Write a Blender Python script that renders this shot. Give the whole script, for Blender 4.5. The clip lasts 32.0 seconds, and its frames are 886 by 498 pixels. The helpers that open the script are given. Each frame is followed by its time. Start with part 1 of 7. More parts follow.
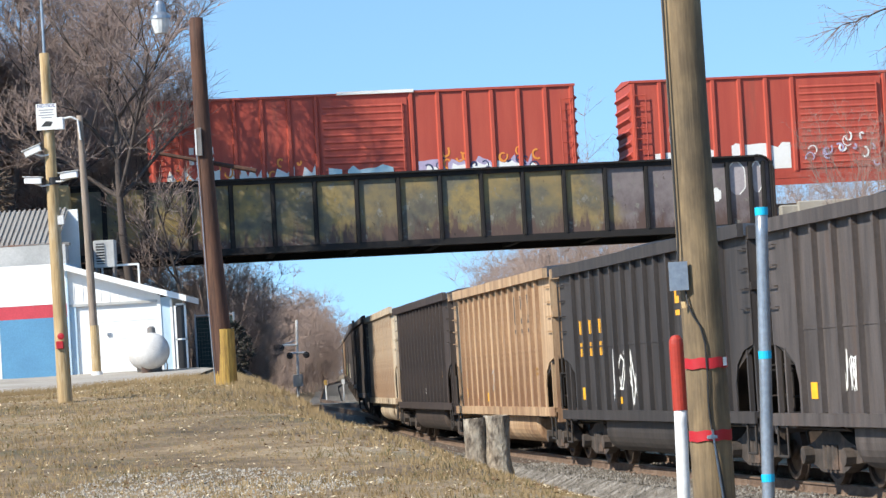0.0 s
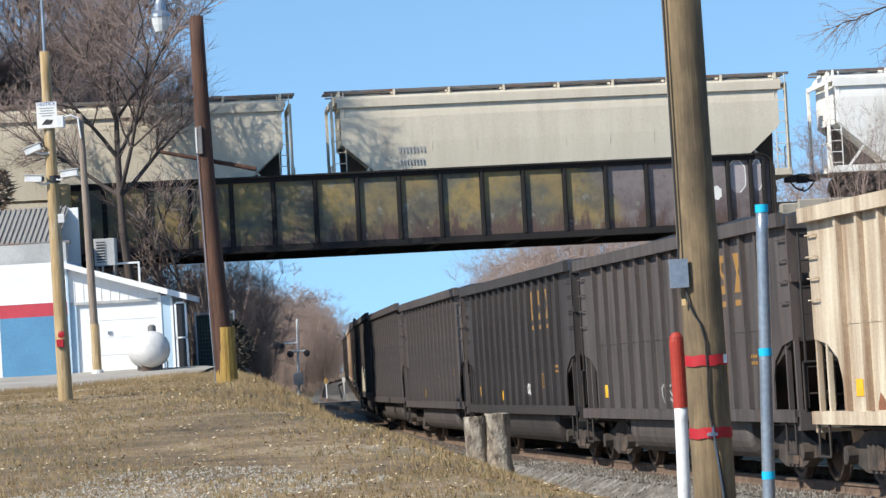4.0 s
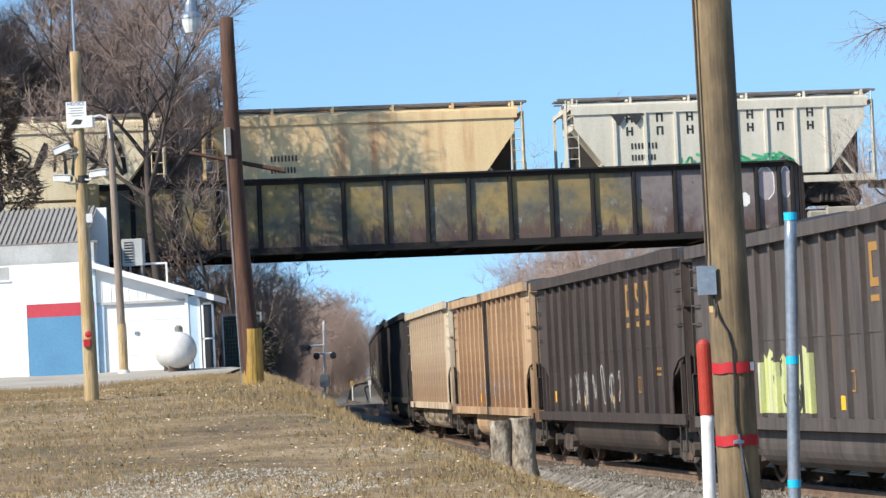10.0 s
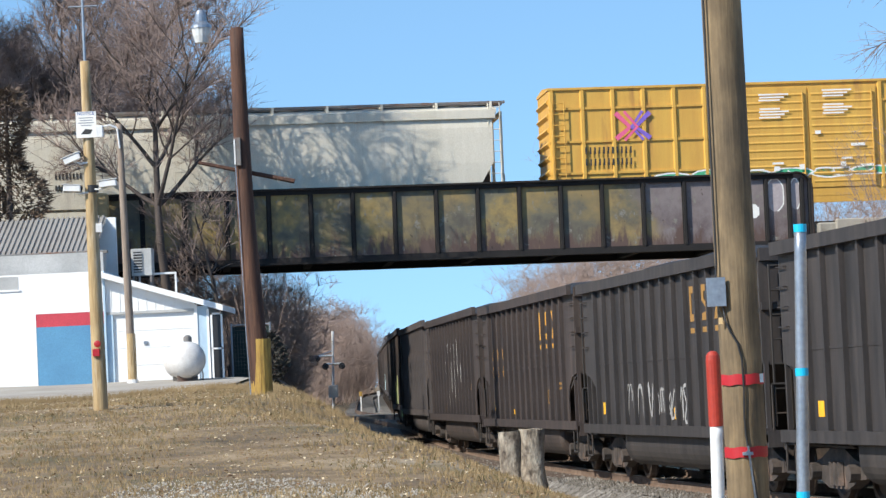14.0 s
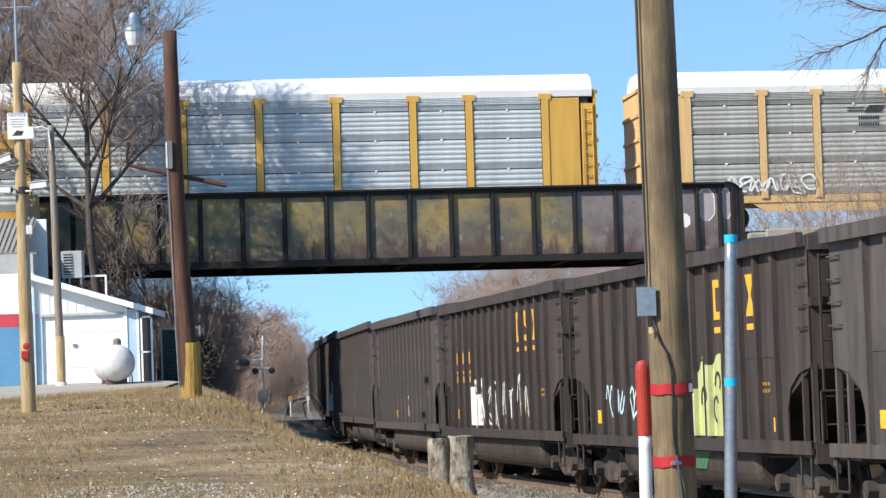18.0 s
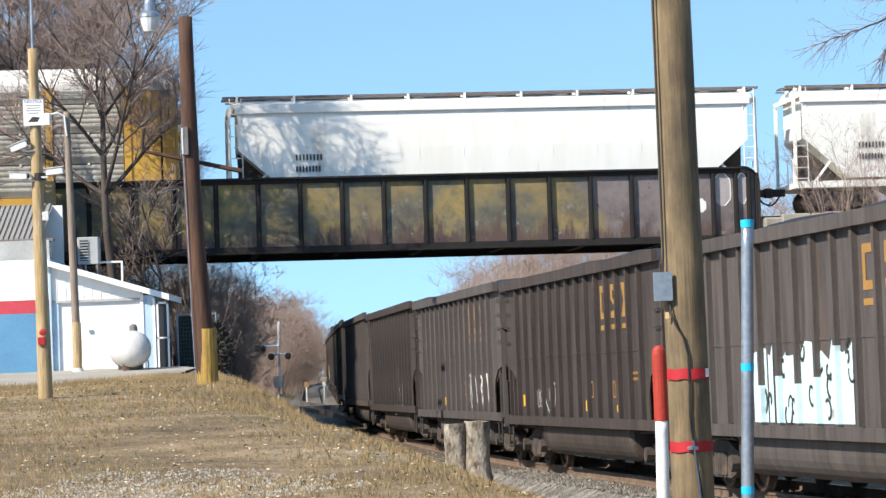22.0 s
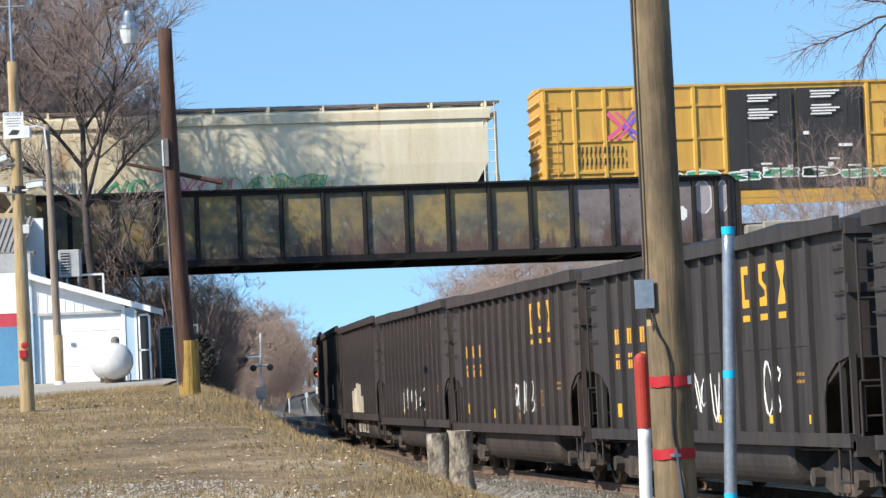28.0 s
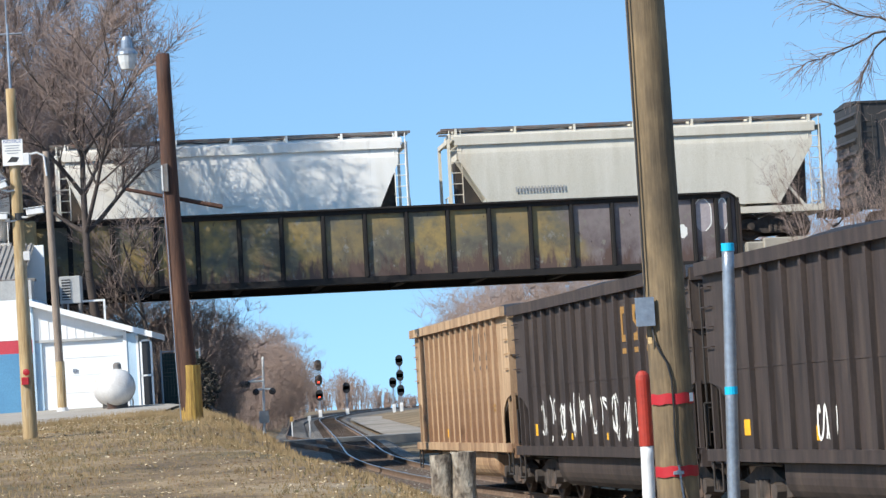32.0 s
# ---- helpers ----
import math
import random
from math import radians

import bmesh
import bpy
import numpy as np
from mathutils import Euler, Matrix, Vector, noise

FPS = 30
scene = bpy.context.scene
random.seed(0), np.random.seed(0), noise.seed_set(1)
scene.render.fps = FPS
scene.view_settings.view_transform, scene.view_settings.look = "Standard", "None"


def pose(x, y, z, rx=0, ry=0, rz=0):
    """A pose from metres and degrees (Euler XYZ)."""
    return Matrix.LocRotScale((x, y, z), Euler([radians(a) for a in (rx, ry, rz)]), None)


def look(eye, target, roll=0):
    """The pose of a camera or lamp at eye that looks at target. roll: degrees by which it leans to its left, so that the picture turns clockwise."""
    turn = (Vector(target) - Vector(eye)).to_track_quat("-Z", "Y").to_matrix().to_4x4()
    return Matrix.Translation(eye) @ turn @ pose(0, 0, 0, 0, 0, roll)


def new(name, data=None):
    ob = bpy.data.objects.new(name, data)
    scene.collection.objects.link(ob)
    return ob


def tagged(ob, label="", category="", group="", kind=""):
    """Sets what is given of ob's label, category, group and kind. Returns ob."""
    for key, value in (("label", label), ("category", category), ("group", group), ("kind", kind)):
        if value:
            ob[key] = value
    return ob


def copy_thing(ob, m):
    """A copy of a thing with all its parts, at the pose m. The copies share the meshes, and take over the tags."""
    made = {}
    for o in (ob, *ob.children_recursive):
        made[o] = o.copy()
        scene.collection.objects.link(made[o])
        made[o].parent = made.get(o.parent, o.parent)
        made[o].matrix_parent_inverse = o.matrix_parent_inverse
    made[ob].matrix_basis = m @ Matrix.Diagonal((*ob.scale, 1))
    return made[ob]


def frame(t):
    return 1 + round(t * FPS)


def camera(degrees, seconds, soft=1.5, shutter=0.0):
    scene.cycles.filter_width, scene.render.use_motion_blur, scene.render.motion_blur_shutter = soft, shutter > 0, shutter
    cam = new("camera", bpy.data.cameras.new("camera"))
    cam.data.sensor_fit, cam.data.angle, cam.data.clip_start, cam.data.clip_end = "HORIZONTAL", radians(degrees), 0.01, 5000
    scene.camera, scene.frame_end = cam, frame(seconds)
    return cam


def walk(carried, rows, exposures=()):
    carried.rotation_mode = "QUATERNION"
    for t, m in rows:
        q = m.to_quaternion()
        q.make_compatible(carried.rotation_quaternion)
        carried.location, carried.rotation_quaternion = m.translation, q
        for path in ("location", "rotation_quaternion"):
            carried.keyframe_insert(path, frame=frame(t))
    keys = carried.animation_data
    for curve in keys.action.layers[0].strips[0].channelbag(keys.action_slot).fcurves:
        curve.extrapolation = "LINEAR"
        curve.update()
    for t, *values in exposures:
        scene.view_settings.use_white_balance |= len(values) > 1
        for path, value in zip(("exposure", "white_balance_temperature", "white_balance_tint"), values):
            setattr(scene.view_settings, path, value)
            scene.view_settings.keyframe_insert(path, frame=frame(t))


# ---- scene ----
# ---- camera ----
cam = camera(17.83, 32.0, soft=1.45)
EYE = 1.9
# seconds, sway to the right, sway up, yaw, pitch, roll
PATH = [
    (0, 0.008, -0.000, 0.743, 2.591, 3.457),
    (0.5, 0.006, 0.001, 0.598, 2.652, 3.375),
    (1, 0.003, -0.002, 0.552, 2.708, 3.339),
    (1.5, 0.010, -0.003, 0.569, 2.713, 3.555),
    (2, 0.006, -0.005, 0.601, 2.682, 3.499),
    (2.5, 0.007, 0.000, 0.618, 2.660, 3.419),
    (3, 0.007, -0.007, 0.666, 2.636, 3.538),
    (3.5, 0.009, -0.008, 0.716, 2.589, 3.552),
    (5.5, 0.004, -0.007, 0.693, 2.536, 3.077),
    (6, 0.003, -0.004, 0.570, 2.633, 3.011),
    (6.5, 0.003, -0.007, 0.544, 2.760, 2.793),
    (7, -0.000, -0.002, 0.574, 2.823, 2.357),
    (7.5, -0.000, -0.006, 0.674, 2.856, 2.431),
    (8, 0.002, -0.003, 0.822, 2.871, 2.673),
    (8.5, 0.008, -0.000, 0.947, 2.831, 2.929),
    (9, 0.002, -0.011, 1.033, 2.845, 2.699),
    (9.5, 0.004, -0.002, 1.153, 2.760, 2.757),
    (10, 0.005, -0.001, 1.280, 2.660, 2.845),
    (10.5, 0.004, -0.005, 1.470, 2.569, 2.855),
    (11, 0.003, -0.007, 1.592, 2.550, 3.000),
    (11.5, 0.003, -0.007, 1.661, 2.615, 2.982),
    (12, 0.004, -0.006, 1.684, 2.695, 3.033),
    (12.5, 0.002, -0.004, 1.667, 2.772, 3.084),
    (13, 0.001, -0.005, 1.628, 2.835, 3.062),
    (13.5, 0.004, -0.004, 1.591, 2.847, 2.928),
    (15.5, -0.009, 0.013, 0.908, 3.187, 1.872),
    (16, -0.007, 0.018, 0.775, 3.283, 1.975),
    (16.5, -0.008, 0.011, 0.569, 3.328, 2.087),
    (17, -0.006, 0.013, 0.413, 3.350, 1.893),
    (17.5, -0.003, 0.008, 0.207, 3.235, 1.585),
    (18, 0.002, 0.005, 0.029, 2.948, 2.078),
    (18.5, -0.003, 0.011, 0.108, 2.785, 2.109),
    (19, -0.005, 0.002, 0.301, 2.706, 2.046),
    (19.5, -0.004, 0.006, 0.382, 2.620, 2.023),
    (20, -0.004, 0.010, 0.422, 2.563, 2.029),
    (20.5, -0.004, 0.002, 0.433, 2.575, 1.922),
    (21, -0.005, 0.003, 0.420, 2.585, 2.040),
    (21.5, -0.006, 0.003, 0.402, 2.601, 2.019),
    (22, -0.002, 0.005, 0.353, 2.665, 2.172),
    (22.5, -0.004, 0.004, 0.311, 2.735, 2.265),
    (23, -0.006, 0.006, 0.233, 2.823, 2.123),
    (23.5, -0.004, 0.007, 0.206, 2.889, 2.132),
    (24, -0.005, 0.003, 0.168, 2.983, 2.169),
    (24.5, -0.000, 0.002, 0.112, 3.020, 2.181),
    (25, -0.003, -0.000, -0.013, 2.958, 2.177),
    (25.5, -0.001, -0.002, -0.093, 2.920, 2.258),
    (27.5, -0.001, -0.004, -0.054, 2.834, 2.570),
    (28, -0.001, 0.001, -0.002, 2.850, 2.653),
    (28.5, 0.000, -0.002, 0.029, 2.877, 2.559),
    (29, 0.001, 0.001, 0.067, 2.921, 2.810),
    (29.5, 0.005, -0.001, 0.078, 2.989, 3.111),
    (30, 0.003, -0.008, 0.076, 3.070, 3.131),
    (30.5, 0.003, -0.002, 0.068, 3.130, 3.102),
    (31, 0.004, -0.009, 0.103, 3.188, 3.178),
    (31.5, 0.005, -0.007, 0.100, 3.231, 3.293),
    (32, 0.005, -0.007, 0.057, 3.291, 3.432),
]
# seconds, stops, kelvin, tint of the camera's own drift
EXPOSURES = [(0.0, 0.76, 6450, 0), (1.0, 0.66, 6450, 0), (2.0, 0.54, 6300, 0), (3.0, 0.5, 6300, 0), (6.0, 0.66, 6550, 0), (9.0, 0.7, 6550, 0), (11.0, 0.69, 6500, 0), (13.0, 0.59, 6350, 0), (16.0, 0.68, 6400, 0),
             (18.0, 0.66, 6500, 0), (20.0, 0.76, 6750, 1), (22.0, 0.8, 6700, 0), (24.0, 0.66, 6550, 0), (28.0, 0.63, 6450, 0), (30.0, 0.71, 6550, 0), (31.0, 0.6, 6400, 0), (32.0, 0.59, 6350, 0)]
walk(cam, [(t, pose(dx, 0, EYE + dz, 90 + pitch, roll, yaw)) for t, dx, dz, yaw, pitch, roll in PATH], EXPOSURES)

# ---- light ----
SUN_AZ, SUN_EL = -54.0, 39.0   # degrees west of due behind the eye, and above the horizon
world = bpy.data.worlds.new("sky")
scene.world = world
world.use_nodes = True
wn = world.node_tree.nodes
sky = wn.new("ShaderNodeTexSky")
sky.sky_type = "NISHITA"
sky.sun_disc = False
sky.sun_elevation = radians(SUN_EL)
sun_from = Vector((math.sin(radians(SUN_AZ)), -math.cos(radians(SUN_AZ)), math.tan(radians(SUN_EL)))).normalized()
sky.sun_rotation = math.atan2(sun_from.x, sun_from.y)
sky.air_density, sky.dust_density, sky.ozone_density = 1.0, 0.0, 1.0
wn["Background"].inputs[1].default_value = 0.15
tint = wn.new("ShaderNodeMix")   # a clear winter sky, a little towards cyan
tint.data_type, tint.blend_type = "RGBA", "MULTIPLY"
tint.inputs[0].default_value, tint.inputs[7].default_value = 1.0, (0.87, 0.97, 1.04, 1)
world.node_tree.links.new(sky.outputs[0], tint.inputs[6])
world.node_tree.links.new(tint.outputs[2], wn["Background"].inputs[0])
coord, lift = wn.new("ShaderNodeTexCoord"), wn.new("ShaderNodeVectorMath")
lift.operation, lift.inputs[1].default_value = "ADD", (0, 0, 0.2)
world.node_tree.links.new(coord.outputs["Generated"], lift.inputs[0])
world.node_tree.links.new(lift.outputs[0], sky.inputs[0])
sun = new("sun", bpy.data.lights.new("sun", "SUN"))
sun.data.energy, sun.data.angle, sun.data.color = 4.7, radians(0.5), (1.0, 0.88, 0.81)
sun.matrix_world = look(sun_from * 300, (0, 0, 0))

# ---- materials ----
def nodes_of(name):
    m = bpy.data.materials.new(name)
    m.use_nodes = True
    nt = m.node_tree
    return m, nt, nt.nodes["Principled BSDF"]


def ramp(nt, fac, stops):
    r = nt.nodes.new("ShaderNodeValToRGB")
    while len(r.color_ramp.elements) < len(stops):
        r.color_ramp.elements.new(0.5)
    for e, (p, c) in zip(r.color_ramp.elements, stops):
        e.position, e.color = p, (*c, 1)
    nt.links.new(fac, r.inputs[0])
    return r.outputs[0]


def noise_of(nt, scale, detail=4.0, stretch=(1, 1, 1), rough=0.55, off=0.0):
    co = nt.nodes.new("ShaderNodeTexCoord")
    mp = nt.nodes.new("ShaderNodeMapping")
    mp.inputs["Scale"].default_value = stretch
    mp.inputs["Location"].default_value = (off, off * 0.7, off * 1.3)
    n = nt.nodes.new("ShaderNodeTexNoise")
    n.inputs["Scale"].default_value, n.inputs["Detail"].default_value = scale, detail
    n.inputs["Roughness"].default_value = rough
    nt.links.new(co.outputs["Object"], mp.inputs[0])
    nt.links.new(mp.outputs[0], n.inputs["Vector"])
    return n.outputs["Fac"]


def mixed(nt, fac, a, b, mode="MIX"):
    x = nt.nodes.new("ShaderNodeMix")
    x.data_type, x.blend_type = "RGBA", mode
    for sock, v in ((x.inputs[0], fac), (x.inputs[6], a), (x.inputs[7], b)):
        if isinstance(v, (int, float)):
            sock.default_value = v
        elif isinstance(v, tuple):
            sock.default_value = (*v, 1)
        else:
            nt.links.new(v, sock)
    return x.outputs[2]


def bumped(nt, bsdf, height, strength=0.3, dist=0.01):
    b = nt.nodes.new("ShaderNodeBump")
    b.inputs["Strength"].default_value, b.inputs["Distance"].default_value = strength, dist
    nt.links.new(height, b.inputs["Height"])
    nt.links.new(b.outputs[0], bsdf.inputs["Normal"])


def surface(name, col, dark=None, stain=None, rough=0.7, metal=0.0, scale=3.0, streak=(1, 1, 1), amount=0.5, bump=0.15, fine=30.0, dist=0.01, seed=0.0, grain=(1, 1, 1)):
    """A worn surface: two colours blended by a broad noise, stains by a second one, and a fine grain."""
    m, nt, b = nodes_of(name)
    dark = dark or tuple(c * 0.72 for c in col)
    big = noise_of(nt, scale, 5, streak, 0.6, seed)
    c = ramp(nt, big, [(0.35, dark), (0.65, col)])
    if stain:
        st = ramp(nt, noise_of(nt, scale * 0.45, 6, streak, 0.65, seed + 7), [(0.62 - 0.25 * amount, (0, 0, 0)), (0.72, (1, 1, 1))])
        c = mixed(nt, st, c, stain)
    g = noise_of(nt, fine, 5, grain, 0.6, seed + 3)
    c = mixed(nt, 0.35 if grain == (1, 1, 1) else 0.7, c, ramp(nt, g, [(0.3, (0.35, 0.35, 0.35)), (0.7, (0.75, 0.75, 0.75))]), "OVERLAY")
    nt.links.new(c, b.inputs["Base Color"])
    b.inputs["Roughness"].default_value, b.inputs["Metallic"].default_value = rough, metal
    if bump:
        bumped(nt, b, g, bump, dist)
    return m


def plain(name, col, rough=0.6, metal=0.0, emit=0.0):
    m, nt, b = nodes_of(name)
    c = mixed(nt, 0.25, col, ramp(nt, noise_of(nt, 9, 4), [(0.3, (0.3, 0.3, 0.3)), (0.7, (0.75, 0.75, 0.75))]), "OVERLAY")
    nt.links.new(c, b.inputs["Base Color"])
    b.inputs["Roughness"].default_value, b.inputs["Metallic"].default_value = rough, metal
    if emit:
        b.inputs["Emission Color"].default_value, b.inputs["Emission Strength"].default_value = (*col, 1), emit
    return m


V = (3.0, 3.0, 0.35)   # streaks that run down
RUST = (0.17, 0.07, 0.035)
coal_black = surface("coal_car_black", (0.042, 0.036, 0.035), (0.018, 0.016, 0.016), (0.055, 0.045, 0.04), 0.62, 0, 1.6, V)
coal_grey = surface("coal_car_grey", (0.088, 0.074, 0.069), (0.042, 0.035, 0.033), (0.09, 0.06, 0.045), 0.65, 0, 1.5, V, 0.3)
coal_brown = surface("coal_car_brown", (0.05, 0.036, 0.032), (0.02, 0.015, 0.014), (0.075, 0.055, 0.043), 0.65, 0, 1.6, V)
coal_cream = surface("coal_car_cream", (0.6, 0.525, 0.4), (0.43, 0.345, 0.245), (0.2, 0.115, 0.065), 0.65, 0, 1.3, V, 0.7)
coal_orange = surface("coal_car_orange", (0.52, 0.37, 0.225), (0.35, 0.225, 0.125), (0.15, 0.075, 0.04), 0.65, 0, 1.3, V, 0.85)
under_black = surface("underframe", (0.03, 0.026, 0.024), None, (0.055, 0.038, 0.028), 0.8, 0, 2.0)
truck_dust = surface("dusty_truck", (0.075, 0.058, 0.048), (0.03, 0.025, 0.022), (0.15, 0.1, 0.075), 0.85, 0, 3.5, amount=0.4)
wheel_steel = surface("wheel_steel", (0.1, 0.075, 0.06), None, (0.05, 0.04, 0.04), 0.55, 0.5, 4.0)
coal_lump = surface("coal", (0.022, 0.021, 0.023), (0.012, 0.012, 0.013), None, 0.6, 0, 5.0, bump=0.8, fine=14.0, dist=0.05)
box_red = surface("boxcar_red", (0.42, 0.075, 0.045), (0.36, 0.055, 0.035), (0.22, 0.06, 0.04), 0.6, 0, 1.0, V, 0.15)
box_maroon = surface("boxcar_maroon", (0.24, 0.05, 0.04), (0.19, 0.04, 0.034), (0.14, 0.05, 0.04), 0.6, 0, 1.0, V, 0.15)
rack_yellow = surface("boxcar_yellow", (0.62, 0.365, 0.07), (0.54, 0.3, 0.06), (0.35, 0.17, 0.05), 0.55, 0, 1.0, V, 0.15)
rack_tan = surface("rack_tan", (0.66, 0.44, 0.2), (0.58, 0.36, 0.15), (0.35, 0.2, 0.1), 0.6, 0, 1.0, V, 0.2)
rack_grey = surface("galvanized_panel", (0.5, 0.53, 0.54), (0.4, 0.43, 0.45), (0.42, 0.4, 0.36), 0.5, 0.0, 0.8, V, 0.2)
rack_dusty = surface("dusty_panel", (0.4, 0.39, 0.36), (0.32, 0.31, 0.28), (0.25, 0.22, 0.18), 0.6, 0.0, 0.8, V, 0.3)
rack_roof = surface("white_roof", (0.8, 0.79, 0.77), (0.72, 0.71, 0.69), None, 0.5, 0, 1.0)
hop_white = surface("hopper_white", (0.86, 0.84, 0.79), (0.8, 0.77, 0.7), (0.5, 0.46, 0.4), 0.5, 0, 0.7, V, 0.1)
hop_pale = surface("hopper_pale", (0.63, 0.59, 0.5), (0.55, 0.51, 0.42), (0.55, 0.45, 0.33), 0.5, 0, 0.7, V, 0.1)
hop_cream = surface("hopper_cream", (0.74, 0.66, 0.48), (0.65, 0.55, 0.37), (0.5, 0.3, 0.15), 0.55, 0, 0.7, V, 0.15)
hop_tan = surface("hopper_tan", (0.63, 0.56, 0.44), (0.56, 0.49, 0.38), (0.46, 0.39, 0.3), 0.55, 0, 0.7, V, 0.1)
hop_grey = surface("hopper_grey", (0.62, 0.575, 0.48), (0.53, 0.49, 0.4), (0.35, 0.31, 0.26), 0.55, 0, 0.7, V, 0.15)
hop_peach = surface("hopper_peach", (0.74, 0.55, 0.31), (0.66, 0.46, 0.24), (0.45, 0.22, 0.1), 0.55, 0, 0.6, V, 0.25)
tank_white = surface("tank_white", (0.8, 0.79, 0.77), (0.72, 0.7, 0.67), (0.55, 0.5, 0.42), 0.4, 0, 0.6, V, 0.05)
tank_black = surface("tank_black", (0.05, 0.05, 0.055), (0.038, 0.038, 0.042), None, 0.4, 0, 0.7, V)
wrap_white = surface("lumber_wrap", (0.86, 0.86, 0.85), (0.8, 0.8, 0.8), None, 0.45, 0, 1.5, bump=0.4, fine=4.0, dist=0.03)
dark_box = surface("dark_car", (0.036, 0.034, 0.033), None, None, 0.6, 0, 1.0, V)
girder_dark = surface("girder_black", (0.016, 0.013, 0.012), (0.009, 0.008, 0.008), (0.035, 0.02, 0.016), 0.85, 0, 1.5, (1, 1, 0.6), 0.2)
rib_mark = plain("lettering_orange", (0.75, 0.36, 0.03))
yellow_mark = plain("stencil_yellow", (0.8, 0.42, 0.02))
white_mark = plain("paint_white", (0.78, 0.77, 0.73))
black_mark = plain("paint_black", (0.03, 0.03, 0.03))
steel_grey = surface("weathered_steel", (0.2, 0.19, 0.18), None, RUST, 0.6, 0.3, 3.0)
pole_wood = surface("pole_wood", (0.25, 0.18, 0.098), (0.13, 0.093, 0.052), (0.065, 0.05, 0.033), 0.85, 0, 2.8, (1.5, 1.5, 0.7), 0.95, 0.5, 18.0, 0.02, grain=(2.2, 2.2, 0.12))
pole_tar = surface("creosoted_wood", (0.085, 0.038, 0.022), (0.045, 0.021, 0.014), (0.14, 0.068, 0.036), 0.8, 0, 2.5, (4, 4, 0.4), 0.3, 0.5, 18.0, 0.02, grain=(2.2, 2.2, 0.12))
pole_pale = surface("weathered_wood", (0.38, 0.28, 0.15), (0.28, 0.19, 0.09), (0.5, 0.43, 0.32), 0.85, 0, 2.0, (4, 4, 0.6), 0.4, 0.5, 18.0, 0.02, grain=(2.2, 2.2, 0.12))
pole_grey = surface("silvered_wood", (0.25, 0.2, 0.16), (0.17, 0.13, 0.1), None, 0.85, 0, 2.0, (4, 4, 0.5), 0.3, 0.4, 18.0, 0.02, grain=(2.2, 2.2, 0.12))
yellow_wood = surface("yellow_painted_wood", (0.42, 0.27, 0.06), (0.3, 0.18, 0.04), (0.12, 0.07, 0.03), 0.8, 0, 4.0, (3, 3, 0.6), 0.5, 0.4, 18.0, 0.02, grain=(2.2, 2.2, 0.12))
wall_white = surface("white_siding", (0.8, 0.8, 0.79), (0.74, 0.74, 0.73), None, 0.6, 0, 0.8)
wall_blue = surface("blue_paint", (0.1, 0.26, 0.42), (0.085, 0.22, 0.37), None, 0.6, 0, 1.0)
wall_pale = surface("pale_blue_paint", (0.42, 0.55, 0.66), (0.36, 0.48, 0.6), None, 0.6, 0, 1.0)
wall_red = surface("red_paint", (0.5, 0.05, 0.07), (0.42, 0.04, 0.06), None, 0.6, 0, 1.0)
roof_metal = surface("roof_metal", (0.36, 0.34, 0.31), (0.28, 0.26, 0.24), (0.2, 0.15, 0.12), 0.55, 0.3, 0.8)
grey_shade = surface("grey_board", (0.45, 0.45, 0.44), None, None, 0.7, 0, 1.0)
galv = surface("galvanized", (0.33, 0.36, 0.4), (0.25, 0.28, 0.32), None, 0.35, 0.6, 5.0)
blue_tape = plain("blue_tape", (0.02, 0.42, 0.68), 0.45)
red_tape = plain("red_tape", (0.38, 0.012, 0.02), 0.5)
orange_plastic = surface("orange_red_plastic", (0.37, 0.035, 0.015), (0.27, 0.022, 0.012), None, 0.45, 0, 3.0)
white_plastic = surface("white_plastic", (0.75, 0.75, 0.74), None, None, 0.45, 0, 2.0)
rubber = plain("black_rubber", (0.015, 0.015, 0.016), 0.5)
concrete = surface("concrete", (0.36, 0.33, 0.28), (0.26, 0.24, 0.2), (0.16, 0.14, 0.12), 0.9, 0, 0.9, (1, 1, 0.6), 0.4, 0.4)
concrete_tan = surface("tan_concrete", (0.45, 0.33, 0.17), (0.34, 0.24, 0.12), (0.2, 0.15, 0.1), 0.9, 0, 1.2, (1, 1, 0.6), 0.4, 0.4)
rail_rust = surface("rail_rust", (0.17, 0.115, 0.08), (0.1, 0.065, 0.045), (0.22, 0.16, 0.12), 0.8, 0.1, 6.0)
rail_shine = surface("rail_head", (0.45, 0.43, 0.4), None, None, 0.3, 0.9, 6.0)
tie_wood = surface("tie_wood", (0.09, 0.065, 0.05), None, (0.15, 0.12, 0.1), 0.9, 0, 2.0)
stone = surface("ballast_stone", (0.19, 0.17, 0.145), (0.075, 0.066, 0.054), (0.34, 0.32, 0.29), 0.9, 0, 5.0, bump=1.0, fine=14.0, dist=0.05)
bark = surface("bark", (0.09, 0.07, 0.06), (0.05, 0.04, 0.036), None, 0.9, 0, 3.0, (3, 3, 0.5), bump=0.5)
twig = surface("twigs", (0.28, 0.212, 0.185), (0.18, 0.136, 0.118), None, 0.9, 0, 0.5)
twig_grey = surface("far_twigs", (0.3, 0.222, 0.184), (0.21, 0.157, 0.13), None, 0.95, 0, 0.05, bump=0)
ivy_brown = surface("dry_leaves", (0.17, 0.12, 0.085), (0.09, 0.064, 0.045), None, 0.9, 0, 1.0)
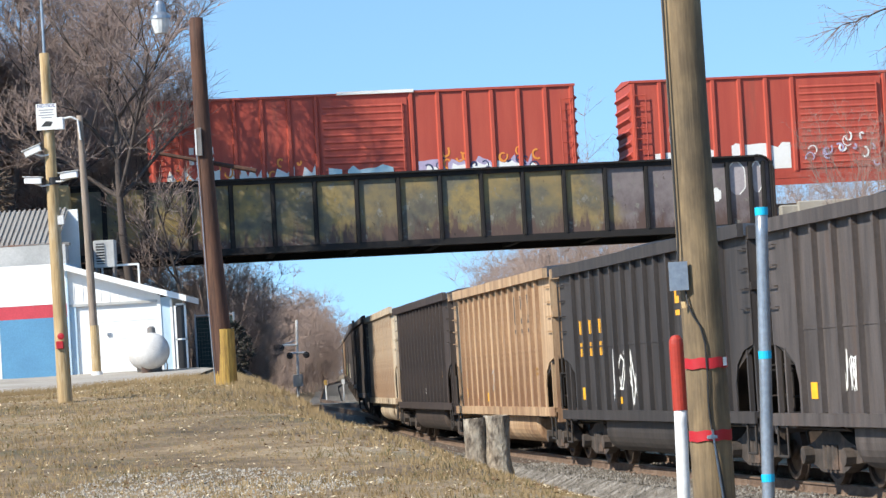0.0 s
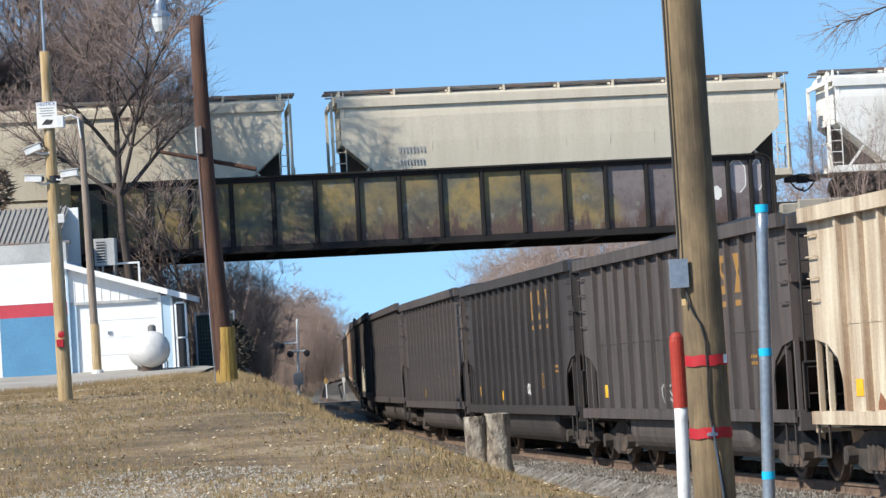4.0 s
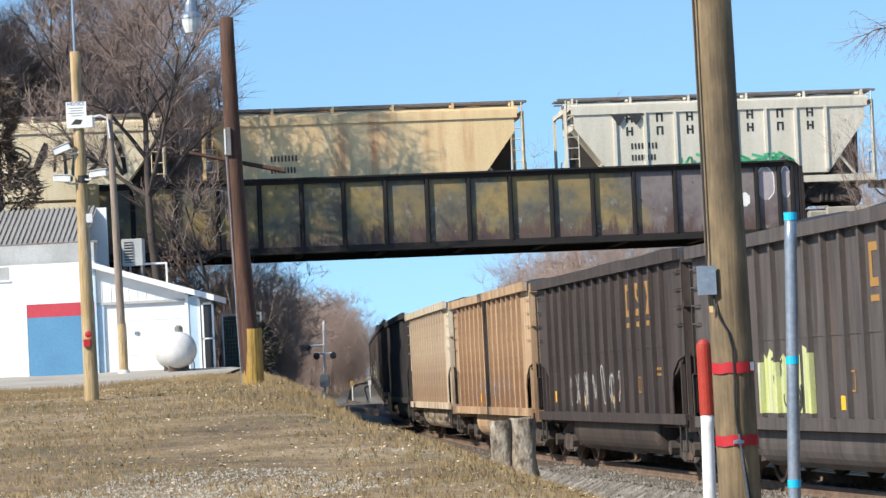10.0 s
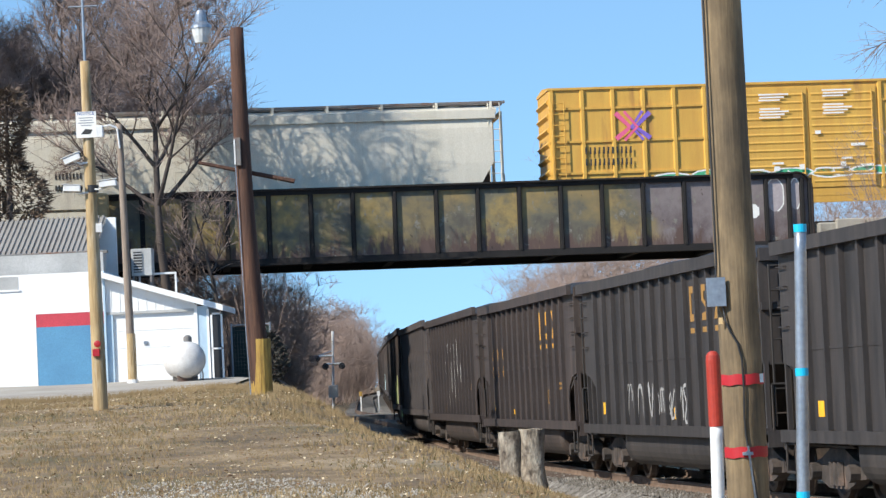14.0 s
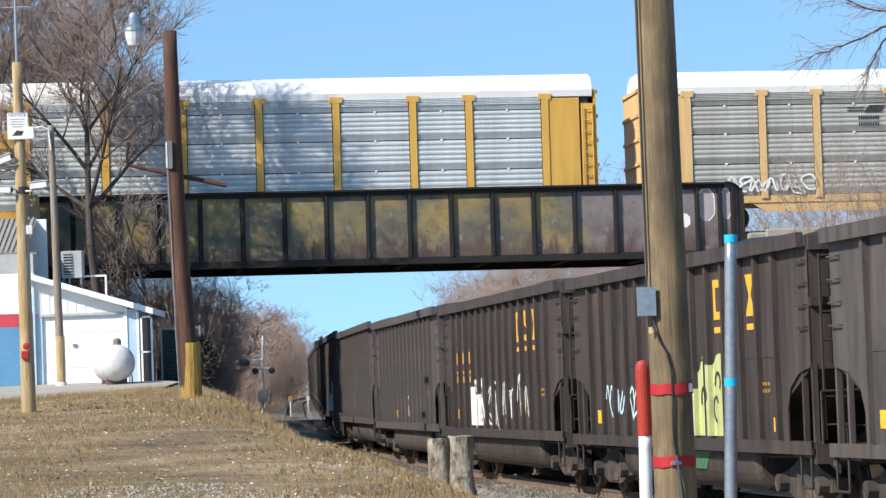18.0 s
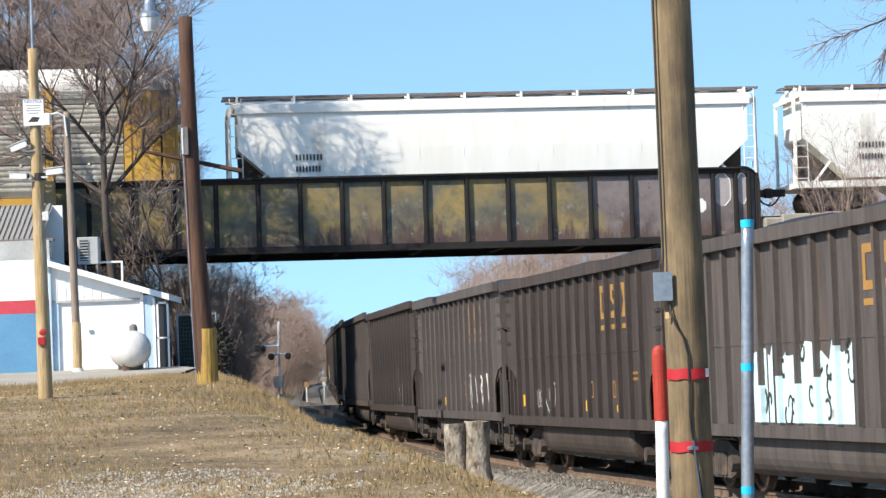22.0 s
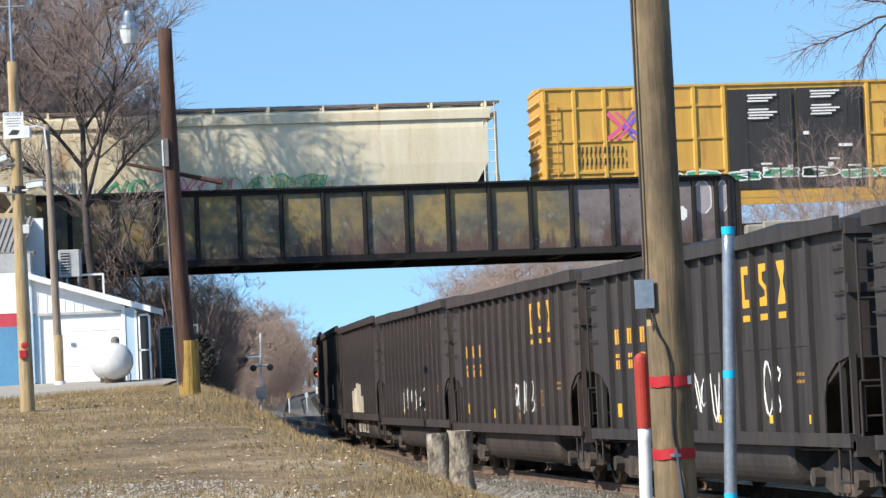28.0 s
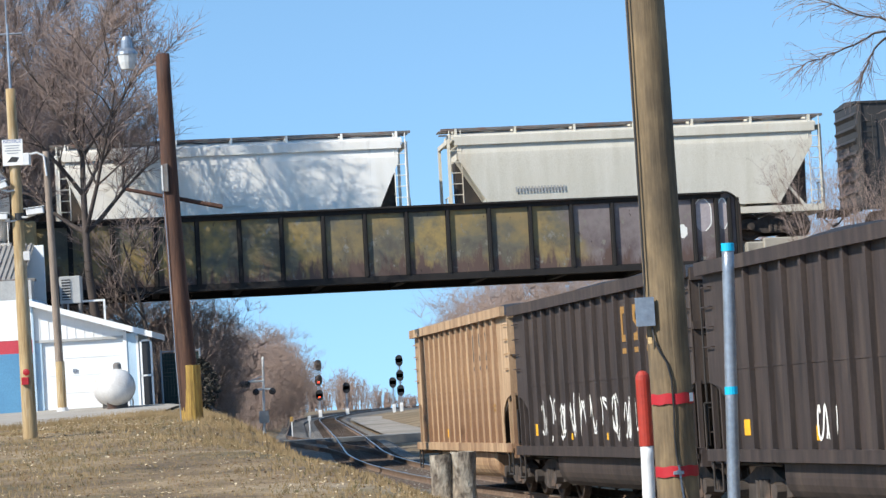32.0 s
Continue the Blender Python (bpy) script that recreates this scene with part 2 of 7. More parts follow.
stump_bark = surface("stump_bark", (0.3, 0.25, 0.19), (0.06, 0.046, 0.036), (0.46, 0.41, 0.33), 0.9, 0, 6.5, (1.3, 1.3, 0.8), 0.6, 0.9, 16.0, 0.05, grain=(1.4, 1.4, 0.6))
stump_cut = surface("cut_wood", (0.45, 0.38, 0.28), (0.33, 0.27, 0.2), None, 0.9, 0, 6.0)
gravel_pale = surface("pale_gravel", (0.33, 0.3, 0.26), (0.2, 0.18, 0.15), (0.15, 0.125, 0.09), 0.95, 0, 0.4, fine=8.0)
road_grey = surface("asphalt", (0.2, 0.2, 0.19), (0.15, 0.15, 0.145), (0.1, 0.1, 0.1), 0.9, 0, 0.6, (1, 1, 1), 0.3, 0.3)
yard_pale = surface("worn_concrete", (0.36, 0.33, 0.285), (0.27, 0.245, 0.21), (0.18, 0.16, 0.14), 0.9, 0, 0.5, (1, 1, 1), 0.4, 0.3)
lamp_red = plain("red_signal", (1.0, 0.06, 0.02), 0.4, 0, 2.5)
glass_grey = plain("lamp_glass", (0.6, 0.62, 0.62), 0.25)
dark_plastic = plain("black_metal", (0.02, 0.02, 0.022), 0.5)


PANEL_W = 1.417


def girder_paint():
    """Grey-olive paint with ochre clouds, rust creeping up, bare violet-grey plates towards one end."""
    m, nt, b = nodes_of("girder_olive")
    co, xyz = nt.nodes.new("ShaderNodeTexCoord"), nt.nodes.new("ShaderNodeSeparateXYZ")
    nt.links.new(co.outputs["Object"], xyz.inputs[0])
    def span(sock, lo, hi):
        r = nt.nodes.new("ShaderNodeMapRange")
        r.inputs["From Min"].default_value, r.inputs["From Max"].default_value = lo, hi
        nt.links.new(sock, r.inputs["Value"])
        return r.outputs[0]
    def calc(op, p, q):
        k = nt.nodes.new("ShaderNodeMath")
        k.operation = op
        for sock, v in zip(k.inputs, (p, q)):
            if isinstance(v, float):
                sock.default_value = v
            else:
                nt.links.new(v, sock)
        return k.outputs[0]
    far_end = ramp(nt, calc("ADD", span(xyz.outputs["X"], 6.0, 16.5), calc("MULTIPLY", noise_of(nt, 0.7, 4, (1, 1, 1), 0.6, 21), 0.5)), [(0.72, (0, 0, 0)), (0.82, (1, 1, 1))])
    olive = ramp(nt, noise_of(nt, 0.75, 5, (1, 1, 1.2), 0.6, 11), [(0.32, (0.085, 0.08, 0.066)), (0.44, (0.15, 0.135, 0.09)), (0.53, (0.25, 0.19, 0.08)), (0.66, (0.36, 0.25, 0.085))])
    grey = ramp(nt, noise_of(nt, 1.4, 5, (1, 1, 0.8), 0.65, 31), [(0.35, (0.12, 0.094, 0.096)), (0.6, (0.2, 0.17, 0.168))])
    # each plate has weathered to its own depth
    cell = calc("FLOOR", calc("DIVIDE", xyz.outputs["X"], PANEL_W), 0.0)
    wn_ = nt.nodes.new("ShaderNodeTexWhiteNoise")
    wn_.noise_dimensions = "1D"
    nt.links.new(cell, wn_.inputs["W"])
    olive = mixed(nt, calc("MULTIPLY", wn_.outputs["Value"], 0.5), olive, (0.1, 0.092, 0.075))
    smoke = ramp(nt, noise_of(nt, 1.1, 5, (1, 1, 0.8), 0.7, 40), [(0.5, (0, 0, 0)), (0.68, (1, 1, 1))])
    olive = mixed(nt, calc("MULTIPLY", smoke, 0.7), olive, (0.075, 0.066, 0.058))
    c = mixed(nt, far_end, olive, grey)
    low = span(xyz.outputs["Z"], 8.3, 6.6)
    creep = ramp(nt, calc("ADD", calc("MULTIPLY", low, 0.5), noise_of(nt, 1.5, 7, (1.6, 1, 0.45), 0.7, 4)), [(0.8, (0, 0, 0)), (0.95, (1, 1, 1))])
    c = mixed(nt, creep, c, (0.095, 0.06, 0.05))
    flake = ramp(nt, noise_of(nt, 3.4, 6, (1, 1, 0.7), 0.7, 9), [(0.6, (0, 0, 0)), (0.66, (1, 1, 1))])
    c = mixed(nt, flake, c, (0.2, 0.19, 0.16))
    spots = ramp(nt, noise_of(nt, 5.5, 4, (1, 1, 0.6), 0.7, 14), [(0.66, (0, 0, 0)), (0.7, (1, 1, 1))])
    c = mixed(nt, spots, c, (0.05, 0.035, 0.03))
    nt.links.new(c, b.inputs["Base Color"])
    b.inputs["Roughness"].default_value = 0.75
    bumped(nt, b, noise_of(nt, 12, 4), 0.2)
    return m


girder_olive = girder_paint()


def ground_mat():
    m, nt, b = nodes_of("dry_grass_ground")
    n1 = noise_of(nt, 0.3, 6, (0.6, 1.2, 1), 0.68)
    c = ramp(nt, n1, [(0.36, (0.075, 0.055, 0.032)), (0.45, (0.15, 0.105, 0.06)), (0.54, (0.24, 0.175, 0.1)), (0.66, (0.29, 0.235, 0.165))])
    n2 = noise_of(nt, 0.5, 6, (0.6, 1.3, 1), 0.7, 5)
    c = mixed(nt, ramp(nt, n2, [(0.5, (0, 0, 0)), (0.66, (1, 1, 1))]), c, (0.12, 0.1, 0.05))
    n3 = noise_of(nt, 7.0, 5, (1, 1, 1), 0.7, 2)
    c = mixed(nt, 0.6, c, ramp(nt, n3, [(0.3, (0.25, 0.25, 0.25)), (0.7, (0.8, 0.8, 0.8))]), "OVERLAY")
    nt.links.new(c, b.inputs["Base Color"])
    b.inputs["Roughness"].default_value = 0.95
    bumped(nt, b, n3, 0.7, 0.06)
    return m


ground_dry = ground_mat()
straw = surface("straw", (0.33, 0.24, 0.125), (0.19, 0.135, 0.068), None, 0.9, 0, 0.5, bump=0)
straw_green = surface("dull_green_grass", (0.15, 0.125, 0.055), (0.1, 0.085, 0.04), None, 0.9, 0, 0.5, bump=0)

# ---- building helpers ----
class Shape:
    """Collects faces for one mesh."""

    def __init__(self):
        self.v, self.f = [], []

    def add(self, verts, faces):
        k = len(self.v)
        self.v += [tuple(p) for p in verts]
        self.f += [tuple(i + k for i in f) for f in faces]
        return self

    def box(self, x0, x1, y0, y1, z0, z1, c=0.0):
        if x1 < x0: x0, x1 = x1, x0
        if y1 < y0: y0, y1 = y1, y0
        if z1 < z0: z0, z1 = z1, z0
        if not c:
            v = [(x, y, z) for z in (z0, z1) for y in (y0, y1) for x in (x0, x1)]
            return self.add(v, [(0, 2, 3, 1), (4, 5, 7, 6), (0, 1, 5, 4), (2, 6, 7, 3), (0, 4, 6, 2), (1, 3, 7, 5)])
        # upright and top edges chamfered
        ring = lambda d, z: [(x0 + d + c, y0 + d, z), (x1 - d - c, y0 + d, z), (x1 - d, y0 + d + c, z), (x1 - d, y1 - d - c, z), (x1 - d - c, y1 - d, z), (x0 + d + c, y1 - d, z), (x0 + d, y1 - d - c, z), (x0 + d, y0 + d + c, z)]
        v = ring(0, z0) + ring(0, z1 - c) + ring(c, z1)
        f = [tuple(reversed(range(8))), tuple(range(16, 24))]
        for a in (0, 8):
            f += [(a + i, a + (i + 1) % 8, a + 8 + (i + 1) % 8, a + 8 + i) for i in range(8)]
        return self.add(v, f)

    def prism(self, poly, a0, a1, axis="y"):
        """A polygon pushed along an axis; poly holds the other two coordinates in order."""
        put = {"x": lambda p, a: (a, p[0], p[1]), "y": lambda p, a: (p[0], a, p[1]), "z": lambda p, a: (p[0], p[1], a)}[axis]
        n = len(poly)
        v = [put(p, a0) for p in poly] + [put(p, a1) for p in poly]
        return self.add(v, [tuple(range(n)), tuple(reversed(range(n, 2 * n)))] + [(i, n + i, n + (i + 1) % n, (i + 1) % n) for i in range(n)])

    def tube(self, p0, p1, r0, r1=None, n=8, caps=True):
        r1 = r0 if r1 is None else r1
        p0, p1 = Vector(p0), Vector(p1)
        d = (p1 - p0).normalized()
        a = d.orthogonal().normalized()
        b = d.cross(a)
        cs = [(math.cos(2 * math.pi * i / n), math.sin(2 * math.pi * i / n)) for i in range(n)]
        v = [p0 + (a * c + b * s) * r0 for c, s in cs] + [p1 + (a * c + b * s) * r1 for c, s in cs]
        f = [(i, (i + 1) % n, n + (i + 1) % n, n + i) for i in range(n)]
        if caps:
            f += [tuple(reversed(range(n))), tuple(range(n, 2 * n))]
        return self.add(v, f)

    def path(self, pts, r, n=6):
        for a, b in zip(pts, pts[1:]):
            self.tube(a, b, r, r, n)
        return self

    def lathe(self, prof, n=16, axis="z", at=(0, 0, 0)):
        """prof: (radius, along) pairs turned round an axis."""
        v = []
        for r, h in prof:
            for i in range(n):
                c, s = r * math.cos(2 * math.pi * i / n), r * math.sin(2 * math.pi * i / n)
                p = {"z": (c, s, h), "x": (h, c, s), "y": (s, h, c)}[axis]
                v.append((p[0] + at[0], p[1] + at[1], p[2] + at[2]))
        f = [(k * n + i, k * n + (i + 1) % n, (k + 1) * n + (i + 1) % n, (k + 1) * n + i) for k in range(len(prof) - 1) for i in range(n)]
        f += [tuple(reversed(range(n))), tuple(range((len(prof) - 1) * n, len(prof) * n))]
        return self.add(v, f)

    def ribbon(self, pts, w, y):
        """A painted stroke in the xz plane at depth y."""
        v = []
        for i, p in enumerate(pts):
            a, b = pts[max(i - 1, 0)], pts[min(i + 1, len(pts) - 1)]
            dx, dz = b[0] - a[0], b[1] - a[1]
            l = math.hypot(dx, dz) or 1
            v += [(p[0] - dz / l * w / 2, y, p[1] + dx / l * w / 2), (p[0] + dz / l * w / 2, y, p[1] - dx / l * w / 2)]
        return self.add(v, [(2 * i, 2 * i + 1, 2 * i + 3, 2 * i + 2) for i in range(len(pts) - 1)])

    def mesh(self, name, mat, smooth=False):
        me = bpy.data.meshes.new(name)
        me.from_pydata(self.v, [], self.f)
        me.materials.append(mat)
        if smooth:
            me.polygons.foreach_set("use_smooth", [True] * len(me.polygons))
        me.update()
        return me


def part(name, g, mat, parent=None, label="", at=None, smooth=False):
    ob = new(name, g if isinstance(g, bpy.types.Mesh) else g.mesh(name, mat, smooth))
    if parent:
        ob.parent = parent
    if at is not None:
        ob.matrix_basis = at if isinstance(at, Matrix) else Matrix.Translation(at)
    if label:
        ob["label"] = label
    if name in ("lettering", "small_print", "stencil", "graffiti_outline", "graffiti", "rib_row"):
        ob["kind"] = "stuff"
    return ob


def thing(name, label, category, group="", at=None):
    e = tagged(new(name), label, category, group)
    e.empty_display_size = 0.3
    if at is not None:
        e.matrix_basis = at if isinstance(at, Matrix) else Matrix.Translation(at)
    return e


# the lower line's centre: it bends to the right with distance and climbs gently
BEND_END = 125.0


def track_slope(y):
    if y > BEND_END:
        return -0.052 + 0.0012 * max(y - 260, 0)
    return -0.2 + 0.0018 * (y - 36.5)


def track_x(y):
    q = min(y, BEND_END)
    return 6.8 - 0.2 * (q - 36.5) + 0.0009 * (q - 36.5) ** 2 - 0.052 * max(y - BEND_END, 0) + 0.0006 * max(y - 260, 0) ** 2


def track_z(y):
    q = min(max(y - 30, 0), 120)
    return 0.00006 * q ** 2 + max(y - 150, 0) * 0.008


TY = np.linspace(-160, 620, 3901)
TX = np.array([track_x(y) for y in TY])
TS = -np.cumsum(np.hypot(np.gradient(TX), np.gradient(TY)))
TS -= np.interp(60.0, TY, TS)


def on_track(s):
    """Place and heading at a run s along the lower line (it grows towards the eye)."""
    y = float(np.interp(s, TS[::-1], TY[::-1]))
    x = track_x(y)
    return x, y, track_z(y), math.degrees(math.atan2(-1, -track_slope(y)))


# the upper line, on the bridge
B0, BDIR = Vector((-6.64, 95.0, 0)), Vector((math.cos(radians(6.5)), math.sin(radians(6.5)), 0))
BNOR = Vector((-BDIR.y, BDIR.x, 0))
BRAIL = 7.35
BYAW = math.degrees(math.atan2(BDIR.y, BDIR.x))


def on_bridge(u, v=0.0, z=0.0):
    """u along the bridge, v behind its near girder."""
    p = B0 + BDIR * u + BNOR * v
    return Vector((p.x, p.y, z))


def smooth01(a, b, t):
    t = min(max((t - a) / (b - a), 0), 1)
    return t * t * (3 - 2 * t)


PLATEAU = [(-300, 0.2), (28, 0.3), (40, 0.6), (50, 1.35), (58, 1.86), (66, 1.99), (68.5, 2.08), (80, 2.43), (88, 2.64), (100, 2.5), (118, 1.6), (140, 0.95), (200, 1.7), (400, 3.0), (3000, 3.0)]


def ground_z(x, y):
    zt = track_z(min(y, 420))
    top = float(np.interp(y, [p[0] for p in PLATEAU], [p[1] for p in PLATEAU]))
    if y > 420:
        return 3.0
    e = track_x(y) - x
    bed = zt - 0.42
    if e > 0:
        k = smooth01(2.6, 7.2 + 2.2 * max(0, 1 - abs(y - 57) / 9), e)
        z = bed * (1 - k) + top * k
        z += 0.05 * noise.noise((x * 0.3, y * 0.3, 0)) * k
    else:
        k = smooth01(2.6, 9, -e)
        z = bed * (1 - k) + (top * 0.3 + zt * 0.7) * k
    # the bridge's embankments
    q = Vector((x, y, 0)) - B0
    u, v = q.dot(BDIR), q.dot(BNOR)
    side = max(smooth01(-9.5, -15, u), smooth01(16.7, 23, u))
    if side > 0 and -14 < v < 18:
        crest = BRAIL - 0.75
        bank = crest - max(abs(v - 2.4) - 3.2, 0) / (0.25 if u < 0 and v < 2.4 else 1.6)
        z = max(z, z + (bank - z) * side) if bank > z else z
    return z

# ---- ground, tracks, bridge ----
def spread(lo, hi, step, far, grow=1.35):
    a = list(np.arange(lo, hi + step / 2, step))
    d, l, r = step, [], []
    x0, x1 = lo, hi
    while x1 < far:
        d *= grow
        x0, x1 = x0 - d, x1 + d
        l.append(x0), r.append(x1)
    return l[::-1] + a + r


def build_ground():
    xs, ys = spread(-26, 26, 0.8, 3000), spread(0, 190, 0.8, 3000)
    g = Shape()
    g.v = [(x, y, ground_z(x, y)) for y in ys for x in xs]
    n = len(xs)
    g.f = [(j * n + i, j * n + i + 1, (j + 1) * n + i + 1, (j + 1) * n + i) for j in range(len(ys) - 1) for i in range(n - 1)]
    tagged(part("ground", g, ground_dry, smooth=True), "dry winter grass and bare earth sloping to the track", "ground", kind="structure")


build_ground()


def sweep(g, section, ys, dx=0.0):
    """Push a cross-section (offset, height) along the lower line."""
    n = len(section)
    v = []
    for y in ys:
        sl = track_slope(y)
        l = math.hypot(1, sl)
        for o, h in section:
            v.append((track_x(y) + (dx + o) / l, y - (dx + o) * sl / l, track_z(y) + h))
    g.add(v, [(k * n + i, k * n + (i + 1) % n, (k + 1) * n + (i + 1) % n, (k + 1) * n + i) for k in range(len(ys) - 1) for i in range(n)])


ALONG = list(np.arange(-60, 60, 4.0)) + list(np.arange(60, 170, 3.0)) + list(np.arange(170, 420, 8.0))


def build_track():
    bed = Shape()
    sweep(bed, [(-2.9, -0.75), (-1.75, -0.2), (1.75, -0.2), (2.9, -0.75)], ALONG)
    tagged(part("ballast_bed", bed, stone), "grey crushed-stone ballast bed under the lower track", "ballast", kind="structure")
    for dx in (-0.75, 0.75):
        r = thing("rail", "rusty steel rail with a bright worn head", "rail", "rails of the lower track")
        web, head = Shape(), Shape()
        sweep(web, [(-0.07, -0.17), (-0.012, -0.14), (-0.012, -0.045), (-0.036, -0.04), (-0.036, -0.01), (0.036, -0.01), (0.036, -0.04), (0.012, -0.045), (0.012, -0.14), (0.07, -0.17)], ALONG, dx)
        sweep(head, [(-0.035, -0.008), (-0.03, 0.0), (0.03, 0.0), (0.035, -0.008)], ALONG, dx)
        part("web", web, rail_rust, r)
        part("head", head, rail_shine, r, "bright worn rail head")
    tie = Shape().box(-1.3, 1.3, -0.11, 0.11, -0.34, -0.165, 0.02).mesh("tie", tie_wood)
    base = thing("ties", "dark weathered timber railway ties", "ties")
    s = -75.0
    while s < 45:
        x, y, z, a = on_track(s)
        part("tie", tie, None, base, at=pose(x, y, z, 0, 0, a + 90))
        s += 0.55
    far = Shape()
    for k in range(300):
        x, y, z, a = on_track(-75.5 - k * 0.55)
        if abs(y - 150) > 4:
            c, sn = math.cos(radians(a + 90)), math.sin(radians(a + 90))
            b = Shape().box(-1.3, 1.3, -0.11, 0.11, -0.34, -0.165)
            far.add([(x + px * c - py * sn, y + px * sn + py * c, z + pz) for px, py, pz in b.v], b.f)
    tagged(part("far_tie", far, tie_wood, base), kind="stuff")


build_track()


def build_second_track():
    """The siding that joins from the left beyond the road."""
    base = thing("siding_track", "far siding with rusty rails on grey ballast", "track")
    def cx(y): return track_x(y) - 4.2 * smooth01(110, 175, y)
    ys = list(np.arange(108, 420, 6.0))
    def lay(name, half, h0, h1, mat, o):
        g = Shape()
        for y in ys:
            z = track_z(y)
            g.v += [(cx(y) + o - half, y, z + h0), (cx(y) + o - half * 0.9, y, z + h1), (cx(y) + o + half * 0.9, y, z + h1), (cx(y) + o + half, y, z + h0)]
        g.f = [(4 * k + i, 4 * k + (i + 1) % 4, 4 * k + 4 + (i + 1) % 4, 4 * k + 4 + i) for k in range(len(ys) - 1) for i in range(4)]
        part(name, g, mat, base)
    lay("ballast", 2.2, -0.7, -0.215, stone, 0)
    lay("rail", 0.05, -0.2, -0.01, rail_rust, -0.75)
    lay("rail", 0.05, -0.2, -0.01, rail_rust, 0.75)


build_second_track()
# level crossing
road = Shape()
rx = np.arange(-60, 61, 1.0)
for x in rx:
    e = track_x(150) - x
    z = track_z(150) - 0.02 + 0.08 * smooth01(3, 14, abs(e))
    road.v += [(x, 147.2 + 0.06 * x, z - 0.6), (x, 147.2 + 0.06 * x, z), (x, 153.2 + 0.06 * x, z), (x, 153.2 + 0.06 * x, z - 0.6)]
road.f = [(4 * k + i, 4 * k + 4 + i, 4 * k + 4 + (i + 1) % 4, 4 * k + (i + 1) % 4) for k in range(len(rx) - 1) for i in range(4)]
tagged(part("road", road, road_grey), "grey asphalt road across the railway", "road", kind="structure")
gravel = Shape()
for y in np.arange(158, 301, 6.0):
    z = track_z(y) - 0.19
    gravel.v += [(track_x(y) + 2.2, y, z), (track_x(y) + 4.5, y, z + 0.02), (track_x(y) + 6.5 + 0.8 * noise.noise((y * 0.05, 2, 0)), y, z - 0.12)]
gravel.f = [(3 * k + i, 3 * k + 1 + i, 3 * k + 4 + i, 3 * k + 3 + i) for k in range(len(gravel.v) // 3 - 1) for i in range(2)]
tagged(part("gravel", gravel, gravel_pale), "pale gravel beside the far tracks", "gravel", kind="structure")
# paved yard before the garage
pad = Shape()
px = np.arange(-30, -7.5, 0.8)
py = [68.5, 70.0, 71.5, 73.0, 75.0, 77.0, 79.0, 81.0, 83.0, 85.0, 87.0, 90.0]
for x in px:
    for y in py:
        q = y + (0.9 * noise.noise((x * 0.4, 0, 3)) + 5.0 * smooth01(-10.5, -7.9, x) if y == 68.5 else 0)
        q = max(q, 68.0) if y == 68.5 else max(y, 68.5 + 5.0 * smooth01(-10.5, -7.9, x) + 0.3)
        pad.v.append((x, q, ground_z(x, q) + (0.05 if y > 68.5 else -0.06)))
n = len(py)
pad.f = [(n * k + i, n * k + n + i, n * k + n + 1 + i, n * k + 1 + i) for k in range(len(px) - 1) for i in range(n - 1)]
tagged(part("yard", pad, yard_pale), "worn grey paved yard before the garage", "pavement", kind="structure")

PANEL = PANEL_W
TILT_B = -0.0064


def bridge_pose(v=0.0):
    p = on_bridge(0, v, 0)
    return Matrix.Translation(p) @ pose(0, 0, 0, 0, 0, BYAW) @ pose(0, 0, 0, 0, -math.degrees(TILT_B), 0)


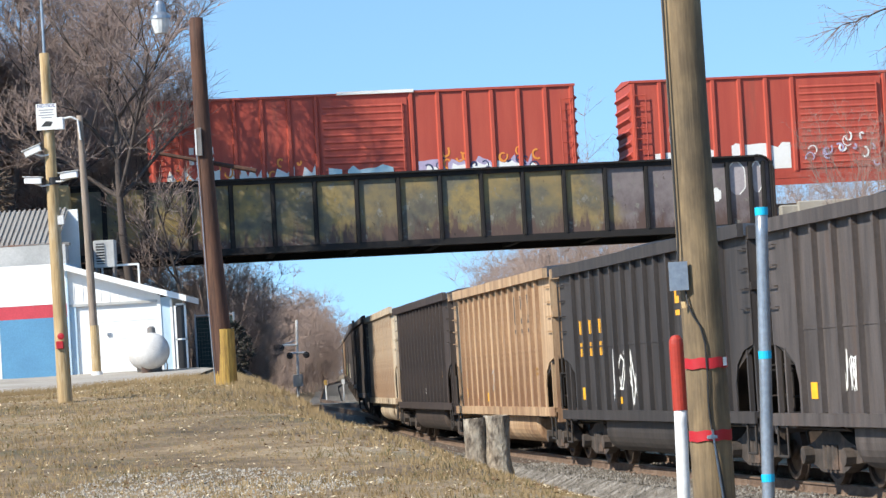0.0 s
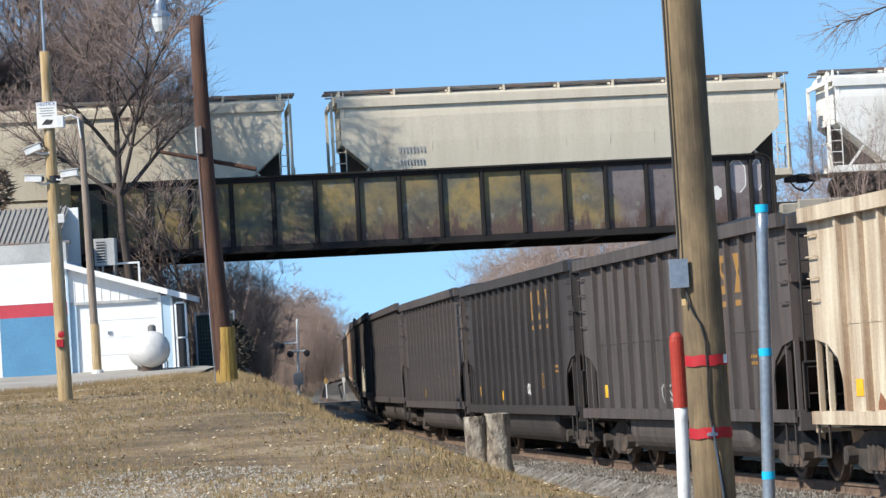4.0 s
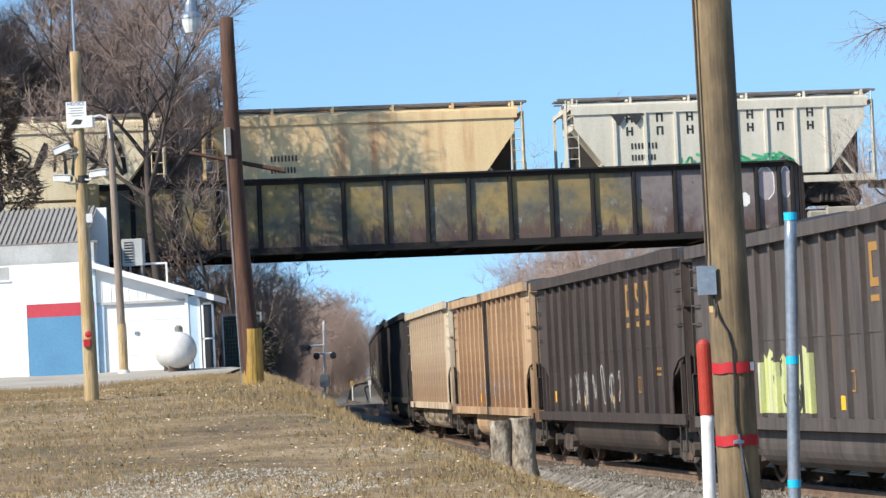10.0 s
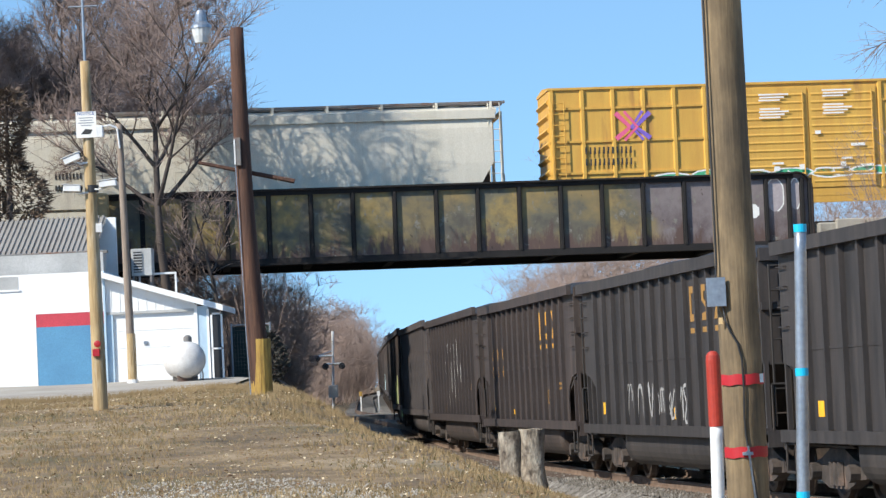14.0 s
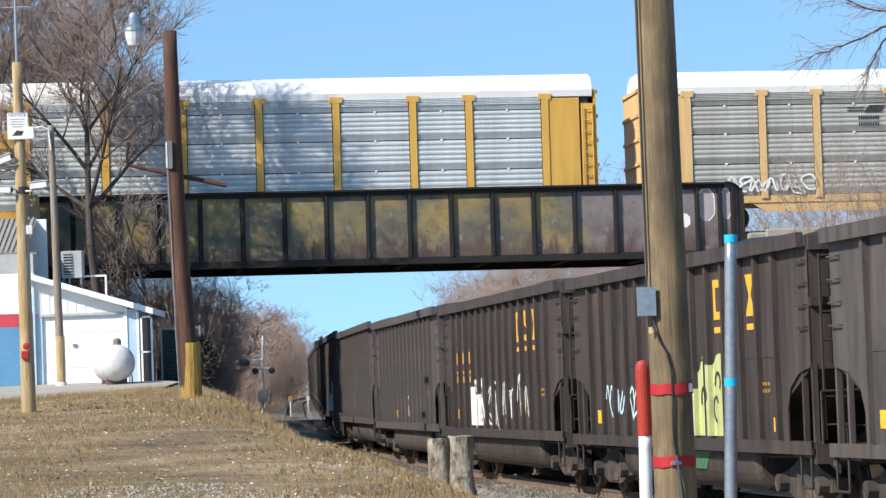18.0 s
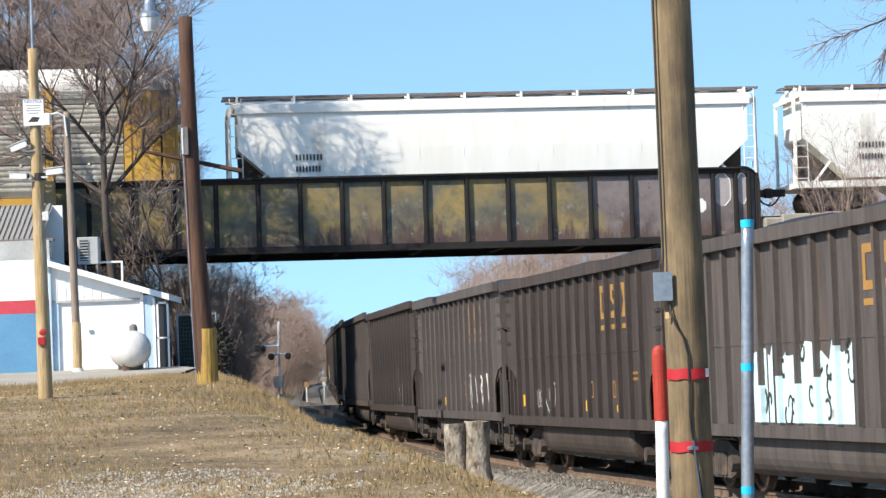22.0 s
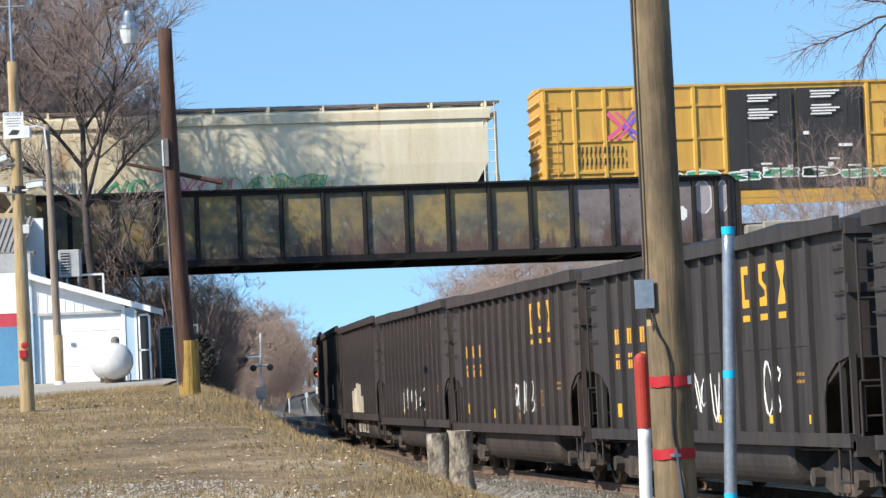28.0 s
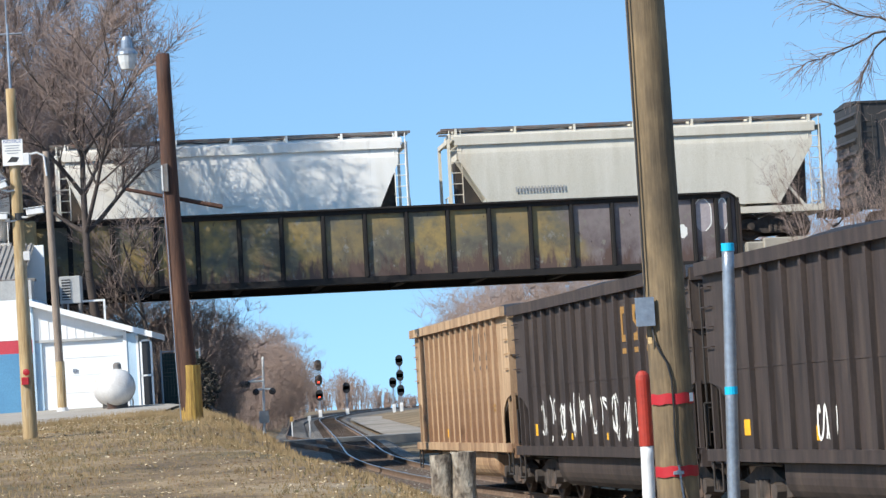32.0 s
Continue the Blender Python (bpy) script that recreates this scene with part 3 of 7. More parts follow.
def build_bridge():
    br = thing("railway_bridge", "old riveted plate-girder railway bridge with flaking olive and black paint", "bridge", at=bridge_pose())
    u0, u1, zb, zt = -7.0, 17.15, 6.42, 8.92
    def side(v, face, seen):
        sg = -1 if face < 0 else 1
        web = Shape()
        # rounded upper corner at the end
        poly = [(u0, zb), (u1, zb)] + [(u1 - 0.55 + 0.55 * math.cos(a), zt - 0.55 + 0.55 * math.sin(a)) for a in np.linspace(0, math.pi / 2, 7)] + [(u0, zt)]
        web.prism(poly, v - 0.012, v + 0.012)
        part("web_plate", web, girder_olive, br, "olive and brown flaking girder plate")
        fl = Shape().box(u0, u1 - 0.5, v - 0.21, v + 0.21, zt - 0.03, zt + 0.03)
        for a0, a1 in zip(np.linspace(0, math.pi / 2, 7)[:-1], np.linspace(0, math.pi / 2, 7)[1:]):
            pr = [(u1 - 0.55 + r * math.cos(a), zt - 0.55 + r * math.sin(a)) for a, r in ((a0, 0.56), (a1, 0.56), (a1, 0.6), (a0, 0.6))]
            fl.prism(pr, v - 0.21, v + 0.21)
        fl.box(u1 - 0.01, u1 + 0.05, v - 0.21, v + 0.21, zb, zt - 0.55)
        part("top_flange", fl, girder_dark, br)
        ang = Shape().box(u0, u1 - 0.6, v - 0.1, v - 0.012, zt - 0.18, zt - 0.03).box(u0, u1, v - 0.1, v - 0.012, zb + 0.03, zb + 0.2)
        part("flange_angle", ang, girder_dark, br)
        part("bottom_flange", Shape().box(u0, u1, v - 0.21, v + 0.21, zb - 0.035, zb + 0.03), girder_dark, br)
        if seen:
            st = Shape().box(-0.045, 0.045, v - 0.13, v - 0.012, zb + 0.2, zt - 0.18).box(-0.085, 0.085, v - 0.03, v - 0.012, zb + 0.2, zt - 0.18).mesh("stiffener", girder_dark)
            for k in list(range(-4, 12)) + [11.56, 11.88, 12.08]:
                part("stiffener", st, None, br, at=(k * PANEL, 0, 0))
    side(0, -1, True)
    side(5.7, 1, False)
    deck = Shape().box(u0, u1, 0.2, 5.5, 6.75, 6.85)
    part("deck", deck, girder_dark, br)
    ft = Shape().box(-0.12, 0.12, 0.02, 5.68, 6.46, 7.0).mesh("floor_beam", girder_dark)
    for k in range(-4, 12, 2):
        part("floor_beam", ft, None, br, at=(k * PANEL, 0, 0))
    # painted letters on the end panels
    mauve = plain("graffiti_mauve", (0.36, 0.32, 0.33))
    for k, (ua, ub, z0, z1) in enumerate(((15.6, 16.2, 7.65, 8.72), (16.43, 16.78, 7.7, 8.7), (15.02, 15.32, 7.45, 7.85))):
        c, w, zc, h = (ua + ub) / 2, (ub - ua) / 2, (z0 + z1) / 2, (z1 - z0) / 2
        pts = [(c + w * math.copysign(abs(math.cos(a)) ** 0.7, math.cos(a)), zc + h * math.copysign(abs(math.sin(a)) ** 0.7, math.sin(a)) + 0.04 * math.sin(5 * a)) for a in np.linspace(-2.2, 4.0, 25)]
        p = part("graffiti_letter", Shape().add([(x, -0.016, z) for x, z in pts], [tuple(range(25))]), mauve if k < 2 else white_mark, br, "tall pale sprayed letter")
        part("graffiti_outline", Shape().ribbon(pts[3:-6], 0.04, -0.02), white_mark, p)
    return br


bridge = build_bridge()


def build_upper_track():
    base = thing("upper_track", "railway track carried over the bridge", "track", at=bridge_pose(2.85))
    z = BRAIL
    bed = [(-2.6, z - 0.75), (2.6, z - 0.75), (1.9, z - 0.2), (-1.9, z - 0.2)]
    for a, b in ((-680, -7.7), (17.1, 680)):
        part("ballast", Shape().prism(bed, a, b, "x"), stone, base)
    for dy in (-0.75, 0.75):
        part("rail", Shape().box(-680, 680, dy - 0.035, dy + 0.035, z - 0.17, z), rail_rust, base)
    tie = Shape().box(-0.11, 0.11, -1.3, 1.3, z - 0.34, z - 0.17).mesh("tie", tie_wood)
    for k in range(-50, 90):
        part("tie", tie, None, base, at=(k * 0.55, 0, 0))


build_upper_track()
for a, b, near in ((-700, -10.0, 4.2), (19.0, 700, 13.0)):
    tagged(part("embankment", Shape().prism([(-near, -8), (-3.4, BRAIL - 0.74), (3.4, BRAIL - 0.74), (14, -8)], a, b, "x"), ground_dry, at=bridge_pose(2.85)), "grassy railway embankment leading to the bridge", "embankment", kind="structure")


def build_abutments():
    m = bridge_pose()
    a = thing("abutment", "stained concrete bridge abutment with a tan wing wall", "abutment", at=m)
    part("wall", Shape().box(-10.2, -6.9, -0.6, 6.4, 0.8, 6.38, 0.05), concrete, a)
    part("parapet", Shape().box(-7.45, -6.75, -0.95, -0.4, 6.2, 8.95, 0.06), concrete_tan, a, "tan weathered concrete parapet")
    b = thing("abutment", "stained concrete bridge abutment", "abutment", at=m)
    part("wall", Shape().box(16.1, 19.7, -0.6, 6.4, -0.5, 6.38, 0.05), concrete, b)
    part("parapet", Shape().box(17.22, 26.0, -0.75, -0.35, 6.3, 7.15, 0.05), concrete, b)
    w = thing("retaining_wall", "pale concrete block wall beside the upper track", "wall", at=m)
    for k in range(16):
        part("panel", Shape().box(17.8 + k * 1.05, 18.8 + k * 1.05, -0.9, -0.65, 6.6, 7.25, 0.03), concrete, w)


build_abutments()

# ---- rolling stock ----
def truck_mesh():
    g = Shape()
    for y in (-1.08, 1.08):
        g.prism([(-1.25, 0.38), (-1.25, 0.56), (-0.75, 0.66), (-0.35, 0.8), (0.35, 0.8), (0.75, 0.66), (1.25, 0.56), (1.25, 0.38), (0.95, 0.36), (0.45, 0.22), (-0.45, 0.22), (-0.95, 0.36)], y - 0.09, y + 0.09)
        for x in (-0.2, 0, 0.2):
            g.tube((x, y * 1.09, 0.27), (x, y * 1.09, 0.62), 0.07, n=7)
        for x in (-0.9, 0.9):
            g.tube((x, y * 1.05, 0.46), (x, y * 1.22, 0.46), 0.13, n=8)
    g.box(-0.22, 0.22, -1.1, 1.1, 0.45, 0.82)
    return g.mesh("truck", truck_dust)


def wheelset_mesh():
    g = Shape().tube((0, -1.0, 0.46), (0, 1.0, 0.46), 0.08)
    for s in (-1, 1):
        g.lathe([(0.1, s * 0.66), (0.42, s * 0.68), (0.485, s * 0.69), (0.485, s * 0.72), (0.46, s * 0.73), (0.455, s * 0.82), (0.38, s * 0.82), (0.34, s * 0.78), (0.16, s * 0.8), (0.14, s * 0.86)], 18, "y", (0, 0, 0.46))
    return g.mesh("wheelset", wheel_steel)


TRUCK, WHEELSET = truck_mesh(), wheelset_mesh()
COUPLER = Shape().box(0, 0.55, -0.09, 0.09, 0.72, 0.98).box(0.45, 0.7, -0.16, 0.16, 0.68, 1.02, 0.04).mesh("coupler", under_black)
HOSE = Shape().path([(0.1, -0.35, 0.75), (0.3, -0.38, 0.5), (0.5, -0.36, 0.4), (0.62, -0.33, 0.5)], 0.03).mesh("brake_hose", rubber)


def running_gear(car, half, centre):
    for sx in (-1, 1):
        t = part("truck", TRUCK, None, car, at=(sx * centre, 0, 0))
        for dx in (-0.88, 0.88):
            part("wheelset", WHEELSET, None, t, at=(dx, 0, 0))
        turn = pose(sx * half, 0, 0, 0, 0, 0 if sx > 0 else 180)
        part("coupler", COUPLER, None, car, at=turn)
        part("brake_hose", HOSE, None, car, at=turn)


def ladder(x, y, z0, z1, w, along="x", step=0.38):
    g = Shape()
    p = (lambda a, z: (x + a, y, z)) if along == "x" else (lambda a, z: (x, y + a, z))
    for a in (-w / 2, w / 2):
        g.tube(p(a, z0), p(a, z1), 0.02, n=5)
    z = z0 + 0.2
    while z < z1:
        g.tube(p(-w / 2, z), p(w / 2, z), 0.016, n=5)
        z += step
    return g


RIBS = [-5.55 + i * 11.1 / 13 for i in range(14)]


def coal_car(paint, label, metal=under_black):
    """Open-top hopper: travel along +x, rail top at z 0."""
    car = thing("coal_hopper_car", label, "hopper car", "cars of the coal train")
    L, W = 6.95, 1.48
    half = [(L - 1.12, 1.06), (L - 1.1, 1.5), (L - 0.95, 1.8), (L - 0.55, 2.0), (L, 2.08), (L, 3.72)]
    side = [(-x, z) for x, z in reversed(half)] + half
    for s in (-1, 1):
        part("side_sheet", Shape().prism(side, s * W - 0.012, s * W + 0.012), paint, car)
        g = Shape().box(-L, L, s * W - 0.05, s * (W + 0.15), 3.7, 3.9)
        part("top_chord", g, paint, car)
        part("side_sill", Shape().box(-L - 0.1, L + 0.1, s * 1.36, s * 1.56, 0.98, 1.075).box(-L - 0.1, L + 0.1, s * 1.53, s * 1.565, 0.9, 1.08), paint, car)
    rib = Shape().prism([(-0.055, -W - 0.011), (-0.05, -W - 0.095), (0.05, -W - 0.095), (0.055, -W - 0.011)], 1.09, 3.7, "z").mesh("rib", paint)
    for x in RIBS:
        part("rib", rib, None, car, at=(x, 0, 0))
    part("weld_line", Shape().box(RIBS[0], RIBS[-1], -W - 0.022, -W - 0.011, 2.25, 2.29), paint, car)
    far = Shape()
    for x in RIBS[::2]:
        far.box(x - 0.08, x + 0.08, W + 0.012, W + 0.12, 1.8, 3.68)
    part("rib_row", far, paint, car)
    for s in (-1, 1):
        # end wall, slope sheet, corner posts, platform with its rails
        part("end_wall", Shape().box(s * (L - 0.05), s * L, -W, W, 2.05, 3.84), paint, car)
        part("end_chord", Shape().box(s * (L + 0.002), s * (L + 0.07), -W, W, 3.66, 3.86), paint, car)
        part("end_stiffener", Shape().box(s * (L + 0.002), s * (L + 0.06), -W, W, 2.9, 3.02), paint, car)
        # slope sheet and hand rails go near-black, painting in the opening's shade
        part("slope_sheet", Shape().prism([(s * (L - 0.06), 2.16), (s * (L - 0.06), 2.08), (s * 4.0, 0.98), (s * 3.85, 1.06)], -W + 0.02, W - 0.02), metal, car)
        for x, y in ((L - 0.02, -1.44), (L - 0.02, 1.44), (L - 0.45, -1.44), (L - 0.85, -0.7)):
            part("end_post", Shape().box(s * (x - 0.035), s * (x + 0.035), y - 0.035, y + 0.035, 0.95, 2.12), paint, car)
        part("end_sill", Shape().box(s * (L - 0.9), s * (L + 0.12), -1.5, 1.5, 0.86, 1.0).box(s * L, s * (L + 0.14), -1.5, 1.5, 0.78, 1.04), paint, car)
        for k in range(4):
            z = 2.62 + 0.3 * k
            part("grab_iron", Shape().path([(s * (L - 0.4), -W, z), (s * (L - 0.4), -W - 0.07, z), (s * (L - 0.05), -W - 0.07, z), (s * (L - 0.05), -W, z)], 0.013, 4), paint, car)
        part("end_ladder", ladder(s * (L + 0.1), -1.15, 1.1, 3.6, 0.4, "y"), metal, car)
        part("hand_rail", Shape().path([(s * (L + 0.12), -1.4, 1.0), (s * (L + 0.12), -1.4, 1.75), (s * (L + 0.12), 1.4, 1.75), (s * (L + 0.12), 1.4, 1.0)], 0.02), metal, car)
        part("step", Shape().path([(s * (L - 0.05), -1.52, 0.95), (s * (L - 0.05), -1.52, 0.45), (s * (L - 0.5), -1.52, 0.45), (s * (L - 0.5), -1.52, 0.95)], 0.02), metal, car)
        part("brake_rigging", Shape().tube((s * 6.2, -0.4, 0.95), (s * 6.2, -0.4, 1.9), 0.03).tube((s * 5.4, -0.3, 1.0), (s * 6.6, -0.3, 1.35), 0.1).box(s * 5.0, s * 6.9, -0.2, 0.2, 0.72, 0.95), metal, car)
    # rounded tub that hangs between the trucks
    g = Shape()
    prof = [(-1.4, 1.0), (-1.4, 0.68)] + [(-1.4 + 0.38 * (1 - math.cos(a)), 0.68 - 0.38 * math.sin(a)) for a in np.linspace(0.26, math.pi / 2, 6)]
    prof += [(-y, z) for y, z in reversed(prof)]
    ring = len(prof)
    for x, k in ((-3.95, 0.0), (-3.86, 1.0), (3.86, 1.0), (3.95, 0.0)):
        g.v += [(x, y * (0.95 + 0.05 * k), z + 0.05 * (1 - k) * (z < 0.9)) for y, z in prof]
    g.f = [(k * ring + i, k * ring + i + 1, (k + 1) * ring + i + 1, (k + 1) * ring + i) for k in range(3) for i in range(ring - 1)]
    g.f += [tuple(reversed(range(ring))), tuple(range(3 * ring, 4 * ring))]
    part("belly_tub", g, paint, car, "rounded belly between the trucks")
    part("tub_flange", Shape().box(-3.95, 3.95, -1.46, -1.38, 0.94, 0.99), paint, car)
    part("brake_pipe", Shape().path([(-6.6, -1.3, 0.86), (-4.3, -1.3, 0.84), (-4.1, -1.44, 0.9), (4.1, -1.44, 0.9), (4.3, -1.3, 0.84), (6.6, -1.3, 0.86)], 0.025), metal, car)
    # heaped load
    g = Shape()
    nx, ny = 27, 7
    for j in range(ny):
        for i in range(nx):
            x, y = -L + 0.1 + i * (2 * L - 0.2) / (nx - 1), -W + 0.03 + j * (2 * W - 0.06) / (ny - 1)
            edge = min(1, min(i, nx - 1 - i) / 4) * math.sin(math.pi * (0.12 + 0.76 * j / (ny - 1))) ** 0.7
            g.v.append((x, y, 3.5 + (0.56 + 0.12 * math.sin(x * 1.4)) * edge + 0.07 * noise.noise((x * 2, y * 2, 1))))
    g.f = [(j * nx + i, j * nx + i + 1, (j + 1) * nx + i + 1, (j + 1) * nx + i) for j in range(ny - 1) for i in range(nx - 1)]
    part("coal_load", g, coal_lump, car, "heaped black coal")
    running_gear(car, L + 0.05, 5.55)
    return car


def bars(g, x0, z0, n, w, h, y, gap=0.4):
    """Lettering that stands as plain bars."""
    for i in range(n):
        g.box(x0 + i * w * (1 + gap), x0 + i * w * (1 + gap) + w, y - 0.004, y, z0, z0 + h)
    return g


def boxcar(L, H, paint, label, doors=1, posts=9, door_paint=None, roof_paint=None):
    car = thing("boxcar", label, "boxcar", "cars of the freight train on the bridge")
    l, W = L / 2, 1.5
    part("body", Shape().box(-l, l, -W, W, 1.05, H - 0.18), paint, car)
    part("roof", Shape().prism([(-W - 0.06, H - 0.2), (W + 0.06, H - 0.2), (W + 0.06, H - 0.12), (0, H), (-W - 0.06, H - 0.12)], -l - 0.03, l + 0.03, "x"), roof_paint or paint, car)
    part("side_sill", Shape().box(-l, l, -W - 0.03, -W + 0.1, 0.85, 1.1).prism([(-l * 0.6, 0.86), (-l * 0.35, 0.62), (l * 0.35, 0.62), (l * 0.6, 0.86)], -W - 0.02, -W + 0.08), paint, car)
    dw = 3.05 if doors == 1 else 4.9
    post = Shape().prism([(-0.09, -W), (-0.05, -W - 0.07), (0.05, -W - 0.07), (0.09, -W)], 1.1, H - 0.22, "z").mesh("side_post", paint)
    n = posts // 2
    for s in (-1, 1):
        for i in range(n + 1):
            x = s * (dw / 2 + 0.12 + (l - dw / 2 - 0.22) * i / n)
            part("side_post", post, None, car, at=(x, 0, 0))
        ends = Shape()
        for k in range(7):
            z = 1.5 + k * (H - 2.1) / 6
            ends.prism([(s * l, z - 0.12), (s * (l + 0.1), z), (s * l, z + 0.12)], -W + 0.12, W - 0.12)
        part("end_rib", ends, paint, car)
        part("ladder", ladder(s * (l - 0.3), -W - 0.12, 1.1, H - 0.6, 0.42), paint, car)
        part("end_sill", Shape().box(s * l, s * (l + 0.18), -W, W, 0.8, 1.05), under_black, car)
    for s in ((0,) if doors == 1 else (-0.25, 0.25)):
        w = dw / (1 if doors == 1 else 2)
        d = part("door", Shape().box(s * dw - w / 2 + 0.03, s * dw + w / 2 - 0.03, -W - 0.06, -W, 1.15, H - 0.35, 0.0), door_paint or paint, car)
        rb = Shape()
        for k in range(0 if door_paint else 12):
            z = 1.35 + k * (H - 1.95) / 11
            rb.prism([(-W - 0.06, z - 0.06), (-W - 0.082, z), (-W - 0.06, z + 0.06)], s * dw - w / 2 + 0.12, s * dw + w / 2 - 0.12, "x")
        if door_paint:
            rb.box(s * dw - 0.6, s * dw - 0.54, -W - 0.075, -W - 0.06, 1.2, H - 0.4).box(s * dw + 0.54, s * dw + 0.6, -W - 0.075, -W - 0.06, 1.2, H - 0.4)
        part("corrugation", rb, door_paint or paint, d)
        part("lock_bar", Shape().tube((s * dw + w / 2 - 0.2, -W - 0.12, 1.2), (s * dw + w / 2 - 0.2, -W - 0.12, H - 0.5), 0.025), door_paint or paint, d)
    running_gear(car, l + 0.1, l - 2.0)
    return car


def covered_hopper(L, H, paint, label, flat=False, ribs=0, cut=1.35, brk=None):
    car = thing("covered_hopper_car", label, "hopper car", "cars of the freight train on the bridge")
    l, W = L / 2, 1.52
    # body: full at the top, slopes at both ends
    zs, ze = H - 0.75, 1.25
    brk = zs - 0.35 if brk is None else brk
    outline = [(-l + 0.35, zs + 0.45), (-l + 0.35, brk), (-l + 0.35 + cut, ze), (l - 0.35 - cut, ze), (l - 0.35, brk), (l - 0.35, zs + 0.45)]
    if flat:
        part("body", Shape().prism(outline, -W, W), paint, car)
    else:
        # curved flanks
        g = Shape()
        levels = [ze] + [brk + (zs + 0.42 - brk) * i / 9 for i in range(10)]
        # half widths by height: nearly upright, drawn in under the eaves and at the foot
        def wide(z):
            f = (z - ze) / (zs + 0.42 - ze)
            return 1.52 - 0.1 * max(0, f - 0.78) / 0.22 - 0.05 * max(0, 0.35 - f) / 0.35
        for z in levels:
            e = l - 0.35 - (cut * (brk - z) / (brk - ze) if z < brk else 0)
            w = wide(z)
            g.v += [(-e, -w, z), (e, -w, z), (e, w, z), (-e, w, z)]
        n = len(levels)
        g.f = [(4 * k + i, 4 * k + (i + 1) % 4, 4 * k + 4 + (i + 1) % 4, 4 * k + 4 + i) for k in range(n - 1) for i in range(4)]
        g.f += [(3, 2, 1, 0), (4 * n - 4, 4 * n - 3, 4 * n - 2, 4 * n - 1)]
        part("body", g, paint, car, smooth=False)
    part("roof", Shape().prism([(-W - 0.04, zs + 0.3), (-W - 0.04, zs + 0.42), (-0.9, zs + 0.6), (0.9, zs + 0.6), (W + 0.04, zs + 0.42), (W + 0.04, zs + 0.3)], -l + 0.2, l - 0.2, "x"), paint, car)
    part("side_plate", Shape().box(-l + 0.25, l - 0.25, -W - 0.05, -W + 0.02, zs + 0.12, zs + 0.36), paint, car)
    if not flat and brk < zs - 0.8:
        sm = Shape().box(-0.012, 0.012, -W - 0.004, -W + 0.02, ze + 1.08, zs - 0.3).mesh("weld_seam", paint)
        for i in range(2, int(L / 1.55) - 1):
            part("weld_seam", sm, None, car, at=(-l + 0.35 + i * 1.55, 0, 0))
    if ribs:
        rb = Shape().box(-0.05, 0.05, -W - 0.07, -W, ze + 0.1, zs + 0.15).mesh("side_rib", paint)
        for i in range(ribs):
            part("side_rib", rb, None, car, at=(-l + 0.4 + cut + (L - 0.8 - 2 * cut) * i / (ribs - 1), 0, 0))
    walk_way = Shape().box(-l - 0.15, l + 0.15, -0.35, 0.35, H - 0.04, H).box(-l - 0.15, l + 0.15, -1.2, -0.95, H - 0.08, H - 0.005).box(-l + 0.02, l - 0.02, 0.95, 1.2, H - 0.04, H - 0.005)
    n = int(L / 1.9)
    for i in range(n + 1):
        x = -l + 0.35 + (L - 0.7) * i / n
        part("walk_bracket", Shape().box(x - 0.04, x + 0.04, -1.23, 1.2, zs + 0.42, H - 0.02), paint, car)
    part("roof_walk", walk_way, steel_grey, car, "grey grated roof walkway")
    hatch = Shape().lathe([(0.32, zs + 0.58), (0.32, zs + 0.68), (0.24, zs + 0.72)], 10).mesh("hatch", paint)
    for i in range(max(4, int(L / 2.6))):
        part("hatch", hatch, None, car, at=(-l + 1.6 + (L - 3.2) * i / max(3, int(L / 2.6) - 1), 0, 0))
    for s in (-1, 1):
        fr = Shape()
        for y in (-1.4, 1.4):
            fr.box(s * (l - 0.1), s * l, y - 0.06, y + 0.06, 1.0, zs + 0.35)
            fr.prism([(s * (l - 0.75), 1.1), (s * (l - 0.65), 1.1), (s * (l - 1.6), 2.3), (s * (l - 1.7), 2.3)], y - 0.04, y + 0.04)
        fr.box(s * (l - 0.1), s * l, -1.4, 1.4, zs + 0.2, zs + 0.35)
        part("end_frame", fr, paint, car)
        # added near-black wedge: paints in the shade below the end slope
        part("slope_web", Shape().prism([(s * (l - 0.36), brk), (s * (l - 0.36 - cut), ze), (s * (l - 0.4), ze)], -0.4, 0.4), under_black, car, "dark plate under the sloped end")
        part("ladder", ladder(s * (l - 0.28), -1.5, 1.05, H - 0.1, 0.4), paint, car)
        part("end_platform", Shape().box(s * (l - 1.9), s * (l + 0.05), -1.45, 1.45, 0.9, 1.08), paint, car)
        part("end_rail", Shape().path([(s * (l + 0.02), -1.35, 1.05), (s * (l + 0.02), -1.35, 1.95), (s * (l + 0.02), -0.5, 1.95), (s * (l + 0.02), -0.5, 1.05)], 0.022), paint, car)
    part("side_sill", Shape().box(-l, l, -1.5, -1.4, 0.92, 1.15).box(-l, l, 1.4, 1.5, 0.92, 1.15), paint, car)
    nb = 3 if L > 14.5 else 2
    span = (L - 2.5 - 2 * cut) / nb
    for i in range(nb):
        xc = -l + 1.25 + cut + span * (i + 0.5)
        part("outlet", Shape().prism([(xc - span * 0.48, 1.3), (xc - 0.35, 0.45), (xc + 0.35, 0.45), (xc + span * 0.48, 1.3)], -1.2, 1.2), paint, car)
    running_gear(car, l + 0.05, l - 1.75)
    return car


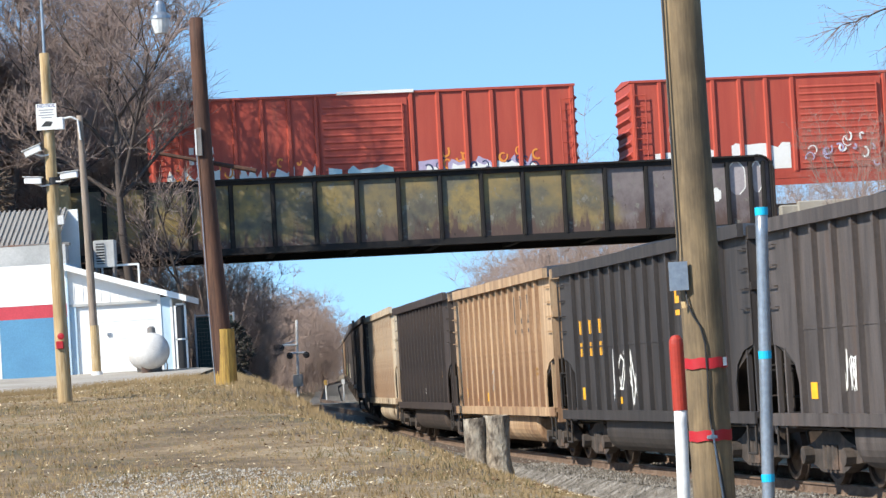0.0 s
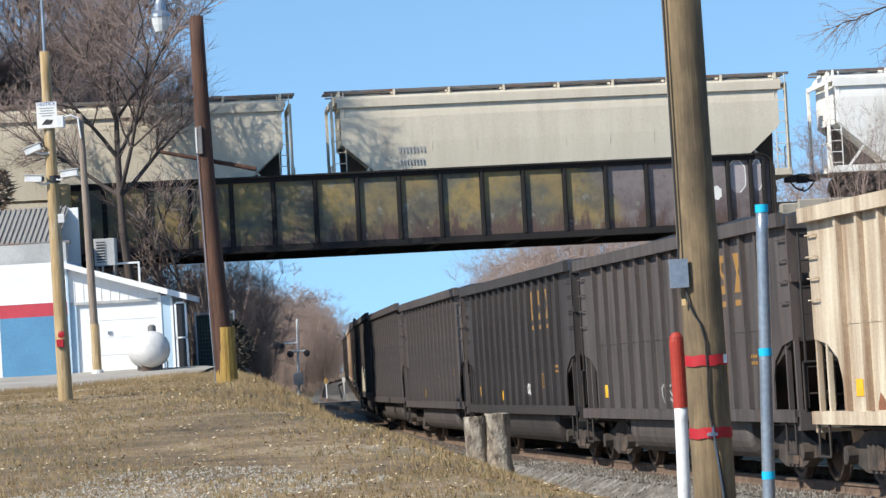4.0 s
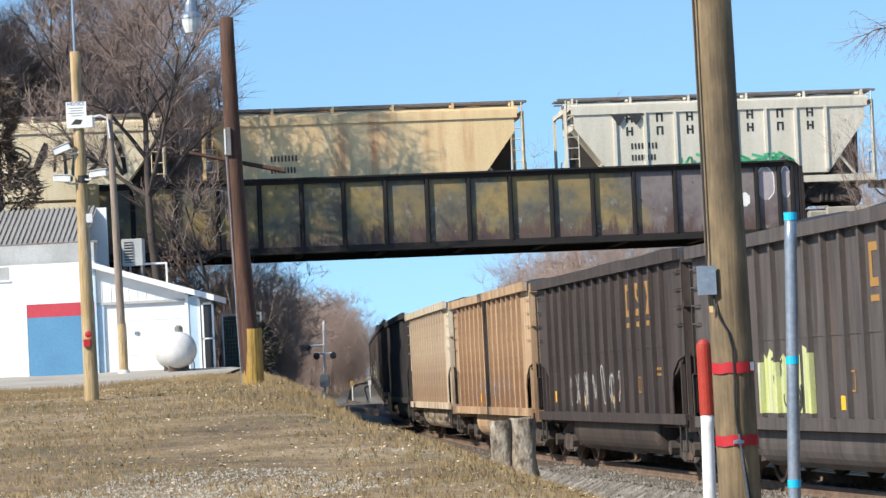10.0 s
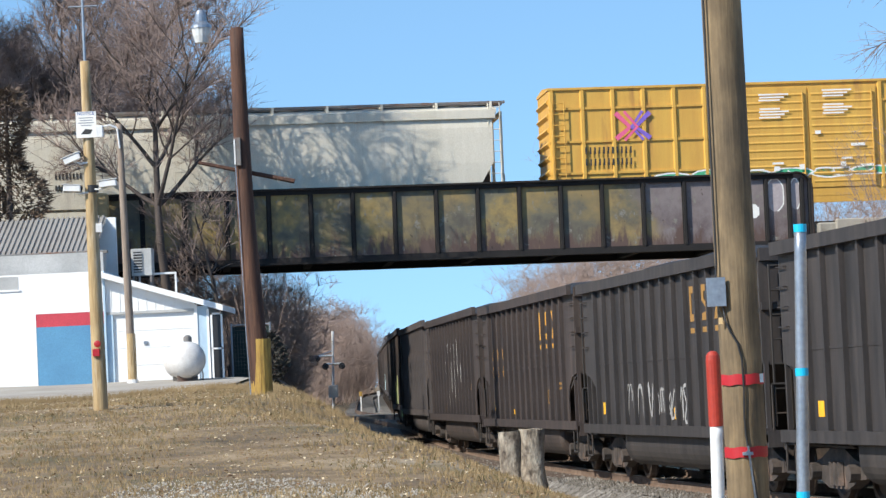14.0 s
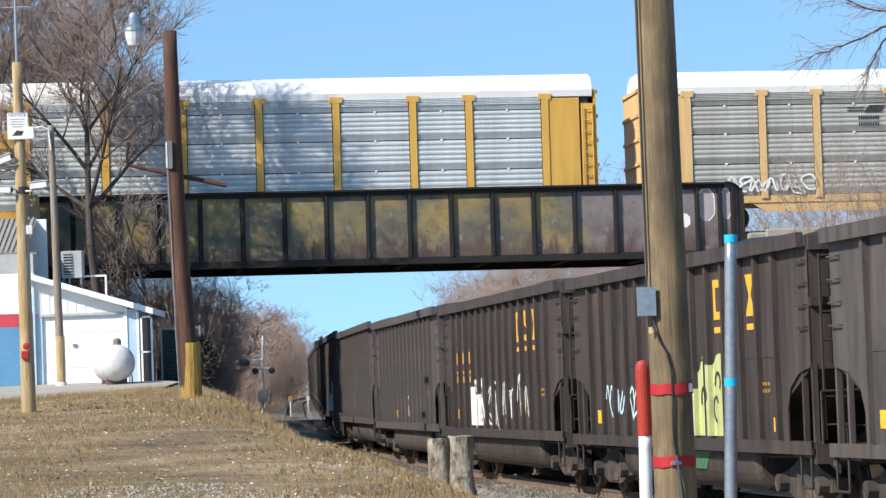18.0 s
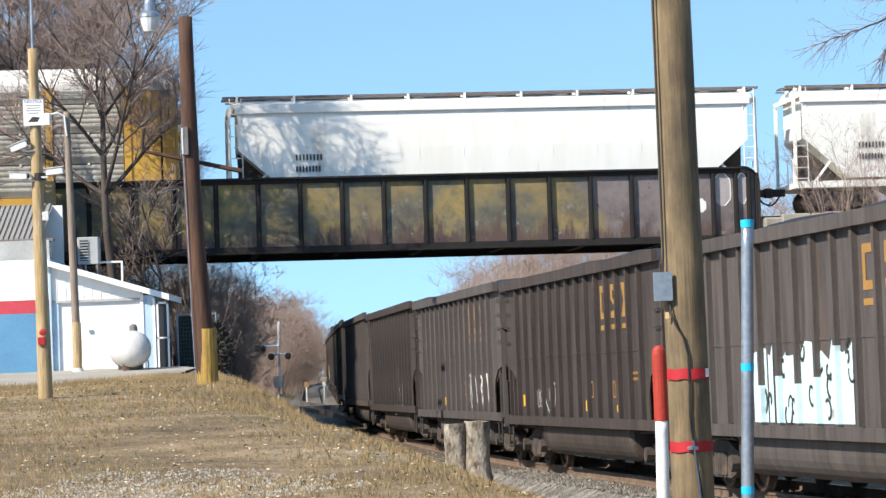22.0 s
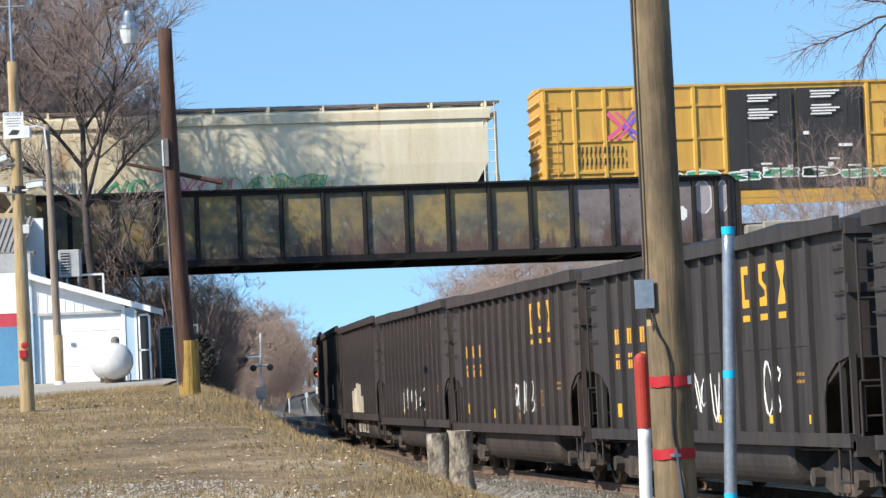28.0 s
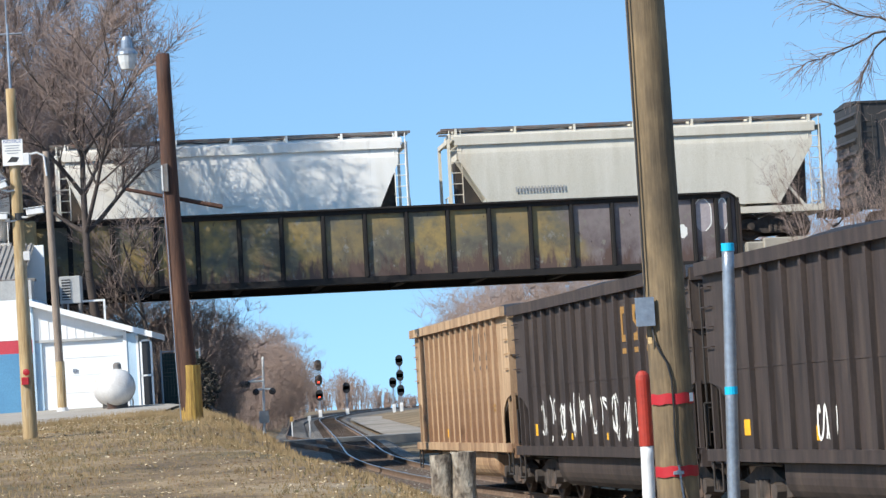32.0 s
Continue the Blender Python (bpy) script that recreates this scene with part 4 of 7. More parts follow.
def tank_car(L, R, paint, label):
    car = thing("tank_car", label, "tank car", "cars of the freight train on the bridge")
    l, zc = L / 2, 1.02 + R
    prof = [(0.02, -l + 0.0), (R * 0.55, -l + 0.05), (R * 0.82, -l + 0.14), (R * 0.95, -l + 0.27), (R, -l + 0.45)]
    prof += [(r, -x) for r, x in reversed(prof)]
    part("tank", Shape().lathe(prof, 40, "x", (0, 0, zc)), paint, car, smooth=True)
    for x in (-l * 0.55, -l * 0.2, l * 0.2, l * 0.55):
        part("weld_band", Shape().lathe([(R - 0.02, x - 0.05), (R + 0.006, x - 0.05), (R + 0.006, x + 0.05), (R - 0.02, x + 0.05)], 40, "x", (0, 0, zc)), paint, car, smooth=False)
    part("dome", Shape().lathe([(0.46, zc + R - 0.1), (0.46, zc + R + 0.42), (0.36, zc + R + 0.5)], 16, "z", (-0.8, 0, 0)), paint, car)
    rail = Shape()
    zt = zc + R
    for y in (-0.75, 0.75):
        for h in (0.32, 0.62):
            rail.tube((0.0, y, zt + h), (0.85, y, zt + h), 0.028, n=5)
        for x in (0.0, 0.85):
            rail.tube((x, y, zt - 0.25), (x, y, zt + 0.62), 0.028, n=5)
    for x in (0.0, 0.85):
        rail.tube((x, -0.75, zt + 0.62), (x, 0.75, zt + 0.62), 0.028, n=5)
    part("platform_rail", rail, paint if paint is tank_white else steel_grey, car)
    part("platform", Shape().box(-1.3, 0.95, -0.95, -0.5, zt - 0.05, zt).box(-1.3, 0.95, 0.5, 0.95, zt - 0.05, zt), steel_grey, car)
    for x, h in ((0.45, 0.28), (1.35, 0.16)):
        part("valve", Shape().lathe([(0.12, zt - 0.1), (0.12, zt + h), (0.06, zt + h + 0.06)], 8, "z", (x, 0, 0)), steel_grey, car)
    part("ladder", ladder(0.4, -R * 0.98, 1.0, zt + 0.1, 0.45), paint, car)
    part("sill", Shape().box(-l, l, -0.3, 0.3, 0.75, 1.15).box(-l, -l + 1.4, -1.4, 1.4, 0.95, 1.06).box(l - 1.4, l, -1.4, 1.4, 0.95, 1.06), paint, car)
    for s in (-1, 1):
        part("saddle", Shape().box(s * (l - 1.9), s * (l - 1.5), -0.95, 0.95, 0.8, 1.6), paint, car)
        part("end_rail", Shape().path([(s * (l - 0.05), -1.35, 1.0), (s * (l - 0.05), -1.35, 2.0), (s * (l - 1.2), -1.35, 2.0), (s * (l - 1.2), -1.35, 1.0)], 0.022), paint, car)
    running_gear(car, l, l - 1.75)
    return car


CLIP = Shape().box(-0.035, 0.035, -0.03, 0, 0, 0.08).mesh("clip", white_mark)


def auto_rack(L, H, post_paint, end_paint, label, panel=None, posts=(1.3, 3.95, 6.6, 8.55, 11.2)):
    car = thing("auto_rack_car", label, "auto rack", "cars of the freight train on the bridge")
    l, W = L / 2, 1.55
    part("deck", Shape().box(-l, l, -W, W, 0.95, 1.2).prism([(-l * 0.7, 0.95), (-l * 0.66, 0.62), (l * 0.66, 0.62), (l * 0.7, 0.95)], -W + 0.03, -W + 0.12), end_paint, car)
    part("core", Shape().box(-l + 0.3, l - 0.3, -W + 0.1, W - 0.1, 1.2, H - 0.5), dark_box, car)
    roof = [(-W, H - 0.85), (-W - 0.02, H - 0.62), (-W * 0.86, H - 0.2), (-W * 0.5, H), (W * 0.5, H), (W * 0.86, H - 0.2), (W + 0.02, H - 0.62), (W, H - 0.85)]
    part("roof", Shape().prism(roof, -l + 0.15, l - 0.15, "x"), rack_roof, car, "white ribbed roof")
    xs = [-x for x in reversed(posts)] + list(posts)
    post = Shape().box(-0.12, 0.12, -W - 0.05, -W + 0.08, 1.1, H - 0.75).box(-0.22, 0.22, -W - 0.055, -W + 0.05, H - 0.95, H - 0.75).mesh("rack_post", post_paint)
    for x in xs:
        part("rack_post", post, None, car, at=(x, 0, 0))
    rows = [(1.22, 2.3), (2.34, 3.35), (3.39, 4.35), (4.39, H - 0.82)]
    for a, b in zip(xs, xs[1:]):
        w = b - a - 0.3
        for z0, z1 in rows:
            n, back = 5, -W + 0.06
            wave = [(back, z0)]
            for k in range(n):
                za, h = z0 + 0.16 + (z1 - z0 - 0.16) * k / n, (z1 - z0 - 0.16) / n
                wave += [(-W + 0.005, za), (-W - 0.014, za + 0.3 * h), (-W - 0.014, za + 0.6 * h), (-W + 0.005, za + 0.85 * h)]
            g = Shape().prism(wave + [(-W + 0.005, z1), (back, z1)], -w / 2, w / 2, "x")
            p = part("side_panel", g, panel or rack_grey, car, at=((a + b) / 2, 0, 0))
        for z in (2.28, 3.32, 4.32):
            part("clip", CLIP, None, car, at=((a + b) / 2, -W, z))
    for s in (-1, 1):
        part("end_panel", Shape().box(s * (l - 1.75), s * (l - 0.62), -W - 0.02, -W + 0.05, 1.2, H - 0.9).box(s * (l - 0.55), s * (l - 0.12), -W - 0.005, -W + 0.05, 1.2, H - 1.1), end_paint, car)
        dr = Shape().box(s * (l - 0.1), s * l, -W + 0.05, W - 0.05, 1.2, H - 0.6)
        dr = part("end_door", dr, end_paint, car)
        for k in range(5):
            part("door_rib", Shape().box(s * l, s * (l + 0.06), -W + 0.1, W - 0.1, 1.5 + k * 0.85, 1.62 + k * 0.85), end_paint, dr)
        part("ladder", ladder(s * (l - 0.34), -W - 0.08, 1.1, H - 1.2, 0.35), end_paint, car)
    running_gear(car, l + 0.1, l - 2.6)
    return car


def lumber_car(L, H, label):
    car = thing("lumber_flatcar", label, "flatcar", "cars of the freight train on the bridge")
    l, W = L / 2, 1.4
    part("deck", Shape().box(-l, l, -W, W, 0.85, 1.1), box_maroon, car)
    part("centre_beam", Shape().box(-l + 0.5, l - 0.5, -0.1, 0.1, 1.1, H - 0.1).box(-l + 0.4, l - 0.4, -0.4, 0.4, H - 0.12, H + 0.02), box_maroon, car)
    for s in (-1, 1):
        bh = part("bulkhead", Shape().box(s * (l - 0.3), s * l, -W, W, 1.1, H), box_maroon, car, "dark red steel bulkhead")
        for k in range(6):
            part("bulkhead_rib", Shape().box(s * l, s * (l + 0.07), -W + 0.1, W - 0.1, 1.4 + k * 0.55, 1.55 + k * 0.55), box_maroon, bh)
    rnd = random.Random(2)
    nx, nz = 6, 4
    w, h = (L - 1.0) / nx, (H - 1.2) / nz
    for i in range(nx):
        for j in range(nz):
            x0, z0 = -l + 0.5 + i * w, 1.12 + j * h
            b = part("lumber_pack", Shape().box(x0 + 0.04, x0 + w - 0.04, -W + rnd.uniform(-0.03, 0.03), -0.12, z0 + 0.02, z0 + h - 0.03, 0.04), wrap_white, car)
            far = part("lumber_pack", Shape().box(x0 + 0.04, x0 + w - 0.04, 0.12, W, z0 + 0.02, z0 + h - 0.03, 0.04), wrap_white, car)
            g = Shape()
            for k in range(2):
                xx = x0 + 0.35 + k * (w - 0.2) / 2 + (0.4 if j % 2 else 0)
                bars(g, xx, z0 + h * 0.42, 5, 0.1, 0.2, -W - 0.034, 0.5)
            part("lettering", g, black_mark, b)
    running_gear(car, l + 0.1, l - 2.2)
    return car

# ---- the coal train ----
GAPS = [18.22]
for length in (14.9, 14.9, 15.0, 14.9, 14.8, 14.7, 14.8, 14.8, 14.8, 15.0, 14.7, 14.7, 15.3, 15.4, 15.1, 14.9, 14.9, 15.0, 14.8, 14.8, 15.1, 14.9, 14.8, 14.6, 14.6, 14.7, 14.6, 14.8, 14.9, 14.9, 15.0, 14.8, 14.8, 14.9, 14.7, 14.6, 14.6):
    GAPS.append(GAPS[-1] - length)


def coal_run(t):
    k = t / 10
    return 150.919 * k + 8.998 * k ** 2 - 2.936 * k ** 3 + 0.381 * k ** 4


LABELS = {"black": "sooty black open hopper car heaped with coal", "grey": "dark grey ribbed open hopper car heaped with coal", "brown": "dark brown ribbed open hopper car heaped with coal",
          "cream": "weathered cream open hopper car heaped with coal", "orange": "faded orange open hopper car heaped with coal"}
PAINT = {"black": coal_black, "grey": coal_grey, "brown": coal_brown, "cream": coal_cream, "orange": coal_orange}
KINDS = {0: "grey", 1: "black", 2: "orange", 3: "brown", 4: "cream", 5: "grey", 6: "black", 7: "grey", 8: "grey", 9: "grey", 10: "brown", 11: "grey", 12: "brown", 13: "orange", 14: "cream", 15: "black",
         16: "black", 17: "brown", 18: "brown", 19: "grey", 20: "brown", 21: "brown", 22: "grey", 23: "grey", 24: "grey", 25: "brown", 26: "grey", 27: "brown", 28: "grey", 29: "black", 30: "black",
         31: "black", 32: "brown", 33: "brown", 34: "brown", 35: "brown", 36: "brown", 37: "orange", -1: "grey"}
models, COAL = {}, {}
for k in range(-1, 38):
    kind = KINDS[k]
    if kind not in models:
        COAL[k] = models[kind] = coal_car(PAINT[kind], LABELS[kind])
    else:
        COAL[k] = copy_thing(models[kind], Matrix())

# ---- the train on the bridge ----
# left and right end of each car along the train
UPPER = [(-12.3, 4.3), (5.95, 22.6), (24.13, 48.54), (49.88, 68.3), (69.25, 87.3), (88.3, 106.37), (107.67, 121.9), (122.7, 135.07), (136.39, 148.95), (150.11, 162.55), (163.47, 176.07),
         (176.96, 189.62), (190.64, 203.12), (204.19, 216.65), (217.95, 230.35), (231.41, 243.95), (244.7, 264.57), (265.86, 286.28), (287.81, 316.78), (317.95, 347.01), (348.15, 376.96), (378.03, 406.9),
         (408.24, 428.95), (429.87, 449.6), (450.65, 470.32), (471.37, 492.16), (493.2, 513.91), (515.16, 534.99), (536.2, 556.46), (558.22, 575.24), (577.2, 594.61), (595.88, 609.63), (610.64, 625.64), (626.57, 643.0)]
SC = 0.9118


def upper_run(t):
    k = t / 10
    return 185.409 * k + 4.557 * k ** 2 - 1.874 * k ** 3 + 0.304 * k ** 4


def upper_car(i, L):
    if i in (0, 1):
        return boxcar(L, 4.6, box_red, "red ribbed boxcar with graffiti along its lower side", posts=13)
    if i == 2:
        return lumber_car(L, 4.55, "long flatcar stacked with white-wrapped lumber between dark red bulkheads")
    if i in (3, 4):
        return covered_hopper(L, 4.55, hop_tan, "tan covered hopper car with curved sides", cut=1.6, brk=2.65)
    if i in (5, 22, 23, 24, 25):
        return covered_hopper(L, 4.55, hop_white, "white covered hopper car with curved sides", cut=1.6, brk=2.65)
    if i == 6:
        return tank_car(L, 1.38, tank_white, "white tank car with a railed top platform")
    if i == 7:
        return tank_car(L, 1.42, tank_black, "black tank car with a top platform")
    if i == 8:
        return covered_hopper(L, 4.15, hop_white, "white two-bay covered hopper car", flat=True)
    if i in (9, 12, 15):
        return covered_hopper(L, 4.15, hop_grey, "pale grey ribbed covered hopper car with spaced black letters", flat=True, ribs=8)
    if i == 10:
        return covered_hopper(L, 4.15, hop_cream, "cream two-bay covered hopper car with black graffiti", flat=True)
    if i in (11, 13):
        return covered_hopper(L, 4.15, hop_peach, "rust-stained peach two-bay covered hopper car", flat=True)
    if i == 14:
        return covered_hopper(L, 4.15, hop_grey, "pale grey two-bay covered hopper car with a scrawl", flat=True)
    if i in (16, 27):
        return covered_hopper(L, 4.55, hop_cream if i == 27 else hop_grey, "long cream covered hopper car stained along its lower side", cut=0.7, brk=2.4)
    if i == 26:
        return covered_hopper(L, 4.55, hop_peach, "tan covered hopper car with green graffiti", cut=1.6, brk=2.65)
    if i in (17, 28):
        return boxcar(L, 5.0, rack_yellow, "yellow boxcar with dark double doors" if i == 28 else "yellow boxcar with a painted crossed emblem", doors=2, posts=12, door_paint=dark_box if i == 28 else None)
    if i == 18:
        return auto_rack(L, 5.65, rack_yellow, rack_yellow, "grey-panelled auto rack with yellow posts and a white roof", posts=(1.37, 4.1, 6.83, 11.25))
    if i in (19, 21):
        return auto_rack(L, 5.65, rack_yellow, rack_yellow, "grey-panelled auto rack with yellow posts and a white roof", rack_dusty if i == 21 else None)
    if i == 20:
        return auto_rack(L, 5.65, rack_tan, rack_tan, "dusty grey-panelled auto rack with tan posts and a white roof", rack_dusty)
    if i == 29:
        return boxcar(L, 4.7, box_maroon, "dark red boxcar with white lettering", doors=1, posts=11)
    if i == 30:
        return tank_car(L, 1.43, tank_white, "long white tank car with a top platform")
    if i in (31, 32):
        return covered_hopper(L, 4.35, hop_white if i == 31 else hop_pale, "off-white covered hopper car with curved sides", cut=0.9 if i == 31 else 1.25)
    return boxcar(L, 4.8, dark_box, "dark weathered boxcar on the bridge line")


CARS = [upper_car(i, (b - a - 0.5) * SC) for i, (a, b) in enumerate(UPPER)]


def motions():
    beats = [i * 1.0 for i in range(33)]
    for k, car in COAL.items():
        front = GAPS[k - 1] if k > 0 else GAPS[0] + 14.9 * (1 - k)
        back = GAPS[k] if k >= 0 else GAPS[0] + 14.9
        rows = []
        for t in beats:
            x, y, z, a = on_track((front + back) / 2 + coal_run(t))
            rows.append((t, pose(x, y, z, 0, 0, a)))
        walk(car, rows)
    turn = bridge_pose(2.85)
    for car, (a, b) in zip(CARS, UPPER):
        walk(car, [(t, turn @ pose(6.37 + SC * ((a + b) / 2 + 0.65 - upper_run(t)), 0, BRAIL)) for t in beats])

# ---- poles, posts and stump ----
def round_pole(name, label, p0, p1, r0, r1, mat, category="utility pole", bend=0.0, n=14):
    ob = thing(name, label, category, at=p0)
    g = Shape()
    d = Vector(p1) - Vector(p0)
    m = 14
    for k in range(m + 1):
        f = k / m
        c = d * f + Vector((bend * math.sin(math.pi * f), 0, 0))
        r = r0 + (r1 - r0) * f
        for i in range(n):
            a = 2 * math.pi * i / n
            rr = r * (1 + 0.035 * noise.noise((math.cos(a) * 1.5, math.sin(a) * 1.5, f * 6)))
            g.v.append((c.x + rr * math.cos(a), c.y + rr * math.sin(a), c.z))
    g.f = [(k * n + i, k * n + (i + 1) % n, (k + 1) * n + (i + 1) % n, (k + 1) * n + i) for k in range(m) for i in range(n)]
    g.f.append(tuple(range(m * n, m * n + n)))
    part("shaft", g, mat, ob, smooth=True)
    return ob


near_pole = round_pole("utility_pole", "stout brown wooden pole with red tape bands and a cable", (1.615, 20.0, 0.2), (1.585, 20.0, 6.2), 0.152, 0.135, pole_wood)
brown_pole = round_pole("utility_pole", "leaning dark brown wooden pole with a yellow foot and a lamp", (-5.87, 66.0, 1.7), (-6.14, 66.0, 10.66), 0.25, 0.165, pole_tar, bend=-0.09)
left_pole = round_pole("utility_pole", "pale wooden pole carrying a sign, cameras and an aerial", (-8.52, 58.0, 1.7), (-8.57, 58.0, 9.06), 0.155, 0.1, pole_pale)
thin_pole = round_pole("service_pole", "thin grey wooden pole beside the garage", (-11.35, 84.0, 2.3), (-11.46, 84.0, 10.34), 0.13, 0.095, pole_grey)
stump = thing("tree_stump", "weathered twin tree stump with flat cut tops", "tree stump", at=(0.07, 48.0, ground_z(0.07, 48.0)))
marker = round_pole("gas_marker", "white marker post with an orange-red cap sleeve", (1.35, 19.6, 0.2), (1.38, 19.6, 1.59), 0.045, 0.045, white_plastic, "marker post")
blue_post = round_pole("steel_post", "galvanized steel post with blue tape bands", (1.92, 19.6, 0.2), (2.03, 19.6, 2.94), 0.045, 0.043, galv, "post")

# ---- fittings on the near pole ----
def build_near_pole_fittings(ob):
    o = Vector((1.615, 20.0, 0.2))
    def rel(x, y, z): return (x - o.x, y - o.y, z - o.z)
    def band(z, h):
        g = Shape()
        n = 20
        for zz in (z - h / 2, z + h / 2):
            for i in range(n + 1):
                a = -math.pi * 0.92 + math.pi * 0.84 * i / n
                x, y = 1.607 + 0.1565 * math.cos(a), 20 + 0.1565 * math.sin(a)
                g.v.append(rel(x, y, zz + 0.004 * math.sin(i)))
        g.f = [(i, i + 1, n + 2 + i, n + 1 + i) for i in range(n)]
        return g
    part("tape_band", band(1.885, 0.075), red_tape, ob, "dark red tape band")
    part("tape_band", band(1.375, 0.075), red_tape, ob, "dark red tape band")
    box = part("junction_box", Shape().box(*[v for a in zip(rel(1.385, 19.86, 2.41), rel(1.505, 19.95, 2.6)) for v in a], 0.012), galv, ob, "grey metal junction box")
    part("lid", Shape().box(*[v for a in zip(rel(1.378, 19.845, 2.405), rel(1.512, 19.858, 2.607)) for v in a]), galv, box)
    part("conduit", Shape().path([rel(1.45, 19.9, 2.6), rel(1.46, 19.9, 2.72), rel(1.462, 19.9, 6.0)], 0.008), rubber, ob)
    part("cable", Shape().path([rel(1.49, 19.88, 2.4), rel(1.5, 19.86, 2.3), rel(1.53, 19.85, 2.22), rel(1.575, 19.843, 2.14), rel(1.6, 19.84, 2.02), rel(1.603, 19.84, 1.8), rel(1.596, 19.84, 1.62), rel(1.6, 19.84, 1.5), rel(1.615, 19.835, 1.38), rel(1.64, 19.835, 1.2), rel(1.675, 19.84, 0.92), rel(1.69, 19.84, 0.25)], 0.0075), rubber, ob, "black cable")
    part("cable", Shape().path([rel(1.612, 19.83, 1.42), rel(1.63, 19.828, 1.2), rel(1.655, 19.83, 0.95), rel(1.665, 19.83, 0.25)], 0.008), galv, ob, "grey flexible conduit")
    part("clamp", Shape().box(*[v for a in zip(rel(1.57, 19.825, 1.355), rel(1.645, 19.845, 1.378)) for v in a], 0.004).tube(rel(1.608, 19.835, 1.37), rel(1.608, 19.82, 1.37), 0.018), galv, ob, "bright metal cable clamp")
    part("tag", Shape().box(*[v for a in zip(rel(1.455, 19.87, 2.28), rel(1.482, 19.88, 2.325)) for v in a]), plain("tan_tag", (0.6, 0.42, 0.2)), ob, "small tan tag")
    part("tag", Shape().box(*[v for a in zip(rel(1.72, 19.86, 1.86), rel(1.745, 19.88, 1.92)) for v in a]), galv, ob, "small bright tag")


build_near_pole_fittings(near_pole)
sl = Shape().lathe([(0.0505, 1.37), (0.0505, 1.83), (0.047, 1.86), (0.03, 1.885), (0.01, 1.892)], 16).lathe([(0.052, 1.72), (0.052, 1.735)], 16)
part("sleeve", sl, orange_plastic, marker, "orange-red plastic sleeve with a domed cap", smooth=False, at=(0.03, 0, 0))
for z in (0.865, 1.715, 2.71):
    part("tape_band", Shape().lathe([(0.0462, z - 0.025), (0.0462, z + 0.03)], 16, "z", (0.11 * z / 2.74, 0, 0)), blue_tape, blue_post, "bright blue tape band")
# stump: two stems with peeling bark and cut tops
for k, (cx, cy, r, top) in enumerate(((-0.175, 0.0, 0.2, 0.95), (0.17, -0.06, 0.215, 0.98))):
    g, n, v = Shape(), 22, []
    rings = [(-0.25, 1.3), (0.0, 1.18), (0.1, 1.06), (0.25, 1.0), (0.42, 0.96), (0.6, 0.97), (0.78, 1.0), (0.9, 1.03), (1.0, 1.0)]
    for f, w in rings:
        for i in range(n):
            a = 2 * math.pi * i / n
            rr = r * w * (1 + 0.13 * noise.noise((math.cos(a) * 1.6 + k * 5, math.sin(a) * 1.6, f * 1.5)) + 0.06 * noise.noise((math.cos(a) * 5 + k * 3, math.sin(a) * 5, f * 5)))
            v.append((cx + rr * math.cos(a) + 0.03 * f * (k - 0.5), cy + rr * math.sin(a), f * top + (0.03 * noise.noise((a, k, 1)) if f == 1.0 else 0)))
    m = len(rings)
    g.add(v, [(j * n + i, j * n + (i + 1) % n, (j + 1) * n + (i + 1) % n, (j + 1) * n + i) for j in range(m - 1) for i in range(n)])
    st = part("stem", g, stump_bark, stump, "grey-brown stem with peeling bark", smooth=True)
    part("cut_top", Shape().add([(x, y, z - 0.004) for x, y, z in v[-n:]], [tuple(range(n))]), stump_cut, st, "pale sawn top")
rnd = random.Random(4)
for x, y, s in ((0.62, 47.6, 0.13), (0.8, 47.7, 0.09), (0.5, 47.5, 0.08), (0.95, 47.6, 0.07)):
    v = [Vector((rnd.uniform(-1, 1), rnd.uniform(-1, 1), rnd.uniform(-0.6, 1))).normalized() * s for _ in range(10)]
    bm = bmesh.new()
    for p in v:
        bm.verts.new(p)
    bmesh.ops.convex_hull(bm, input=bm.verts)
    me = bpy.data.meshes.new("rubble")
    bm.to_mesh(me)
    bm.free()
    me.materials.append(stone)
    tagged(part("rubble_stone", me, None, at=(x, y, ground_z(x, y) + s * 0.3)), "pale lump of rubble beside the stump", "stone", "rubble by the stump")

# ---- fittings on the far poles ----
def rel_to(o):
    o = Vector(o)
    return lambda x, y, z: (x - o.x, y - o.y, z - o.z)


def cuboid(a, b, c=0.0):
    return Shape().box(a[0], b[0], a[1], b[1], a[2], b[2], c)


def words(text, size, m, mat, parent, name="lettering"):
    cu = bpy.data.curves.new(name, "FONT")
    cu.body, cu.size, cu.align_x, cu.align_y, cu.extrude = text, size, "CENTER", "CENTER", 0.001
    tmp = new("writing", cu)
    me = bpy.data.meshes.new_from_object(tmp)
    bpy.data.objects.remove(tmp)
    me.materials.append(mat)
    return part(name, me, None, parent, at=m)


